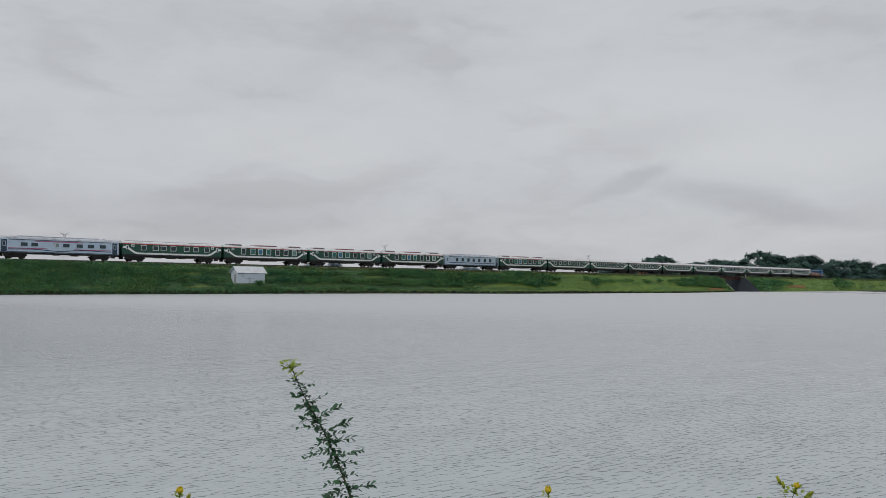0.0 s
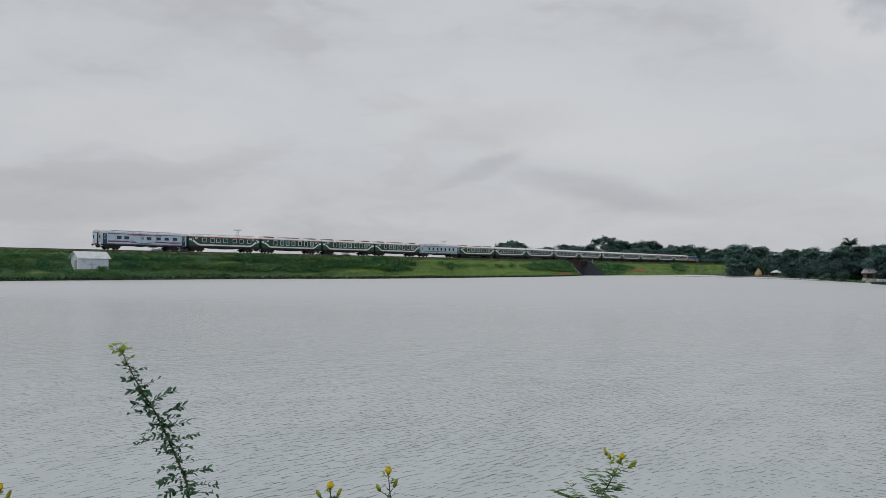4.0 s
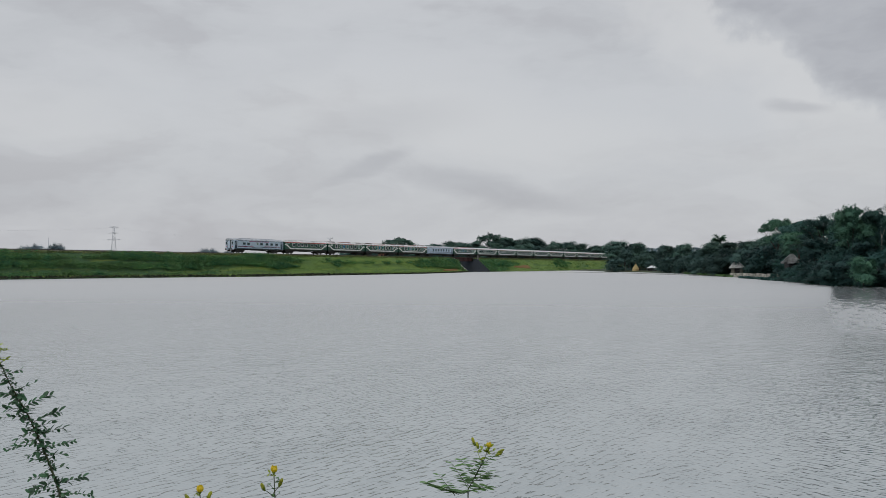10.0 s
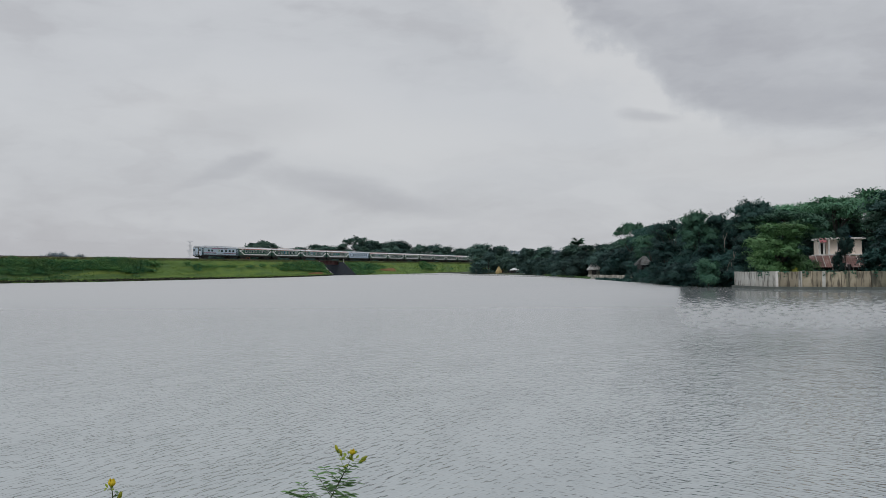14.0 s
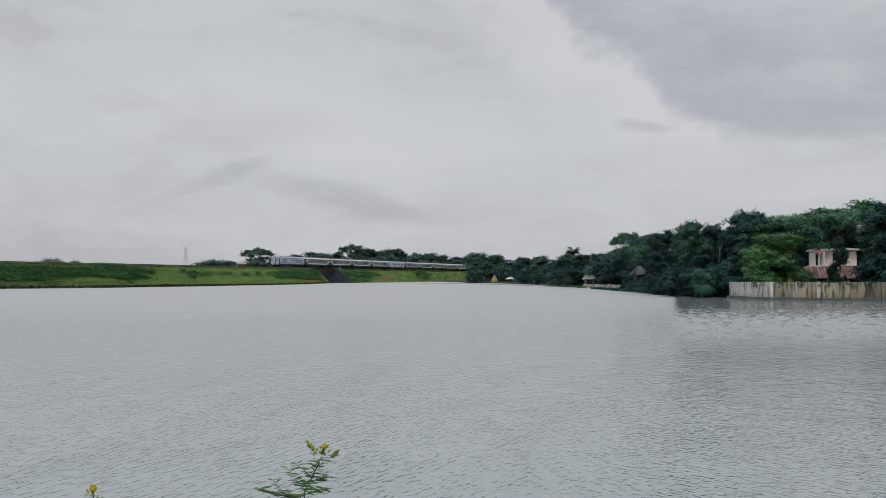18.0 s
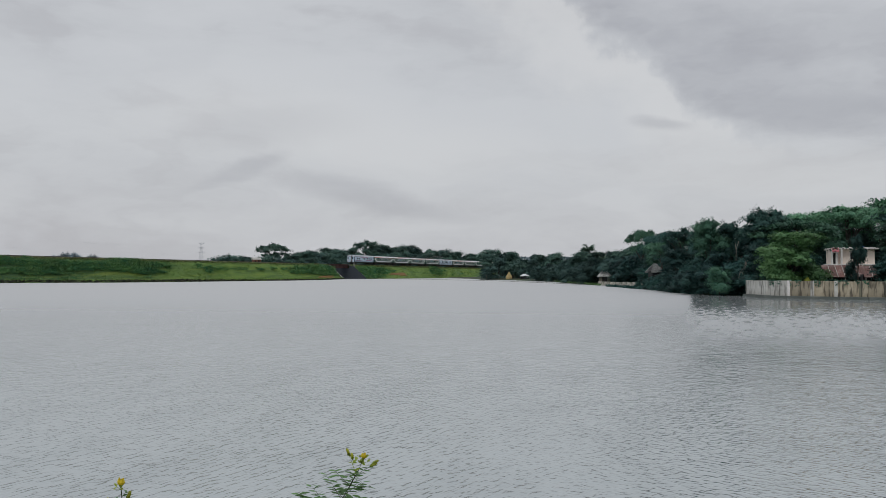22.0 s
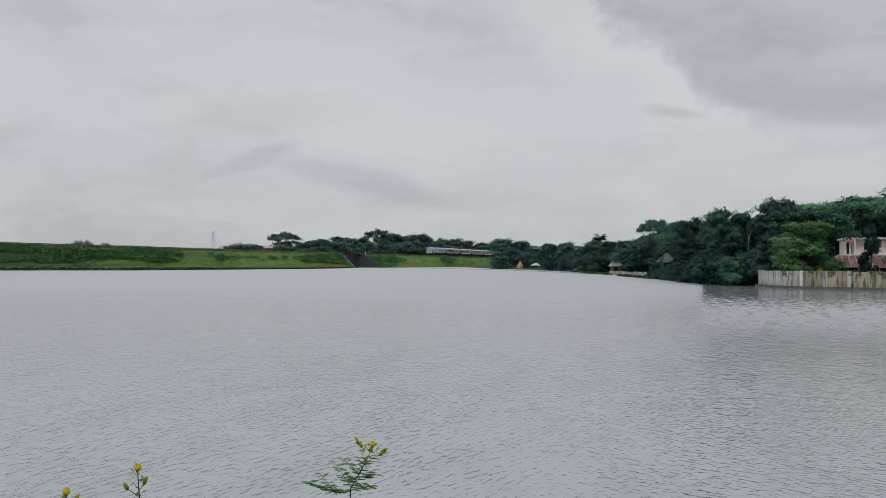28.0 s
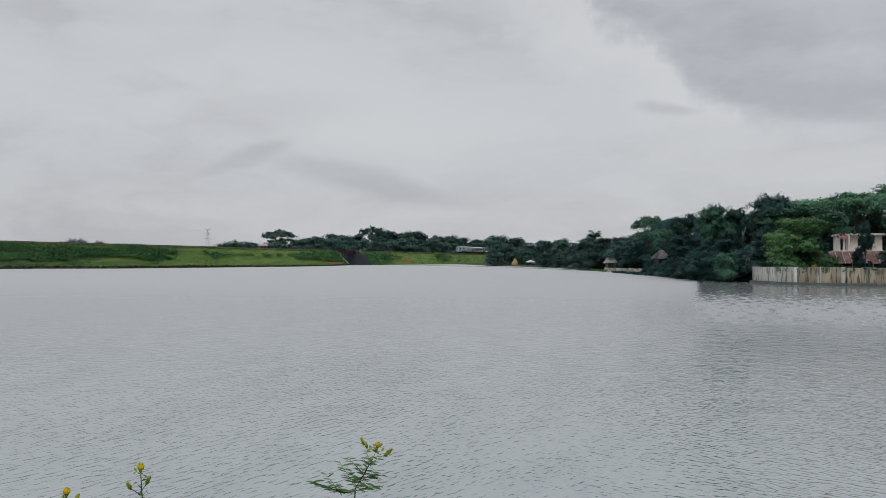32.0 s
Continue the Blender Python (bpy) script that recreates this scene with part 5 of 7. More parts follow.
def tree_meshes(kind, variant, leaf, coarse=False):
    """Trunk and crown for a tree of about ten metres, of one of several habits."""
    key = (kind, variant, leaf, coarse)
    if key in TREE_MESHES:
        return TREE_MESHES[key]
    rng = np.random.default_rng(100 + variant * 17 + sum(ord(ch) for ch in kind))
    lobes = []
    if kind == "umbrella":
        for i in range(17):
            a, rad = i * 2.4 + rng.uniform(-0.3, 0.3), 5.2 * math.sqrt(i / 17) if i else 0
            lobes.append(((rad * math.cos(a), rad * math.sin(a), 9.0 - 0.055 * rad * rad + rng.normal(0, 0.22)), (rng.uniform(1.2, 2.0), rng.uniform(1.2, 2.0), rng.uniform(0.4, 0.75))))
        for i in range(7):
            a, rad = rng.uniform(0, 6.28), rng.uniform(2.2, 4.8)
            lobes.append(((rad * math.cos(a), rad * math.sin(a), rng.uniform(5.6, 6.9)), (1.4, 1.4, 0.6)))
        count, size, fork, radius = 12000, 0.18, 4.2, 0.34
    elif kind == "round":
        for i in range(15):
            a, rad, z = rng.uniform(0, 6.28), rng.uniform(0.2, 2.5), rng.uniform(3.4, 8.6)
            rad *= 1.25 - abs(z - 5.6) / 6.5
            lobes.append(((rad * math.cos(a), rad * math.sin(a), z), (rng.uniform(1.2, 1.9), rng.uniform(1.2, 1.9), rng.uniform(1.0, 1.5))))
        count, size, fork, radius = 12000, 0.18, 3.0, 0.26
    elif kind == "airy":
        for i in range(13):
            a, rad, z = rng.uniform(0, 6.28), rng.uniform(0.2, 2.8), rng.uniform(4.2, 9.2)
            lobes.append(((rad * math.cos(a), rad * math.sin(a), z), (rng.uniform(0.8, 1.4), rng.uniform(0.8, 1.4), rng.uniform(0.5, 0.9))))
        count, size, fork, radius = 7000, 0.18, 3.6, 0.22
    else:  # bush
        for i in range(12):
            a, rad, z = rng.uniform(0, 6.28), rng.uniform(0.0, 4.2), rng.uniform(1.2, 7.0)
            rad *= 1.15 - z / 11
            lobes.append(((rad * math.cos(a), rad * math.sin(a), z), (rng.uniform(1.8, 2.8), rng.uniform(1.8, 2.8), rng.uniform(1.3, 2.1))))
        count, size, fork, radius = (10000, 0.26, 1.2, 0.18) if kind == "bush" else (7000, 0.26, 1.2, 0.18)
    if coarse:
        count, size = int(count * 0.45), size * 1.3
    trunk = mesh_of("trunk", limbed_trunk(rng, fork, radius, lobes), M["bark"])
    pts, faces = crown_arrays(rng, lobes, count, size)
    crown = raw_mesh("crown", pts, faces, M[leaf])
    TREE_MESHES[key] = (trunk, crown)
    return TREE_MESHES[key]


def tree(kind, variant, leaf, place, height, turn=0.0, widen=1.0, name="tree", label="", group="trees round the lake"):
    k = height / 10.0
    # beyond 150 m from the camera, leaves with haze in their colour
    if Vector(place).length > 150 and leaf in ("leaf_mid", "leaf_dark", "leaf_shaded"):
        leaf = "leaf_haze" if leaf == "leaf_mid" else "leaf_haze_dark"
    trunk, crown = tree_meshes(kind, variant, leaf, kind != "belt" and (Vector(place).length > 215 or leaf == "leaf_shaded"))
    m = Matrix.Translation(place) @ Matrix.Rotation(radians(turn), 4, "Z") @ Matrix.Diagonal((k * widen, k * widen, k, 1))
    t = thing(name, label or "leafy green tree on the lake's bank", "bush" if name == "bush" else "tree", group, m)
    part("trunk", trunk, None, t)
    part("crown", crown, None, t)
    return t


def palm_tree(place, height, turn=0.0):
    rng = np.random.default_rng(int(height * 10))
    t = thing("palm_tree", "coconut palm standing above the other trees", "palm tree", "trees round the lake", Matrix.Translation(place))
    bm = bmesh.new()
    tube(bm, [(0, 0, -0.3), (0.15, 0, height * 0.4), (0.45, 0.1, height * 0.75), (0.5, 0.1, height)], [0.22, 0.16, 0.13, 0.11], 7)
    part("trunk", bm, M["bark"], t)
    for i in range(22):
        a = 2 * math.pi * i / 22 + turn
        rise = rng.uniform(0.0, 2.2)
        d = Vector((math.cos(a), math.sin(a), 0))
        side = Vector((-d.y, d.x, 0))
        bm = bmesh.new()
        spine = []
        for j in range(9):
            f = j / 8
            spine.append(Vector((0.5, 0.1, height)) + d * (1.6 * f) + Vector((0, 0, rise * f * 1.5 - 1.7 * f * f)))
        tube(bm, spine, [0.035 - 0.003 * j for j in range(9)], 4)
        for j in range(1, 9):
            for k in (0.0, 0.33, 0.66):
                p = spine[j - 1].lerp(spine[j], k)
                ln = 0.9 * math.sin(math.pi * (0.15 + 0.8 * (j - k) / 9))
                for s in (-1, 1):
                    e = p + side * s * ln + d * 0.25 + Vector((0, 0, -0.35 * ln))
                    bm.faces.new([bm.verts.new(p - d * 0.11), bm.verts.new(p + d * 0.11), bm.verts.new(e)])
        part("frond", bm, M["palm"], t)
    return t


# heights of the tree line, as bearings and angles above the eye
SKYLINE = ((-2, 1.6), (2, 2.0), (7, 1.35), (8.45, 1.72), (9.9, 1.52), (11.4, 1.42), (13.3, 1.5), (14.7, 1.7), (16.2, 1.6), (17.3, 1.8), (18, 1.95), (19, 2.2), (20.4, 2.45), (21.5, 2.3), (22.5, 2.9), (23.9, 2.9), (25.3, 3.5), (26.65, 3.4), (27.9, 3.4), (29.1, 3.4), (31, 3.9), (33, 4.1), (38, 4.6), (45, 4.8))
# crowns that stand out of the tree line: bearing, angle of the top, half width in degrees, habit, distance behind the shore
CROWNS = ((19.4, 2.84, 1.0, "umbrella", 14), (20.8, 3.10, 1.2, "umbrella", 20), (22.3, 3.82, 1.2, "round", 10), (23.4, 3.62, 1.0, "round", 12), (25.3, 4.38, 1.3, "round", 14), (26.15, 4.34, 1.1, "round", 20), (27.6, 4.02, 1.8, "umbrella", 90), (30.3, 4.30, 2.9, "umbrella", 88), (32.3, 4.58, 3.1, "umbrella", 92), (34.6, 4.6, 2.9, "umbrella", 75), (37.5, 4.7, 2.5, "umbrella", 50), (40, 4.7, 2.5, "round", 40))
BEHIND = ((-9.3, 1.42, "bush"), (-8.83, 1.52, "bush"), (-8.35, 1.46, "bush"), (-7.6, 1.36, "bush"), (-6.5, 1.5, "bush"), (-5.95, 1.3, "bush"), (-5.2, 1.32, "bush"), (-4.6, 1.42, "round"), (-4.17, 1.58, "round"), (-3.5, 1.68, "round"), (-2.8, 1.75, "bush"), (-2.3, 1.86, "round"), (-1.6, 1.76, "bush"), (-0.8, 1.88, "round"), (0.19, 2.30, "umbrella"), (0.6, 1.95, "round"), (1.15, 2.15, "round"), (2.0, 1.96, "round"), (3.0, 2.08, "round"), (3.7, 1.62, "bush"), (4.35, 1.70, "umbrella"), (5.35, 1.78, "round"), (6.2, 1.62, "round"), (7.2, 1.5, "round"), (8.0, 1.5, "bush"))
FRONT = [a for a, d in SHORE], [d for a, d in SHORE]


def top_height(az, dist, share=1.0):
    el = np.interp(az, [a for a, e in SKYLINE], [e for a, e in SKYLINE])
    return EYE_Z + math.tan(radians(el)) * dist * share


def build_trees():
    rng = np.random.default_rng(5)
    names = ("tall leafy tree in a dense row", "tall dark green tree in a dense row")
    # the right bank: a back row that makes the skyline
    az, i = 8.3, 0
    while az < 47:
        front = np.interp(az, *FRONT)
        d = front + 12 + front * 0.10
        if 28.6 < az < 32.4:
            d = 168
        h = (top_height(az, d) - 0.4) * 1.06
        kind = ("round", "airy", "round", "bush")[i % 4] if az < 16.5 else (("umbrella", "round", "airy", "umbrella", "round")[i % 5] if az > 19.5 else "round")
        leaf = ("leaf_mid", "leaf_dark", "leaf_mid")[i % 3]
        w = rng.uniform(0.95, 1.25) * (1.2 if az < 16 else 0.85 if az < 19.5 else 1.0)
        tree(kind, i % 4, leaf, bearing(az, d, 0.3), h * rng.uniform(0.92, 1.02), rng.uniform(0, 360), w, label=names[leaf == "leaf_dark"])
        az += (h * w * 0.36 / d) * 57.3 * rng.uniform(0.75, 1.05)
        i += 1
    for az, el, half, kind, back in CROWNS:
        d = np.interp(az, *FRONT) + back
        h = EYE_Z + math.tan(radians(el)) * d - 0.3
        spread = {"umbrella": 6.2, "round": 3.8, "airy": 3.6}[kind] * h / 10.0
        tree(kind, i % 4, "leaf_dark" if az < 21.5 or 23 < az < 27 else "leaf_pale" if az > 27 else ("leaf_mid", "leaf_dark", "leaf_dark")[i % 3], bearing(az, d, 0.3), h, rng.uniform(0, 360), min(1.5, max(0.7, radians(half) * d / spread)), label="tall spreading tree rising above the others on the bank")
        i += 1
    for az, el in ((29.3, 2.9), (30.2, 3.0), (31.1, 2.9), (32.0, 3.1), (32.9, 3.2)):
        tree("bush", i % 4, "leaf_shaded", bearing(az, 168, 0.3), (EYE_Z + math.tan(radians(el)) * 168) / 0.9, rng.uniform(0, 360), 0.9, label="dark dense tree behind the house")
        i += 1
    # a thick middle storey that hides the trunks
    for share, gap, first in ((0.46, 0.46, 8.2), (0.72, 0.55, 8.9), (0.9, 0.5, 17.0)):
        az = first
        while az < 46:
            front = np.interp(az, *FRONT)
            d = front + (9 if share < 0.5 else 6) + front * (0.07 if share < 0.5 else 0.03) + (16 if share > 0.8 else 0)
            if 14.9 < az < 19.4:
                d += 12
            if 9.0 < az < 11.9:
                d += 22
            inside = 28.2 < az < 32.5
            if (share > 0.8 and 25.8 < az < 34.8) or (share > 0.5 and 27.0 < az < 33.6):
                az += 0.6
                continue
            if inside:
                d = 160
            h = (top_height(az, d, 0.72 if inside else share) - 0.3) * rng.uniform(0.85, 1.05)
            # the darkest leaves here carry the wood's inner shade in their colour
            tree(("bush", "round", "bush")[i % 3] if share < 0.5 else ("round", "bush")[i % 2], i % 4, ("leaf_shaded", "leaf_dark", "leaf_shaded", "leaf_dark")[i % 4] if share < 0.8 else "leaf_dark", bearing(az, d, 0.2), h, rng.uniform(0, 360), 1.2, label="dark dense tree near the waterline")
            az += (h * gap / d) * 57.3 * rng.uniform(0.75, 1.0)
            i += 1
    for az in np.arange(16.4, 20.0, 0.42):
        d = 152 - (az - 16.4) * 8
        tree("bush", i % 4, "leaf_shaded", bearing(az, d, 0.3), (EYE_Z + math.tan(radians(1.75)) * d) * rng.uniform(0.85, 1.1), rng.uniform(0, 360), 1.1, label="dark dense tree near the waterline")
        i += 1
    # bushes over the water
    az = 8.3
    while az < 24.7:
        front = np.interp(az, *FRONT)
        open_bank = 9.2 < az < 11.6 or 15.2 < az < 19.3
        if not open_bank:
            h = front * 0.019 * rng.uniform(0.8, 1.3) + 0.9
            # most of these bushes have the shade over the water in their leaf colour
            tree("bush", i % 4, ("leaf_dark", "leaf_shaded", "leaf_shaded")[i % 3], bearing(az, front + 0.4, -0.1), h, rng.uniform(0, 360), 1.25, "bush", "low green bush hanging over the water")
        az += 0.62 * rng.uniform(0.7, 1.2) * (1.3 if az < 15 else 1.0)
        i += 1
    for az, d, h in ((28.5, 84, 1.9), (29.3, 88, 1.5), (30.2, 86, 1.5), (31.2, 84, 1.1), (32.2, 82, 1.7), (33.2, 80, 2.0), (24.9, 74, 2.2), (25.5, 73, 1.6)):
        tree("bush", i % 4, "leaf_dark", bearing(az, d, 0.2), h, i * 77, 1.2, "bush", "dark bush behind the concrete wall")
        i += 1
    for az, d, h in ((18.45, 105.5, 1.5), (18.82, 104, 2.05), (19.15, 102, 2.0), (19.5, 99, 2.2), (17.9, 112, 1.1)):
        tree("bush", i % 4, "leaf_dark", bearing(az, d, -0.1), h, i * 61, 1.1, "bush", "dark bush growing at the water before a hut")
        i += 1
    # set pieces of the right bank
    tree("round", 1, "leaf_light", bearing(27.15, 73, 0.4), 5.0, 40, 1.25, label="yellow-green tree behind the concrete wall")
    tree("bush", 2, "leaf_light", bearing(26.3, 72, 0.3), 3.7, 10, 0.95, "bush", "yellow-green bush behind the concrete wall")
    tree("bush", 3, "leaf_light", bearing(28.3, 74, 0.3), 3.3, 120, 0.8, "bush", "yellow-green bush behind the concrete wall")
    tree("bush", 0, "leaf_mid", bearing(22.9, 73.5, 0.2), 2.7, 80, 0.95, "bush", "round green bush over the water")
    tree("round", 1, "leaf_dark", bearing(30.8, 95, 0.4), 5.6, 200, 0.36, label="small dark tree before the house")
    tree("bush", 1, "leaf_dark", bearing(30.45, 96, 0.4), 3.3, 140, 0.5, label="small dark tree before the house")
    tree("umbrella", 1, "leaf_mid", bearing(18.15, 135, 0.3), EYE_Z + math.tan(radians(2.95)) * 135, 15, 0.5, label="flat-topped tree with an open crown")
    tree("round", 2, "leaf_dark", bearing(33.35, 92, 0.3), 5.6, 20, 1.1, label="dark tree beside the house")
    palm_tree(bearing(14.55, 190, 0.4), EYE_Z + math.tan(radians(1.8)) * 190 - 1.2, 0.2)
    palm_tree(bearing(15.6, 185, 0.6), top_height(15.6, 185, 1.0) - 2.6, 0.9)
    # behind the railway: single crowns, then two thick lower rows
    top = {"bush": 0.9, "round": 1.0, "umbrella": 0.98}
    for az, el, kind in BEHIND:
        d = TRACK_Q / math.sin(TRACK - radians(az)) + 60 + rng.uniform(0, 12)
        h = (EYE_Z + math.tan(radians(el)) * d - 0.5) / top[kind]
        tree(kind, i % 4, ("leaf_mid", "leaf_dark", "leaf_mid")[i % 3], bearing(az, d, 0.5), h, rng.uniform(0, 360), 0.6 if kind == "umbrella" else 1.3, label="tall tree behind the railway embankment", group="trees behind the railway")
        i += 1
    for low, far, gap in ((0.86, 42, 0.62), (0.68, 24, 0.5)):
        az = -4.9
        while az < 9.0:
            d = TRACK_Q / math.sin(TRACK - radians(az)) + far + rng.uniform(0, 12)
            el = np.interp(az, (-5, -3.5, -1.6, 0, 1.6, 3, 4, 5.5, 9), (1.3, 1.55, 1.7, 1.85, 1.95, 1.95, 1.6, 1.65, 1.5)) * low
            h = (EYE_Z + math.tan(radians(el)) * d) / 0.92 * rng.uniform(0.9, 1.08)
            tree(("bush", "round", "bush")[i % 3], i % 4, ("leaf_dark", "leaf_mid", "leaf_dark")[i % 3], bearing(az, d, 0.3), h, rng.uniform(0, 360), 1.15, label="dense tree behind the railway embankment", group="trees behind the railway")
            az += gap * rng.uniform(0.8, 1.2)
            i += 1
    tree("umbrella", 0, "leaf_mid", bearing(-5.9, 400, 0.7), EYE_Z + 0.0362 * 400 - 0.7, 70, 0.95, label="broad spreading rain tree behind the railway", group="trees behind the railway")
    tree("bush", 1, "leaf_dark", bearing(-5.6, 405, 0.7), 9.5, 70, 1.2, label="dense tree behind the railway embankment", group="trees behind the railway")
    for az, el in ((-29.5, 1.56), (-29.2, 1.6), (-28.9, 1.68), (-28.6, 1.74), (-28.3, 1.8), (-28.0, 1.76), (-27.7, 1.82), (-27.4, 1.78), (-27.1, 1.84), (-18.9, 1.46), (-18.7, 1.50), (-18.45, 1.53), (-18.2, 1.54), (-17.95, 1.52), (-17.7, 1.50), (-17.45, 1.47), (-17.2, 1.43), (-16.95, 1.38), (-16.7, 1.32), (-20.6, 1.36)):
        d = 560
        tree("belt", i % 3, "leaf_far_haze", bearing(az, d, 0.7), EYE_Z + math.tan(radians(el)) * d - 0.7, i * 40, 0.95, label="distant hazy tree beyond the fields", group="distant trees")
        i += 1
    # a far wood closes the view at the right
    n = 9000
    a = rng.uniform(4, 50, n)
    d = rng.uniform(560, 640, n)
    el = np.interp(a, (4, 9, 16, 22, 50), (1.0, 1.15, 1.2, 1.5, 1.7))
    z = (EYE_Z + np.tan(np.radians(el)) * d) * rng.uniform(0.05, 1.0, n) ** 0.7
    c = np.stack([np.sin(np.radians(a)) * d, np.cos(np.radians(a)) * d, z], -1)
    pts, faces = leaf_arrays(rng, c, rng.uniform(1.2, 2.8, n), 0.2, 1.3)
    tagged(new("far_wood", raw_mesh("far_wood", pts, faces, M["leaf_far_haze"])), "hazy belt of distant trees behind the lake", "wood", kind="stuff")


build_trees()


# ---- the right bank's walls and houses ----
def wall_run(name, label, stops, z0, z1, thick, mats, seam):
    """A retaining wall of upright panels along a line of places, each panel a part."""
    w = thing(name, label, "wall", kind="structure")
    i = 0
    for a, b in zip(stops, stops[1:]):
        run = b - a
        k = max(1, round(run.length / seam))
        for j in range(k):
            p = a.lerp(b, j / k)
            ln = run.length / k - 0.02
            ang = math.atan2(run.y, run.x)
            top = z1 + random.uniform(-0.03, 0.03)
            bm = boxed(0, ln, 0, thick, z0, top, bevel=0.02)
            panel = part("panel", bm, M[mats[min(i, len(mats) - 1)]], w)
            panel.matrix_basis = Matrix.Translation((p.x, p.y, 0)) @ Matrix.Rotation(ang, 4, "Z") @ Matrix.Translation((0, random.uniform(-0.025, 0.025), 0))
            i += 1
    return w


def build_right_bank():
    line = [bearing(24.45, 71.5), bearing(25.7, 68.0), bearing(28.2, 65.6), bearing(33, 64.2), bearing(40, 62.3), bearing(50, 52)]
    wall_run("retaining_wall", "stained concrete retaining wall standing in the lake", line, -0.8, 1.24, 0.22, ["wall_pale"] * 6 + ["wall_tan"] * 7 + ["wall_moss"] * 40, 0.92)
    ledge = [bearing(24.28, 71.3), bearing(25.5, 67.5), bearing(28.2, 65.05), bearing(33, 63.65), bearing(40, 61.75), bearing(50, 51.5)]
    rng = np.random.default_rng(31)
    n = 1500
    f = rng.uniform(25.6, 33.5, n)
    f = f[np.sin(f * 5.1) + np.sin(f * 11.7) > 0.2]
    d = np.interp(f, (24.45, 25.7, 28.2, 33, 40), (71.5, 68.0, 65.6, 64.2, 62.3)) + rng.normal(0.05, 0.10, len(f))
    c = np.stack([np.sin(np.radians(f)) * d, np.cos(np.radians(f)) * d, 1.3 - np.abs(rng.normal(0, 0.22, len(f)))], -1)
    pts, faces = leaf_arrays(rng, c, rng.uniform(0.07, 0.16, len(f)), 0.3, 1.4)
    tagged(new("wall_creeper", raw_mesh("wall_creeper", pts, faces, M["leaf_mid"])), "green creepers hanging over the concrete wall", "creeper", kind="stuff")
    wall_run("wall_footing", "dark wet footing along the retaining wall", ledge, -0.8, 0.17, 0.5, ["ledge"], 1.7)
    for az, mat in ((26.98, "house_white"), (28.29, "wall_pale"), (29.61, "wall_pale"), (30.95, "wall_moss"), (32.3, "wall_moss")):
        d = np.interp(az, (25.7, 28.2, 33), (68.0, 65.6, 64.2))
        post = thing("wall_post", "pale concrete post set in the retaining wall", "post", "posts of the retaining wall", Matrix.Translation(bearing(az, d - 0.07)) @ Matrix.Rotation(radians(-az), 4, "Z"))
        part("shaft", boxed(-0.12, 0.12, 0, 0.28, -0.7, 1.27, bevel=0.02), M[mat], post)
    low = [bearing(15.35, 140.5), bearing(16.9, 130), bearing(18.2, 119.5)]
    wall_run("low_wall", "low pale rubble wall along the bank", low, -0.8, 0.60, 0.3, ["rubble"], 2.6)
    # two-storey house with a veranda, and tin-roofed sheds before it
    d = 138.0
    face = bearing(30.32, d, 0.35)
    turn = math.radians(-30.4 + 8)
    m = Matrix.Translation(face) @ Matrix.Rotation(turn, 4, "Z")
    house = thing("house", "pink and white two-storey house among the trees", "house", m=m)
    part("lower_wall", boxed(-2.3, 3.4, 0, 6, -0.4, 2.75), M["house_wall"], house)
    part("floor_slab", boxed(-2.7, 3.6, -1.4, 6.1, 2.755, 2.93, bevel=0.02), M["house_white"], house)
    part("upper_wall", boxed(-0.9, 3.4, 0.0, 6, 2.935, 5.05), M["house_wall"], house)
    part("back_wall", boxed(-2.3, -0.95, 0.9, 6, 2.935, 5.05), M["house_wall"], house)
    part("doorway", boxed(-2.0, -1.3, 0.87, 0.9, 2.94, 4.6), M["dark_room"], house)
    part("roof_slab", boxed(-2.6, 3.8, -1.2, 6.3, 5.055, 5.32, bevel=0.03), M["house_white"], house)
    bm = bmesh.new()
    prism(bm, [(-1.95, 4.62), (-1.25, 5.06), (-1.25, 5.25), (-1.95, 4.70)], -2.4, -1.5)
    part("awning", bm, M["house_red"], house, "faded red awning")
    for x in (-2.35, -1.75, -1.1):
        bm = bmesh.new()
        tube(bm, [(x, -1.1, 2.935), (x, -1.1, 5.05)], [0.15, 0.13], 10)
        part("column", bm, M["house_white"], house, "white veranda column")
    for x in (0.2,):
        win = part("window", boxed(x, x + 0.9, -0.04, 0.0, 3.6, 4.6), M["dark_room"], house)
        part("window_frame", boxed(x - 0.08, x, -0.06, 0.0, 3.55, 4.65), M["house_white"], win)
        part("window_frame", boxed(x + 0.9, x + 0.98, -0.06, 0.0, 3.55, 4.65), M["house_white"], win)

    def tin_shed(az, dist, width, depth, low_z, high_z, label):
        place = bearing(az, dist, 0.6)
        s = thing("tin_shed", label, "shed", "tin sheds by the lake", Matrix.Translation(place) @ Matrix.Rotation(radians(-az + 6), 4, "Z"))
        # solid wall whose near-black colour stands in for shade under the roof
        part("wall", boxed(-width / 2, width / 2, 0.3, depth, -0.2, low_z - 0.1), M["dark_room"], s)
        for x in (-width / 2 + 0.15, 0.0, width / 2 - 0.15):
            part("post", boxed(x - 0.06, x + 0.06, -1.3, -1.18, -0.2, low_z - 0.36), M["dead_wood"], s)
        k = int(width / 0.7)
        for j in range(k):
            bm = bmesh.new()
            x0 = -width / 2 + j * width / k
            w = width / k - 0.03
            steps = 6
            lo, hi = (-1.5, low_z - 0.42), (depth * 0.6, high_z)
            ribs = []
            for q in range(steps + 1):
                xa, za = x0 + w * q / steps, 0.045 * (q % 2)
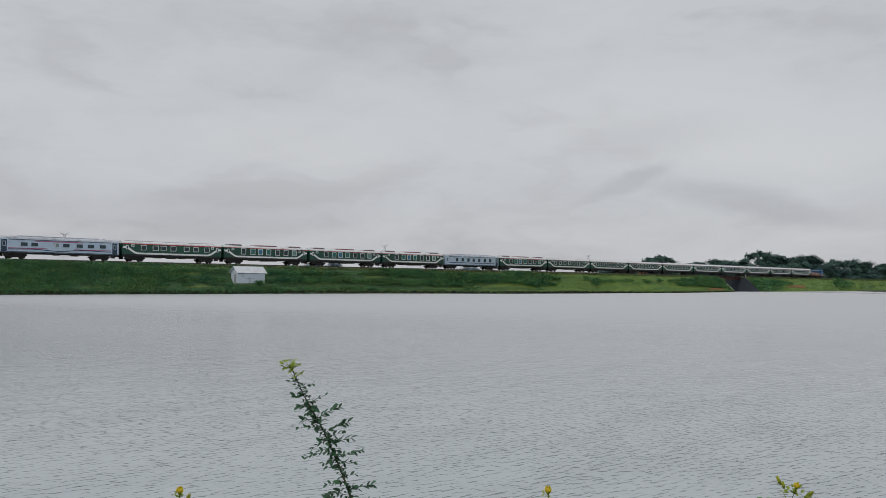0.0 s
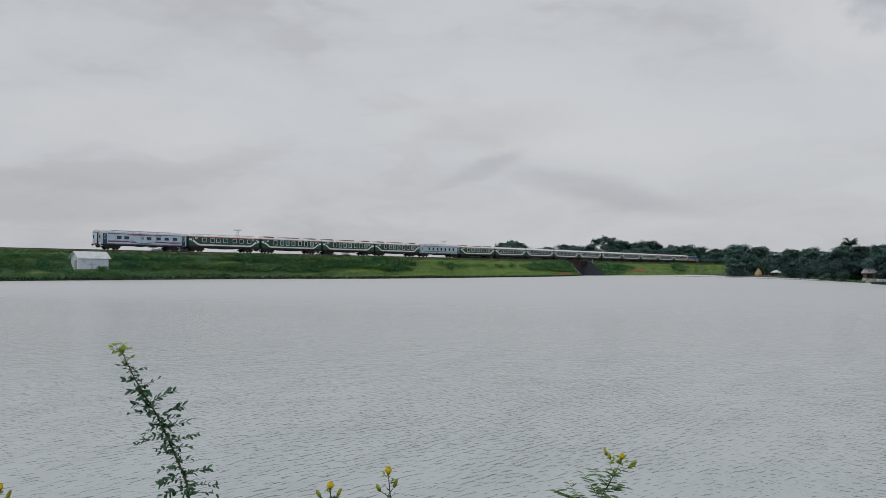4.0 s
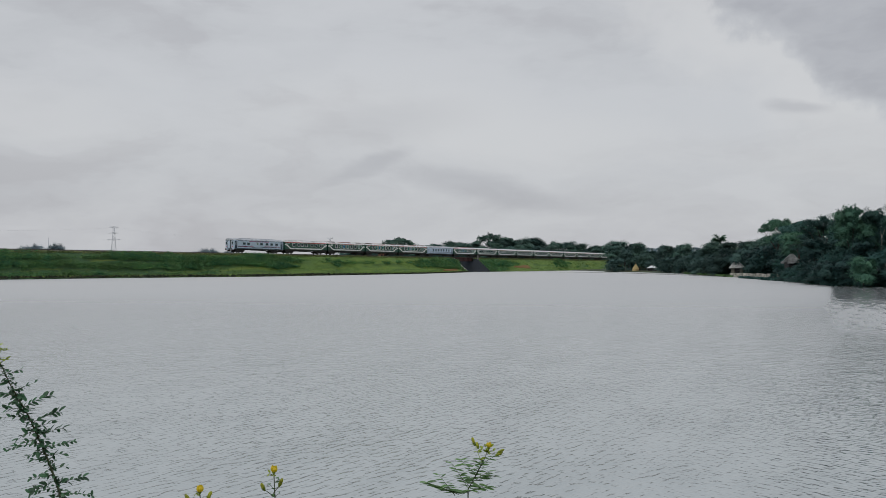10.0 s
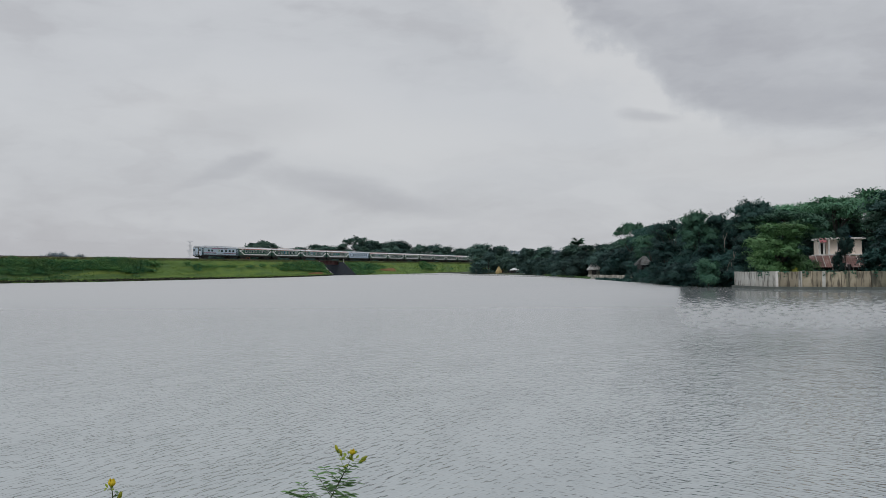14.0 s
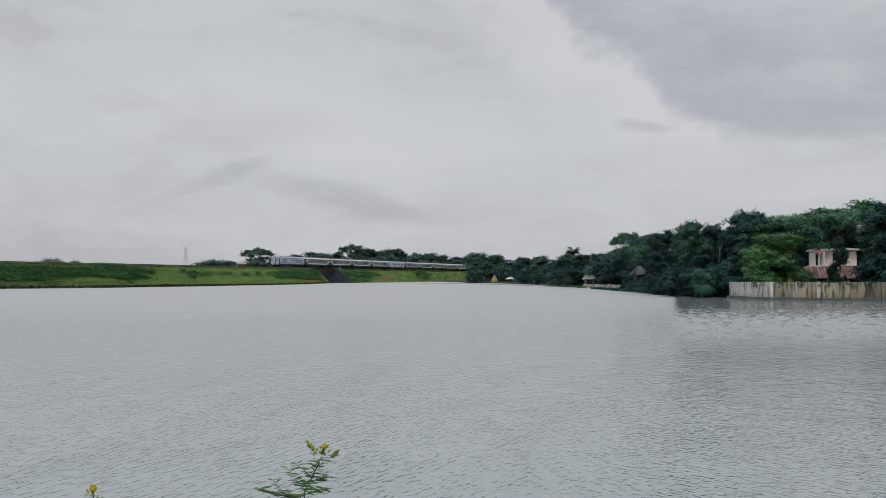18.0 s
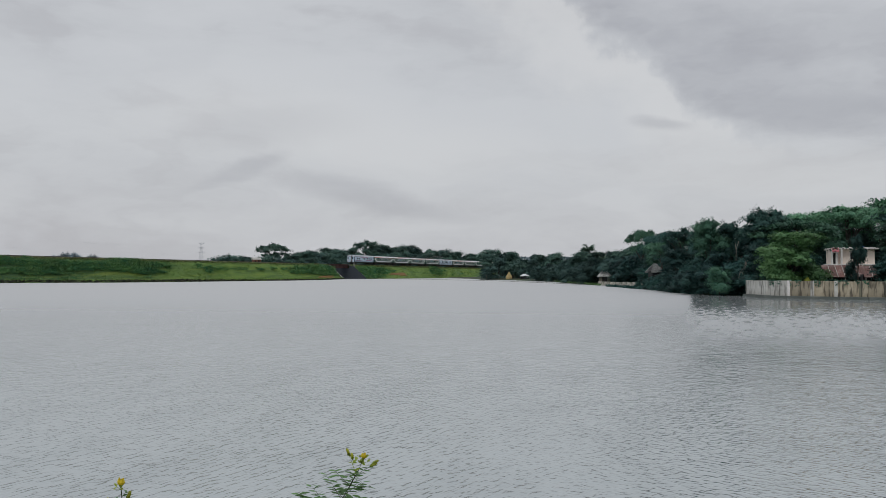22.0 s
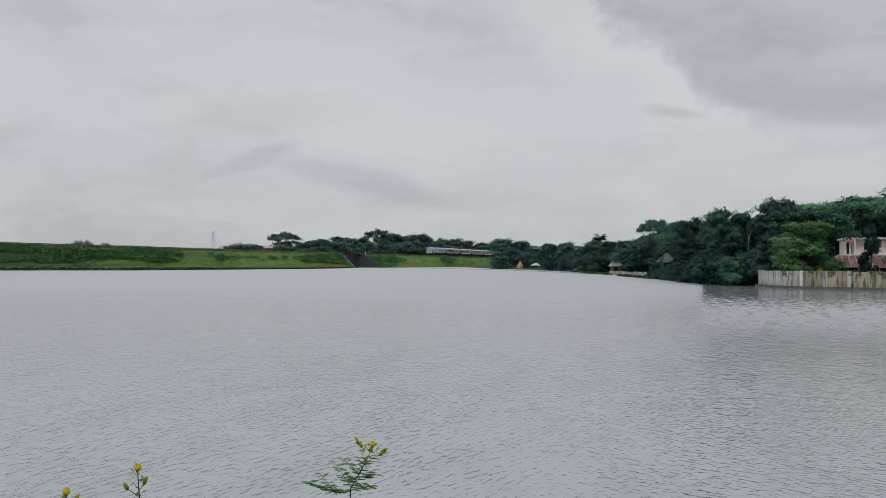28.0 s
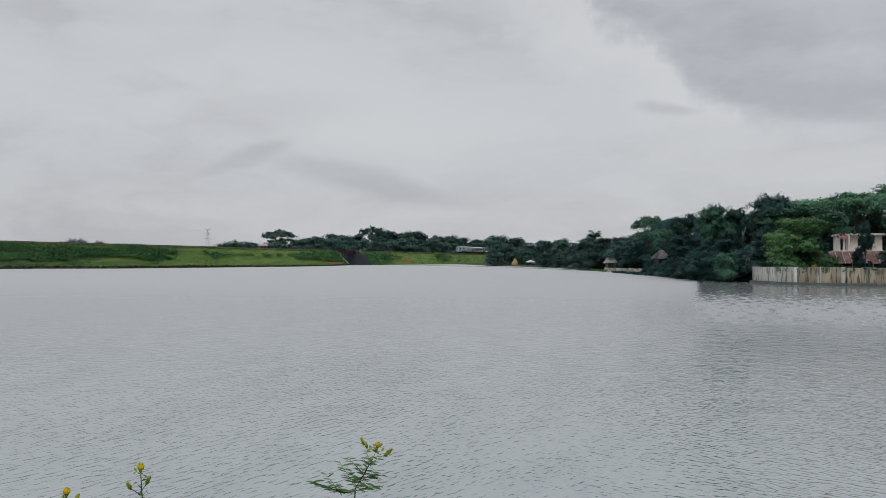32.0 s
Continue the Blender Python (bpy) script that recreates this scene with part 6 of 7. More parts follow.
                ribs.append([bm.verts.new(p) for p in ((xa, lo[0], lo[1] + za), (xa, hi[0], hi[1] + za), (xa, hi[0], hi[1] + za + 0.02), (xa, lo[0], lo[1] + za + 0.02))])
            for p, q in zip(ribs, ribs[1:]):
                for e in range(4):
                    bm.faces.new((p[e], p[(e + 1) % 4], q[(e + 1) % 4], q[e]))
            bm.faces.new(ribs[0])
            bm.faces.new(ribs[-1][::-1])
            bmesh.ops.recalc_face_normals(bm, faces=bm.faces)
            part("roof_sheet", bm, M["rust_tin"], s)
            rib = bmesh.new()
            tube(rib, [(x0 + w + 0.015, -1.5, low_z - 0.36), (x0 + w + 0.015, depth * 0.6, high_z + 0.06)], [0.035, 0.035], 5)
            part("roof_rib", rib, M["coping"], s, "pale lapped sheet edge")
        return s

    tin_shed(30.05, 104, 4.2, 4, 1.25, 2.15, "shed with a rusty corrugated roof below the house")
    tin_shed(32.0, 100, 3.2, 4, 1.25, 2.0, "shed with a rusty corrugated roof behind the wall")

    def hut(az, dist, width, depth, eave, ridge, label, turn=0.0, roof="thatch", wall="bamboo"):
        place = bearing(az, dist, 0.55)
        h = thing("hut", label, "hut", "huts by the lake", Matrix.Translation(place) @ Matrix.Rotation(radians(-az + turn), 4, "Z"))
        part("wall", boxed(-width / 2, width / 2, -depth / 2, depth / 2, -0.2, eave, bevel=0.03), M[wall], h)
        part("doorway", boxed(-0.4, 0.4, -depth / 2 - 0.02, -depth / 2, -0.1, eave * 0.85), M["dark_room"], h)
        for s in (-1, 1):
            rows = 5
            for r in range(rows):
                f0, f1 = r / rows, (r + 1) / rows
                bm = bmesh.new()
                y0, y1 = s * (depth / 2 + 0.35) * (1 - f0), s * (depth / 2 + 0.35) * (1 - f1)
                z0, z1 = eave - 0.15 + (ridge - eave + 0.15) * f0, eave - 0.15 + (ridge - eave + 0.15) * f1
                k = 14
                ribs = []
                for q in range(k + 1):
                    dz = random.uniform(-0.05, 0.05)
                    xa = (-width / 2 - 0.3 + (width + 0.6) * q / k) * (1 - 0.8 * f0)
                    xb = (-width / 2 - 0.3 + (width + 0.6) * q / k) * (1 - 0.8 * f1)
                    low_p, high_p = Vector((xa, y0, z0 + dz)), Vector((xb, y1, z1 + 0.03))
                    ribs.append([bm.verts.new(p) for p in (low_p, high_p, high_p + Vector((0, 0, 0.07)), low_p + Vector((0, 0, 0.09)))])
                for p, q in zip(ribs, ribs[1:]):
                    for e in range(4):
                        bm.faces.new((p[e], p[(e + 1) % 4], q[(e + 1) % 4], q[e]))
                bm.faces.new(ribs[0])
                bm.faces.new(ribs[-1][::-1])
                bmesh.ops.recalc_face_normals(bm, faces=bm.faces)
                part("thatch_course" if roof == "thatch" else "roof_sheet", bm, M[roof], h)
        return h

    hut(15.77, 150, 1.9, 2.2, 0.95, 2.02, "small hut with a weathered grey thatched roof")
    # dark_room walls below: shade under the roofs painted on solid boxes
    hut(18.95, 108, 1.15, 1.5, 1.55, 2.4, "small hut with a pale thatched roof under dark trees", 20, "thatch", "dark_room")
    hut(10.6, 252, 2.4, 2.0, 0.85, 1.3, "low open shed with a white roof on the far bank", 0, "tin", "dark_room")
    hut(11.3, 236, 1.0, 1.4, 0.7, 1.1, "small pale shed on the far bank", 0, "tin", "lime")

    rng = np.random.default_rng(8)
    stack = thing("haystack", "pointed straw-yellow haystack on the far bank", "haystack", m=Matrix.Translation(bearing(9.56, 268, 0.4)))
    bm = bmesh.new()
    tube(bm, [(0, 0, -0.1), (0, 0, 0.5), (0, 0, 1.1), (0, 0, 1.7), (0, 0, 2.15)], [0.95, 1.0, 0.72, 0.35, 0.06], 12)
    for v in bm.verts:
        v.co += Vector((rng.normal(0, 0.04), rng.normal(0, 0.04), 0))
    part("straw", bm, M["hay"], stack)
    bm = bmesh.new()
    tube(bm, [(0, 0, 1.9), (0, 0, 2.6)], [0.04, 0.03], 6)
    part("pole", bm, M["bamboo"], stack)
    for az, d, h in ((0.45, 300, 2.4), (8.05, 262, 2.3), (9.9, 268, 2.0), (10.15, 262, 1.7), (8.9, 270, 2.2)):
        pole = thing("bamboo_pole", "thin bamboo pole standing at the water's edge", "pole", "poles in the lake", Matrix.Translation(bearing(az, d, -0.6)))
        bm = bmesh.new()
        tube(bm, [(0, 0, 0), (0.03, 0, h * 0.5), (0.05, 0.02, h)], [0.07, 0.06, 0.05], 6)
        part("shaft", bm, M["bamboo"], pole)
    # floating weed before the low wall
    n = 1500
    a = rng.uniform(12.6, 15.5, n)
    d = np.interp(a, *FRONT) - rng.uniform(0.0, 7.0, n) * np.clip((a - 12.3) / 2, 0.2, 1)
    c = np.stack([np.sin(np.radians(a)) * d, np.cos(np.radians(a)) * d, rng.uniform(0.02, 0.28, n)], -1)
    pts, faces = leaf_arrays(rng, c, rng.uniform(0.2, 0.45, n), 0.8, 1.3)
    tagged(new("water_weed", raw_mesh("water_weed", pts, faces, M["weed"])), "bright green water weed floating along the bank", "water plants", kind="stuff")
    # dark leaves on the water, added for the wood's dark reflection along the shore
    n = 1700
    a = rng.uniform(15.9, 21.4, n)
    outer = np.interp(a, (15.9, 16.3, 17.6, 18.7, 21.4), (134, 124, 97, 87, 77))
    inner = np.interp(a, *FRONT)
    d = outer + (np.minimum(inner, np.interp(a, (15.9, 18.0, 18.4, 22), (126, 106, 200, 200))) - outer) * (0.72 + 0.28 * rng.random(n))
    c = np.stack([np.sin(np.radians(a)) * d, np.cos(np.radians(a)) * d, rng.uniform(0.02, 0.22, n)], -1)
    pts, faces = leaf_arrays(rng, c, rng.uniform(0.25, 0.5, n), 0.8, 1.3)
    tagged(new("floating_plants", raw_mesh("floating_plants", pts, faces, M["leaf_dark"])), "dark leaves on the water for the wood's reflection", "water plants", kind="stuff")
    # a rope of floats off the far bank
    net = thing("float_line", "long line of small floats across the far water", "float line")
    bm = bmesh.new()
    pts = [bearing(a, dd, 0.05) for a, dd in ((2.0, 318), (4.5, 292), (7.0, 255), (9.5, 215), (12.0, 178), (14.6, 148))]
    tube(bm, pts, [0.03] * len(pts), 5)
    part("rope", bm, M["sleeper"], net)
    for p, q in zip(pts, pts[1:]):
        for j in range(10):
            e = p.lerp(q, j / 10)
            part("float", boxed(e.x - 0.1, e.x + 0.1, e.y - 0.1, e.y + 0.1, -0.05, 0.12, bevel=0.04), M["sleeper"], net)


build_right_bank()


def build_bank_details():
    mast = thing("mast", "thin radio mast beyond the fields", "mast", m=Matrix.Translation(bearing(-27.48, 560, 0.5)))
    bm = bmesh.new()
    tube(bm, [(0, 0, 0), (0, 0, 12), (0, 0, 20)], [0.28, 0.2, 0.1], 6)
    part("shaft", bm, M["hazed_steel"], mast)
    # pale dead stems leaning among the trees
    for line, d in ((((23.9, 0.4), (23.92, 1.61), (24.08, 2.14)), 84), (((24.05, -0.2), (24.12, 0.1), (24.45, 0.65), (24.69, 1.13)), 79), (((24.3, 0.2), (24.5, 0.6), (24.62, 1.2)), 80)):
        t = thing("dead_trunk", "pale leaning dead trunk among dark trees", "dead tree", "dead trunks on the bank")
        pts = [bearing(a, d, EYE_Z + math.tan(radians(e)) * d) for a, e in line]
        pts.insert(0, Vector((pts[0].x, pts[0].y, 0.0)))
        bm = bmesh.new()
        tube(bm, pts, [0.038 - 0.006 * k for k in range(len(pts))], 7)
        part("stem", bm, M["dead_wood"], t)
        bm = bmesh.new()
        tube(bm, [pts[-2], pts[-2].lerp(pts[-1], 0.6) + Vector((-0.25, 0, 0.1))], [0.035, 0.015], 5)
        part("branch", bm, M["dead_wood"], t)
    tree("bush", 3, "leaf_yellow", bearing(28.05, 67.0, 0.3), 1.6, 30, 0.5, "bush", "yellow-leaved shrub showing above the concrete wall")
    # a water tank and poles on the flat roof of the house
    m = Matrix.Translation(bearing(31.05, 141.0, 5.45))
    tank = thing("water_tank", "blue plastic water tank on the flat roof", "water tank", m=m)
    bm = bmesh.new()
    tube(bm, [(0, 0, 0.0), (0, 0, 0.38), (0, 0, 0.48)], [0.3, 0.3, 0.16], 14)
    part("drum", bm, M["tank"], tank)
    bm = bmesh.new()
    tube(bm, [(0, 0, 0.47), (0, 0, 0.53)], [0.14, 0.14], 10)
    part("lid", bm, M["tank"], tank)
    for az, top, lean in ((29.3, 2.4, 0.5), (29.5, 2.1, 0.35)):
        pole = thing("roof_pole", "thin pale pole leaning on the flat roof", "pole", "poles on the house", Matrix.Translation(bearing(az, 138.0, 5.65)))
        bm = bmesh.new()
        tube(bm, [(0, 0, 0), (lean, 0, top - 1.4)], [0.05, 0.04], 6)
        part("shaft", bm, M["dead_wood"], pole)


build_bank_details()


# ---- the hut on the embankment, pylons, far house ----
def build_line_shed():
    m = track_pose(86.3, 138.6, 0)
    s = thing("pump_shed", "small pale blue shed with a white tin roof on the embankment", "shed", m=m)
    bm = bmesh.new()
    outline = [(-2.6, 0.2), (-1.75, 1.70), (-1.45, 1.86), (1.6, 1.88), (2.2, 2.4), (2.2, 0.2)]
    prism(bm, outline, -1.2, 7.4)
    for v in bm.verts:
        if v.co.z < 1.0:
            v.co.x += 0.9 * (1 if v.co.x > 3 else -1)
    terrace = tagged(new("terrace", mesh_of("terrace", bm, M["slope"])), "grassy level cut into the embankment under the shed", "earth", kind="structure")
    terrace.matrix_basis = m
    rng = np.random.default_rng(4)
    k = 2600
    c = np.stack([np.where(rng.random(k) < 0.45, rng.choice([-1.0, 1.0], k) * rng.uniform(3.4, 5.6, k) + 3.1, rng.uniform(-1.6, 7.8, k)), rng.uniform(-2.7, -1.35, k), np.zeros(k)], -1)
    c[:, 2] = np.interp(c[:, 1], (-2.7, -1.75, -1.35), (0.25, 1.45, 1.72)) + rng.uniform(0, 0.2, k)
    away = np.abs(c[:, 0] - 3.1) > 3.5
    c[away, 1] = rng.uniform(-2.7, 2.2, away.sum())
    c[:, 2] = np.where(away, np.interp(c[:, 1], (-2.7, -1.75, 1.6, 2.2), (0.25, 1.5, 1.85, 2.4)) + rng.uniform(0, 0.15, k), c[:, 2])
    mound = rng.normal(size=(500, 3)) * (0.42, 0.2, 0.18) + (4.3, -1.75, 2.05)
    pts, faces = leaf_arrays(rng, np.concatenate([c, mound]), rng.uniform(0.12, 0.26, k + 500), 0.4, 1.3)
    green = tagged(new("shed_shrubs", raw_mesh("shed_shrubs", pts, faces, M["shrub"])), "dark green shrubs growing before the shed", "shrubs", kind="stuff")
    green.matrix_basis = m
    L, W, z0, z1, z2 = 5.8, 2.3, 1.2, 3.95, 5.0
    bm = bmesh.new()
    prism(bm, [(-W / 2, z0), (W / 2, z0), (W / 2, z1), (0, z2 - 0.05), (-W / 2, z1)], 0, L)
    wall = part("wall", bm, M["lime"], s)
    part("plinth", boxed(-0.1, L + 0.1, -W / 2 - 0.1, W / 2 + 0.1, z0 - 0.4, 1.98, bevel=0.03), M["concrete"], s)
    for side in (-1, 1):
        for j in range(7):
            bm = bmesh.new()
            x0 = -0.35 + j * (L + 0.7) / 7
            x1 = x0 + (L + 0.7) / 7 - 0.015
            y0, y1 = side * (W / 2 + 0.30), 0.0
            lo = [bm.verts.new(p) for p in ((x0, y0, z1 - 0.20), (x1, y0, z1 - 0.20), (x1, y1, z2), (x0, y1, z2))]
            hi = [bm.verts.new(v.co + Vector((0, 0, 0.05))) for v in lo]
            bm.faces.new(lo)
            bm.faces.new(hi[::-1])
            for e in range(4):
                bm.faces.new((lo[e], lo[(e + 1) % 4], hi[(e + 1) % 4], hi[e]))
            bmesh.ops.recalc_face_normals(bm, faces=bm.faces)
            part("roof_sheet", bm, M["tin"], s, "white zinc roof sheet")
    door = part("door", boxed(-0.04, 0.0, -0.75, 0.05, 1.96, 3.55), M["door_grey"], s, "grey plank door")
    part("door_frame", boxed(-0.06, 0.0, -0.85, -0.76, 1.96, 3.65), M["white_paint"], door)
    part("door_frame", boxed(-0.06, 0.0, 0.06, 0.15, 1.96, 3.65), M["white_paint"], door)
    part("eave_line", boxed(0.0, L, -W / 2 - 0.03, -W / 2, z1 - 0.28, z1 - 0.12), M["navy_stripe"], wall)
    part("signboard", boxed(1.4, 3.4, -W / 2 - 0.025, -W / 2, 2.75, 2.83), M["door_grey"], wall, "faint grey lettering bar")
    return s


def build_pylon(az, dist, height, turn):
    p = thing("pylon", "steel lattice power pylon far behind the railway", "pylon", "pylons", Matrix.Translation(bearing(az, dist, 0.5)) @ Matrix.Rotation(radians(turn), 4, "Z"))
    def half(z):
        f = z / height
        return 2.6 * (1 - f) ** 1.3 + 0.45
    levels = [0, 0.16, 0.30, 0.42, 0.53, 0.63, 0.72, 0.80, 0.88, 0.96]
    for sx in (-1, 1):
        for sy in (-1, 1):
            bm = bmesh.new()
            tube(bm, [(sx * half(f * height), sy * half(f * height), f * height) for f in levels], [0.07] * len(levels), 4)
            part("leg", bm, M["hazed_steel"], p)
    bm = bmesh.new()
    for f0, f1 in zip(levels, levels[1:]):
        a, b = half(f0 * height), half(f1 * height)
        z0, z1 = f0 * height, f1 * height
        for s in (-1, 1):
            for (p0, p1) in (((-a, s * a, z0), (b, s * b, z1)), ((a, s * a, z0), (-b, s * b, z1)), ((s * a, -a, z0), (s * b, b, z1)), ((s * a, a, z0), (s * b, -b, z1))):
                tube(bm, [p0, p1], [0.045, 0.045], 3)
    part("bracing", bm, M["hazed_steel"], p)
    for f, w in ((0.70, 4.2), (0.84, 3.6), (0.97, 3.0)):
        z = f * height
        bm = bmesh.new()
        for s in (-1, 1):
            for y in (-0.45, 0.45):
                tube(bm, [(0, y, z), (s * w, 0, z + 0.15)], [0.10, 0.06], 4)
                tube(bm, [(0, y, z + 0.9), (s * w, 0, z + 0.15)], [0.08, 0.06], 4)
        part("crossarm", bm, M["hazed_steel"], p)
    bm = bmesh.new()
    for s in (-1, 1):
        tube(bm, [(0, 0, height * 0.96), (s * 3.4, 0, height * 1.02)], [0.10, 0.05], 4)
    part("earth_peak", bm, M["hazed_steel"], p)
    return p


def build_pylons():
    spots = ((-43.6, 570, 32, 25), (-23.8, 650, 31.5, 30), (-10.4, 880, 32, 35))
    tops = []
    for az, d, h, turn in spots:
        build_pylon(az, d, h, turn)
        tops.append((bearing(az, d, 0.5), h, radians(turn)))
    first = tops[0][0] + (tops[0][0] - tops[1][0]) * 1.2
    tops.insert(0, (first, 31, radians(20)))
    lines = thing("power_lines", "thin sagging power lines between the pylons", "power line")
    for (p, h, ta), (q, k, tb) in zip(tops, tops[1:]):
        for f, w in ((0.70, 4.2), (0.97, 3.0)):
            for s in (-1, 1):
                a = p + Vector((s * w * math.cos(ta), s * w * math.sin(ta), h * f))
                b = q + Vector((s * w * math.cos(tb), s * w * math.sin(tb), k * f))
                bm = bmesh.new()
                tube(bm, [a.lerp(b, t) - Vector((0, 0, 5.0 * 4 * t * (1 - t))) for t in [i / 12 for i in range(13)]], [0.011] * 13, 3)
                part("wire", bm, M["hazed_steel"], lines)


def build_far_house():
    d = 302
    h = thing("brick_house", "low brick house with a tin roof behind the embankment", "house", m=Matrix.Translation(bearing(-6.96, d, 0.9)) @ Matrix.Rotation(radians(20), 4, "Z"))
    part("wall", boxed(-1.25, 1.25, -1.2, 1.2, -0.2, 5.9), M["brick_house"], h)
    bm = bmesh.new()
    prism(bm, [(-1.5, 5.75), (1.5, 5.75), (0, 6.5)], -1.5, 1.5)
    part("roof", bm, M["coping"], h)
    for x in (-0.9, 0.2):
        part("window", boxed(x, x + 0.6, -1.23, -1.2, 4.6, 5.5), M["dark_room"], h)


build_line_shed()
build_pylons()
build_far_house()


# ---- plants before the camera ----
def leaflet_mesh(mat, ln, w):
    bm = bmesh.new()
    rows = []
    for i in range(5):
        f = i / 4
        half = w * math.sin(math.pi * (0.06 + 0.88 * f)) ** 0.7 * 0.5
        z = -0.10 * ln * f * f
        rows.append([bm.verts.new((ln * f, half, z + half * 0.25)), bm.verts.new((ln * f, 0, z)), bm.verts.new((ln * f, -half, z + half * 0.25))])
    for a, b in zip(rows, rows[1:]):
        bm.faces.new((a[0], a[1], b[1], b[0]))
        bm.faces.new((a[1], a[2], b[2], b[1]))
    me = mesh_of("leaflet", bm, M[mat])
    for p in me.polygons:
        p.use_smooth = True
    return me


LEAFLETS = {("narrow", ln): leaflet_mesh("leaflet_fresh", ln, ln * 0.34) for ln in (0.026, 0.034)}
LEAFLETS.update({(mat, ln): leaflet_mesh(mat, ln, ln * 0.58) for mat in ("leaflet", "leaflet_mid", "leaflet_young") for ln in (0.018, 0.026, 0.034)})


def pinnate_leaf(plant, start, way, length, pairs, mat, size, rng, bend=0.25, spread=None, tumble=0.35, gaps=0.0, shares=(0.75, 1.2), sweep=(0.15, 0.6)):
    """A leaf stalk with leaflets in pairs along it, to both sides of the way spread, some of them missing."""
    way = way.normalized()
    down = Vector((0, 0, -1))
    pts = [start + way * (length * f) + down * (bend * length * f * f) for f in [i / 6 for i in range(7)]]
    bm = bmesh.new()
    tube(bm, pts, [0.0011 - 0.00012 * i for i in range(7)], 4)
    stalk = part("leaf_stalk", bm, M["stem"] if mat != "leaflet_young" else M["leaflet_young"], plant)
    side = spread if spread is not None else way.cross(Vector((0, 0, 1)))
    side = side.normalized() if side.length > 1e-3 else Vector((1, 0, 0))
    for i in range(pairs):
        f = 0.18 + 0.82 * i / max(1, pairs - 1)
        k = min(5, int(f * 6))
        p = pts[k].lerp(pts[k + 1], f * 6 - k)
        for s in (-1, 1):
            if rng.random() < gaps:
                continue
            out = (side * s + way * rng.uniform(*sweep) + Vector((rng.normal(0, tumble), rng.normal(0, tumble), rng.normal(-0.05, tumble)))).normalized()
            ob = part("leaflet", LEAFLETS[(mat, size)], None, stalk)
            zax = Vector((0, 0, 1)) + Vector((rng.normal(0, 0.5), rng.normal(-0.6, 0.5), 0)) * (0.4 + tumble)
            yax = zax.cross(out).normalized()
            zax = out.cross(yax)
            rot = Matrix((out, yax, zax)).transposed().to_4x4()
            ob.matrix_basis = Matrix.Translation(p) @ rot @ Matrix.Scale(rng.uniform(*shares), 4)


def flower_bud(plant, place, size, rng, lean=(0, 0, 1), closed=False):
    """A cup of overlapping petals on a green calyx, or a long closed bud; size is its half width."""
    axis = Vector(lean).normalized()
    u = axis.orthogonal().normalized()
    v = axis.cross(u)
    tall = size * (2.6 if closed else 1.9)
    profile = ((0.0, 0.25), (0.25, 0.85), (0.55, 1.0), (0.85, 0.78), (1.0, 0.3 if closed else 0.66))
    bm = bmesh.new()
    for i in range(6):
        a = 2 * math.pi * i / 6 + rng.uniform(-0.15, 0.15)
        tip = rng.uniform(0.85, 1.12)
        rows = []
        for f, r in profile:
            r *= size * (0.62 if closed else 1.0) * (1.0 if i % 2 else 0.86)
            wide = 0.62 * (1.0 if f < 0.9 else 0.35)
            rows.append([bm.verts.new(place + axis * (tall * f * tip) + (u * math.cos(a + w) + v * math.sin(a + w)) * r) for w in (-wide, 0, wide)])
        for lo, hi in zip(rows, rows[1:]):
            for k in (0, 1):
                bm.faces.new((lo[k], lo[k + 1], hi[k + 1], hi[k]))
    flower = part("flower", bm, M["bud_green"] if closed else M["petal"], plant, "long yellow-green bud" if closed else "orange-yellow flower bud")
    bm = bmesh.new()
    tube(bm, [place - axis * size * 0.5, place + axis * size * 0.1, place + axis * size * 0.7], [size * 0.2, size * 0.5, size * 0.75], 7)
    part("calyx", bm, M["leaflet_young"], flower)


PLANT_SPOTS = {}
FIRST_EYE_SHIFT = (-0.115, 0.0, 0.005)  # the camera's first offset, moves the two western shoots to fit its view


def new_plant(key, label, az, dist, base_shift=0.0, held=(0, 0, 0)):
    """An Empty at the plant's foot on the bank; the plant's points are in its own space."""
    side = Vector((math.cos(radians(az)), -math.sin(radians(az)), 0))
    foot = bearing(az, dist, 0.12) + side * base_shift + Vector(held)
    PLANT_SPOTS[key] = (foot, az, held)
    return thing("shrub", label, "plant", "flowering shrubs on the bank", Matrix.Translation(foot))


def to_plant(key, az, el, dist):
    return bearing(az, dist, EYE_Z + math.tan(radians(el)) * dist) - PLANT_SPOTS[key][0] + Vector(PLANT_SPOTS[key][2])


def side_of(az):
    return Vector((math.cos(radians(az)), -math.sin(radians(az)), 0)), Vector((math.sin(radians(az)), math.cos(radians(az)), 0))


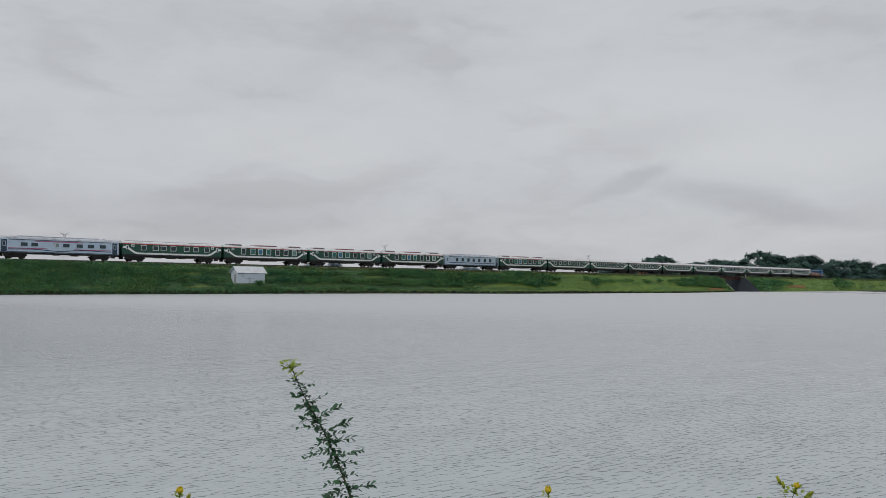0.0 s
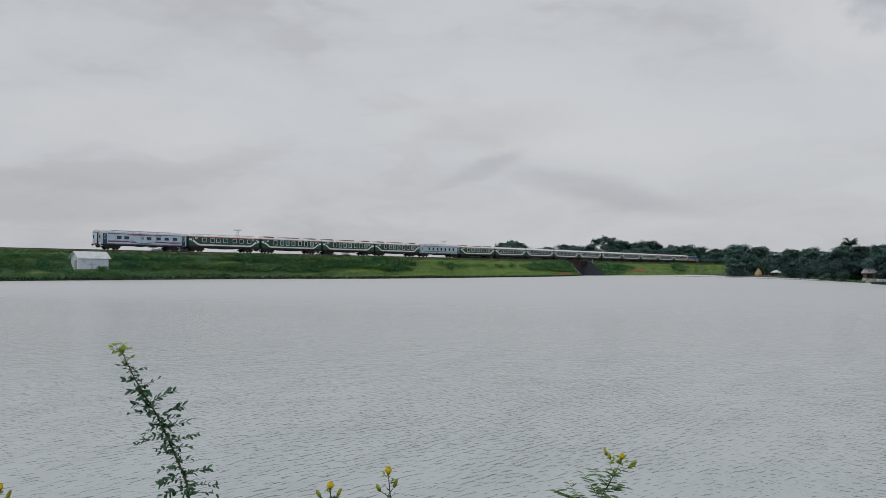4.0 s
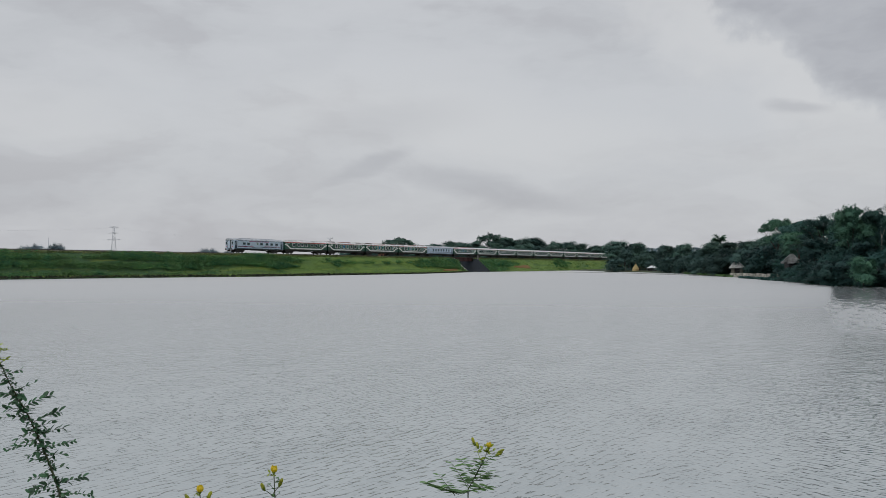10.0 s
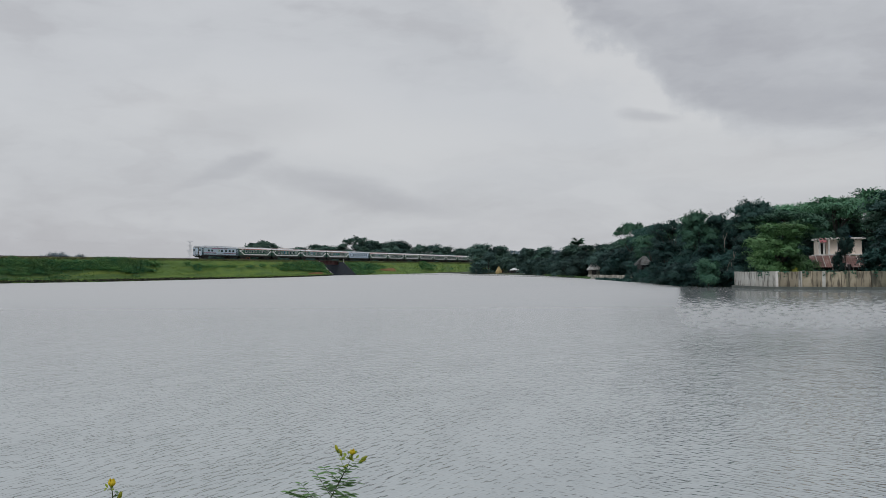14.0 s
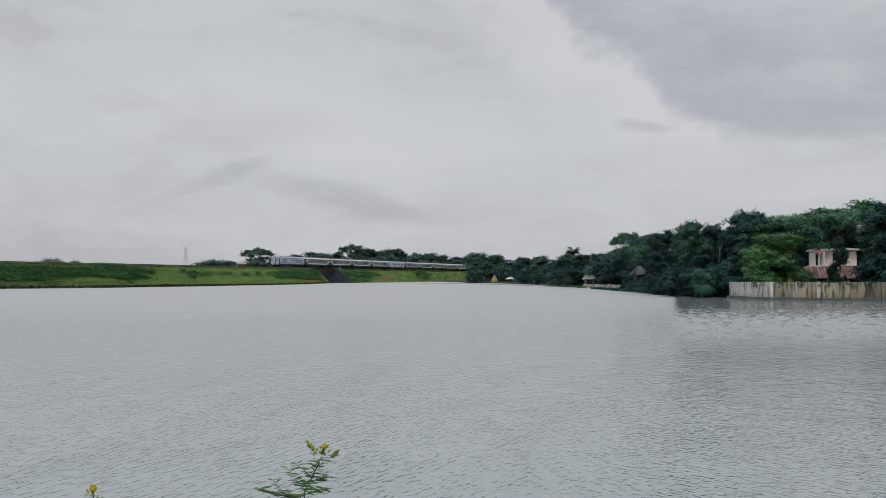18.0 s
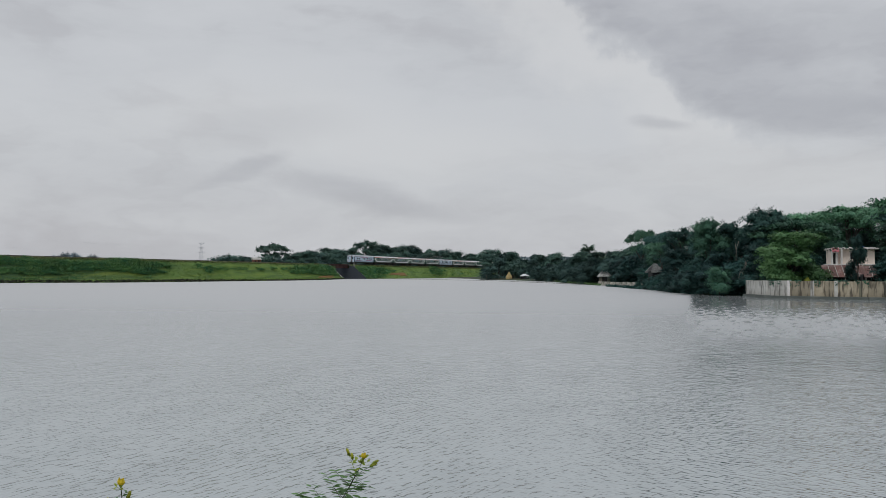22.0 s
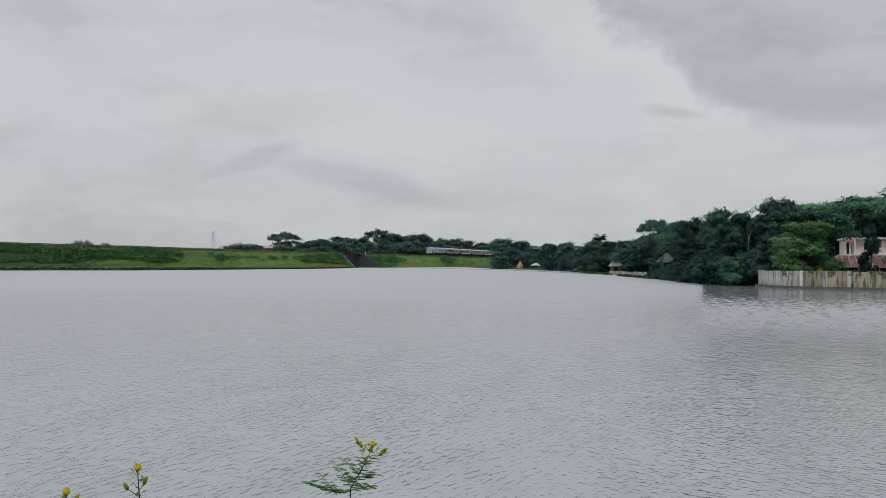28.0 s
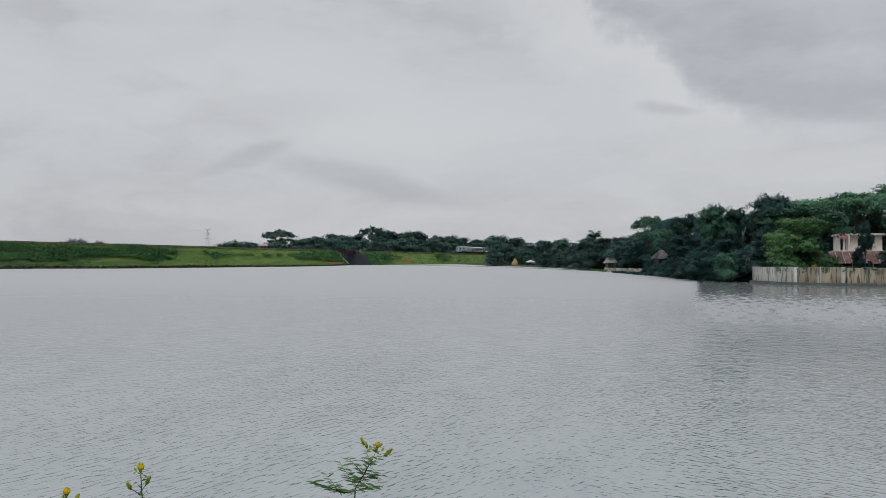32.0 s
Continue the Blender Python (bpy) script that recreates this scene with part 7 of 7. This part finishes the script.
def build_plants():
    plants = {}
    rng = np.random.default_rng(21)
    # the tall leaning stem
    p = new_plant("plant1", "tall leaning shoot with many small dark green leaflets", -25.1, 3.0, 0.05, FIRST_EYE_SHIFT)
    line = [(-29.9, -5.1), (-28.95, -7.15), (-27.7, -9.3), (-26.55, -11.8), (-25.85, -13.55), (-25.3, -17.0)]
    pts = [to_plant("plant1", a, e, 3.0) for a, e in line] + [Vector((0, 0, -0.05))]
    pts = pts[::-1]
    bm = bmesh.new()
    tube(bm, pts, [0.006, 0.0046, 0.0038, 0.0032, 0.0026, 0.0019, 0.0011], 6)
    part("stem", bm, M["stem"], p)
    side, ahead = side_of(-28)
    cum = [0.0]
    for a, b in zip(pts, pts[1:]):
        cum.append(cum[-1] + (b - a).length)
    total = cum[-1]

    def on_stem(f):
        d = f * total
        for i in range(len(pts) - 1):
            if d <= cum[i + 1] + 1e-9:
                return pts[i].lerp(pts[i + 1], (d - cum[i]) / (cum[i + 1] - cum[i]))
        return pts[-1]

    # side shoots: share of the way down from the tip, side, length, rise
    shoots = ((0.14, -1, 0.030, 0.2), (0.18, 1, 0.042, 0.3), (0.24, -1, 0.030, 0.1), (0.30, 1, 0.066, 0.6), (0.33, -1, 0.034, 0.1), (0.42, 1, 0.092, 0.75), (0.43, -1, 0.048, 0.2), (0.49, -1, 0.078, 0.12), (0.53, 1, 0.090, 0.6),
              (0.56, 1, 0.055, 0.3), (0.58, -1, 0.050, -0.4), (0.62, 1, 0.080, 0.5), (0.64, -1, 0.092, -0.12), (0.67, -1, 0.066, 0.0), (0.70, 1, 0.094, 0.15), (0.73, -1, 0.045, -0.3), (0.76, 1, 0.055, 0.3), (0.79, -1, 0.045, 0.2),
              (0.86, 1, 0.045, 0.5), (0.89, -1, 0.062, -0.1), (0.93, -1, 0.080, -0.5), (0.95, 1, 0.078, 0.25), (0.98, -1, 0.066, -0.1), (1.02, 1, 0.095, 0.05), (1.05, -1, 0.08, -0.2), (1.08, 1, 0.09, 0.1))
    seen = 0.50 / total
    for g, s, ln, rise in shoots:
        way = side * s + ahead * rng.normal(0, 0.25) + Vector((0, 0, rise))
        pinnate_leaf(p, on_stem(1 - g * seen), way, ln, max(2, round(ln / 0.0135)), "leaflet", 0.026 if g > 0.2 and rng.random() < 0.4 else 0.018, rng, rng.uniform(-0.1, 0.25), Vector((0, 0, 1)) + ahead * rng.normal(0, 0.5), 0.45, 0.12, (0.55, 1.0), (0.8, 2.0))
    # single leaves along the stem between them
    for i in range(120):
        g = 0.05 + 1.05 * (i / 120 + 0.10 * math.sin(2 * math.pi * i / 120) / math.pi)
        way = side * rng.choice((-1.0, 1.0)) + ahead * rng.normal(0, 0.5) + Vector((0, 0, rng.uniform(-0.2, 0.6)))
        pinnate_leaf(p, on_stem(1 - g * seen), way, rng.uniform(0.008, 0.022), 2, "leaflet_young" if g < 0.11 else "leaflet", 0.018 if g < 0.3 or rng.random() < 0.6 else 0.026, rng, 0.1, None, 0.6, 0.3, (0.5, 1.0))
    for sx, up in ((-0.9, 0.35), (-0.5, 0.5), (-0.1, 0.7), (0.3, 0.7), (1.0, 0.4), (0.7, 0.15), (-0.6, 0.0)):
        way = side * sx + ahead * rng.normal(0, 0.2) + Vector((0, 0, up))
        pinnate_leaf(p, on_stem(0.99), way, rng.uniform(0.022, 0.032), 2, "leaflet_young", 0.026, rng, 0.0, None, 0.4, 0.0, (0.6, 1.0))
    plants["plant1"] = p

    def upright(key, label, az, el, dist, leaves, second):
        p = new_plant(key, label, az + 0.4, dist, 0.0, FIRST_EYE_SHIFT if key == "plant0" else (0, 0, 0))
        tip = to_plant(key, az, el, dist)
        mid = tip * 0.55 + Vector((0.02, 0, 0))
        bm = bmesh.new()
        tube(bm, [Vector((0, 0, -0.05)), mid, tip], [0.005, 0.0032, 0.0016], 6)
        part("stem", bm, M["stem"], p)
        side, ahead = side_of(az)
        for i in range(leaves):
            f = 0.985 - 0.30 * i / leaves
            q = mid.lerp(tip, (f - 0.55) / 0.45) if f > 0.55 else mid
            s = 1 if i % 2 else -1
            way = side * s * 0.7 + ahead * rng.normal(0, 0.3) + Vector((0, 0, rng.uniform(0.3, 1.0)))
            pinnate_leaf(p, q, way, rng.uniform(0.012, 0.026), 2, "leaflet_young" if i % 4 == 0 else "leaflet_mid", 0.018, rng, 0.0, None, 0.45, 0.05, (0.7, 1.2))
        flower_bud(p, tip, 0.0125, rng, (0.05, 0, 1))
        for sx, drop, ln in second:
            low = tip - Vector((0, 0, drop))
            q = low + side * sx + Vector((0, 0, ln))
            bm = bmesh.new()
            tube(bm, [low - Vector((0, 0, 0.02)), q], [0.0016, 0.0012], 5)
            part("twig", bm, M["stem"], p)
            flower_bud(p, q, 0.0105, rng, side * sx * 18 + Vector((0, 0, 1)), True)
        return p

    plants["plant2"] = upright("plant2", "upright stem topped with yellow flower buds", -14.84, -12.85, 3.0, 11, ((0.020, 0.050, 0.006), (-0.030, 0.058, 0.002)))
    plants["plant4"] = upright("plant4", "low stem topped with yellow flower buds", -18.9, -13.85, 3.05, 9, ((0.026, 0.022, 0.0), (-0.034, 0.028, 0.004)))
    plants["plant0"] = upright("plant0", "low stem with yellow-green young leaves", -36.6, -12.9, 3.0, 9, ((0.022, 0.030, 0.004), (-0.026, 0.040, 0.0)))

    # the broad spray with feathery leaves
    p = new_plant("plant3", "leafy shrub with feathery leaves and yellow buds at its tips", -2.0, 3.0)
    side, ahead = side_of(-1)
    def at(az, el):
        return to_plant("plant3", az, el, 3.0)

    tip, low = at(-0.08, -11.75), at(-1.48, -14.3)
    bm = bmesh.new()
    tube(bm, [Vector((0, 0, -0.05)), low * 0.6, low, at(-0.86, -13.26), at(-0.35, -12.4), tip], [0.005, 0.0036, 0.0024, 0.0019, 0.0014, 0.0009], 6)
    part("stem", bm, M["stem"], p)
    # feathery leaves: where each starts and ends, its pairs and kind
    for a, b, pairs, mat, size in (((-2.35, -14.75), (-3.41, -13.30), 7, "narrow", 0.026), ((-1.55, -14.1), (-2.50, -12.62), 7, "narrow", 0.026), ((-0.95, -13.4), (-1.92, -12.42), 6, "narrow", 0.026),
                                   ((-0.55, -12.75), (0.50, -12.10), 4, "narrow", 0.026), ((-0.55, -12.65), (-0.99, -11.55), 3, "leaflet_young", 0.018), ((-0.95, -13.75), (0.45, -13.42), 5, "narrow", 0.034),
                                   ((-2.1, -14.6), (-4.2, -13.75), 7, "narrow", 0.034), ((-1.23, -14.0), (-0.15, -13.15), 5, "narrow", 0.034), ((-1.6, -14.4), (-0.2, -14.1), 6, "narrow", 0.034),
                                   ((-1.7, -14.6), (-3.0, -14.3), 6, "narrow", 0.034), ((-0.45, -12.9), (-1.15, -12.35), 4, "narrow", 0.026), ((-1.3, -14.3), (-2.0, -13.4), 5, "narrow", 0.034), ((-1.0, -13.6), (-0.55, -12.75), 4, "narrow", 0.026)):
        start, end = at(*a), at(*b)
        start = start + ahead * rng.normal(0, 0.012)
        pinnate_leaf(p, start, end - start, (end - start).length, pairs, mat, size, rng, 0.05, side + Vector((0, 0, -0.12)), 0.14, 0.04, (0.75, 1.1))
    flower_bud(p, tip, 0.0100, rng, (0.1, 0, 1))
    for az, el, lean in ((-1.0, -11.5, (-0.4, 0, 1)), (0.55, -12.05, (0.9, 0, 0.5)), (-0.78, -11.75, (-0.2, 0, 1)), (0.42, -12.2, (0.7, 0, 0.3))):
        flower_bud(p, at(az, el), 0.0085, rng, lean, True)
    for sx, up in ((-0.8, 0.5), (0.5, 0.9), (-0.3, 1.0), (0.9, 0.2)):
        pinnate_leaf(p, at(-0.2, -12.05), side * sx + Vector((0, 0, up)), 0.022, 2, "leaflet_young", 0.018, rng, 0.0, None, 0.4, 0.0, (0.8, 1.2))
    plants["plant3"] = p
    return plants


plants = build_plants()


# ---- what moves ----
def sway(key, shift, lift=0.0):
    """A plant's pose with its tip carried aside by so many metres and lifted a little, partly wind, partly to fit the
    camera's view.
    """
    foot, az, _ = PLANT_SPOTS[key]
    axis = Vector((math.sin(radians(az)), math.cos(radians(az)), 0))
    tall, lean = (1.26, -0.30) if key == "plant1" else (0.87, 0.0)
    return Matrix.Translation(foot + Vector((0, 0, lift + lean * shift / tall))) @ Matrix.Rotation(math.atan2(shift, tall), 4, axis)


def motions():
    # the train runs away along the track; metres along it of the tail end
    tail = ((0, 47.1), (4, 94.4), (8, 141.0), (12, 187.1), (16, 233.3), (20, 280.0), (24, 327.5), (28, 376.4), (32, 427.0))
    for k, car in enumerate(train):
        offset = HALF + 0.33 + k * PITCH if k < 16 else 16 * PITCH + 7.3
        walk(car, [(t, track_pose(s + offset, TRACK_Q, RAIL_Z)) for t, s in tail])
    # ripples drift slowly before the wind
    walk(water, [(0.0, pose(0, 0, 0)), (16.0, pose(3.0, -2.0, 0)), (32.0, pose(6.0, -4.0, 0))])
    walk(plants["plant1"], [
        (0, sway("plant1", 0.000, 0.000)), (0.5, sway("plant1", -0.026, -0.026)), (1, sway("plant1", 0.013, -0.019)), (1.5, sway("plant1", 0.009, -0.003)), (2, sway("plant1", 0.008, -0.006)), (2.5, sway("plant1", 0.013, -0.026)), (3, sway("plant1", 0.019, -0.010)), (3.5, sway("plant1", -0.005, 0.006)), (5.5, sway("plant1", 0.007, 0.021)), (6, sway("plant1", 0.026, 0.029)), (6.5, sway("plant1", 0.005, 0.036)), (7, sway("plant1", 0.036, 0.027)), (7.5, sway("plant1", 0.000, 0.008)), (8, sway("plant1", -0.005, -0.009)), (8.5, sway("plant1", 0.006, 0.066)), (9, sway("plant1", -0.024, 0.018)), (9.5, sway("plant1", -0.018, 0.020)), (10, sway("plant1", 0.062, 0.022)), (10.5, sway("plant1", 0.030, 0.020)), (32, sway("plant1", 0.0, 0.020))])
    walk(plants["plant2"], [
        (0, sway("plant2", -0.017, -0.008)), (5.5, sway("plant2", -0.017, -0.008)), (6, sway("plant2", 0.007, -0.015)), (6.5, sway("plant2", -0.010, -0.009)), (7, sway("plant2", -0.017, -0.006)), (7.5, sway("plant2", 0.005, -0.010)), (8, sway("plant2", -0.012, -0.002)), (8.5, sway("plant2", -0.016, -0.013)), (9, sway("plant2", -0.010, -0.007)), (9.5, sway("plant2", -0.018, -0.001)), (10, sway("plant2", 0.029, -0.004)), (10.5, sway("plant2", -0.010, 0.004)), (11, sway("plant2", 0.004, -0.002)), (11.5, sway("plant2", -0.004, -0.002)), (12, sway("plant2", 0.002, -0.007)), (12.5, sway("plant2", -0.019, 0.001)), (13, sway("plant2", -0.009, 0.001)), (13.5, sway("plant2", -0.014, -0.003)), (14, sway("plant2", -0.007, 0.001)), (14.5, sway("plant2", -0.011, -0.000)), (16.5, sway("plant2", -0.010, -0.005)), (17, sway("plant2", 0.001, -0.006)), (17.5, sway("plant2", 0.015, -0.011)), (18, sway("plant2", -0.010, -0.006)), (18.5, sway("plant2", 0.022, -0.014)), (19, sway("plant2", -0.027, 0.006)), (19.5, sway("plant2", -0.013, 0.003)), (20, sway("plant2", -0.005, 0.000)), (20.5, sway("plant2", -0.014, -0.002)), (21, sway("plant2", -0.004, 0.004)), (21.5, sway("plant2", -0.012, 0.000)), (22, sway("plant2", -0.009, 0.003)), (22.5, sway("plant2", 0.003, -0.002)), (23, sway("plant2", -0.017, 0.004)), (23.5, sway("plant2", 0.012, 0.002)), (24, sway("plant2", 0.012, -0.005)), (24.5, sway("plant2", 0.004, -0.003)), (25, sway("plant2", 0.002, -0.001)), (25.5, sway("plant2", -0.005, 0.002)), (27.5, sway("plant2", 0.006, -0.002)), (28, sway("plant2", 0.001, 0.005)), (28.5, sway("plant2", 0.021, -0.005)), (29, sway("plant2", 0.027, -0.010)), (29.5, sway("plant2", -0.007, 0.006)), (30, sway("plant2", 0.007, -0.000)), (30.5, sway("plant2", 0.018, 0.002)), (31, sway("plant2", 0.005, 0.003)), (31.5, sway("plant2", 0.009, -0.000)), (32, sway("plant2", 0.009, 0.004))])
    walk(plants["plant3"], [
        (0, sway("plant3", 0.000, -0.011)), (0.5, sway("plant3", 0.000, -0.006)), (1, sway("plant3", 0.000, -0.001)), (1.5, sway("plant3", 0.000, -0.003)), (2, sway("plant3", 0.000, -0.013)), (2.5, sway("plant3", 0.000, 0.003)), (3, sway("plant3", 0.000, -0.005)), (3.5, sway("plant3", 0.000, -0.007)), (5.5, sway("plant3", 0.017, -0.020)), (6, sway("plant3", -0.007, -0.000)), (6.5, sway("plant3", 0.010, -0.016)), (7, sway("plant3", 0.017, -0.017)), (7.5, sway("plant3", -0.005, 0.001)), (8, sway("plant3", 0.012, 0.006)), (8.5, sway("plant3", 0.016, -0.034)), (9, sway("plant3", 0.010, -0.017)), (9.5, sway("plant3", 0.018, -0.011)), (10, sway("plant3", -0.011, 0.003)), (10.5, sway("plant3", 0.037, -0.023)), (11, sway("plant3", -0.003, 0.002)), (11.5, sway("plant3", 0.017, -0.009)), (12, sway("plant3", -0.010, 0.011)), (12.5, sway("plant3", -0.008, 0.008)), (13, sway("plant3", -0.001, -0.005)), (13.5, sway("plant3", -0.012, 0.005)), (14, sway("plant3", -0.001, -0.005)), (14.5, sway("plant3", -0.006, 0.003)), (16.5, sway("plant3", -0.025, 0.014)), (17, sway("plant3", -0.046, 0.028)), (17.5, sway("plant3", -0.068, 0.037)), (18, sway("plant3", -0.042, 0.028)), (18.5, sway("plant3", -0.077, 0.046)), (19, sway("plant3", 0.015, -0.007)), (19.5, sway("plant3", 0.005, -0.007)), (20, sway("plant3", 0.006, -0.005)), (20.5, sway("plant3", -0.011, 0.010)), (21, sway("plant3", 0.006, -0.008)), (21.5, sway("plant3", -0.000, 0.002)), (22, sway("plant3", 0.006, -0.005)), (22.5, sway("plant3", -0.010, 0.006)), (23, sway("plant3", 0.006, 0.000)), (23.5, sway("plant3", -0.013, -0.001)), (24, sway("plant3", -0.028, 0.010)), (24.5, sway("plant3", -0.017, 0.009)), (25, sway("plant3", -0.005, 0.002)), (25.5, sway("plant3", -0.003, 0.001)), (27.5, sway("plant3", -0.012, 0.009)), (28, sway("plant3", -0.002, -0.007)), (28.5, sway("plant3", -0.039, 0.012)), (29, sway("plant3", -0.057, 0.029)), (29.5, sway("plant3", 0.018, -0.015)), (30, sway("plant3", -0.014, 0.005)), (30.5, sway("plant3", -0.007, 0.002)), (31, sway("plant3", 0.007, -0.007)), (31.5, sway("plant3", -0.007, 0.000)), (32, sway("plant3", 0.014, -0.013))])


motions()
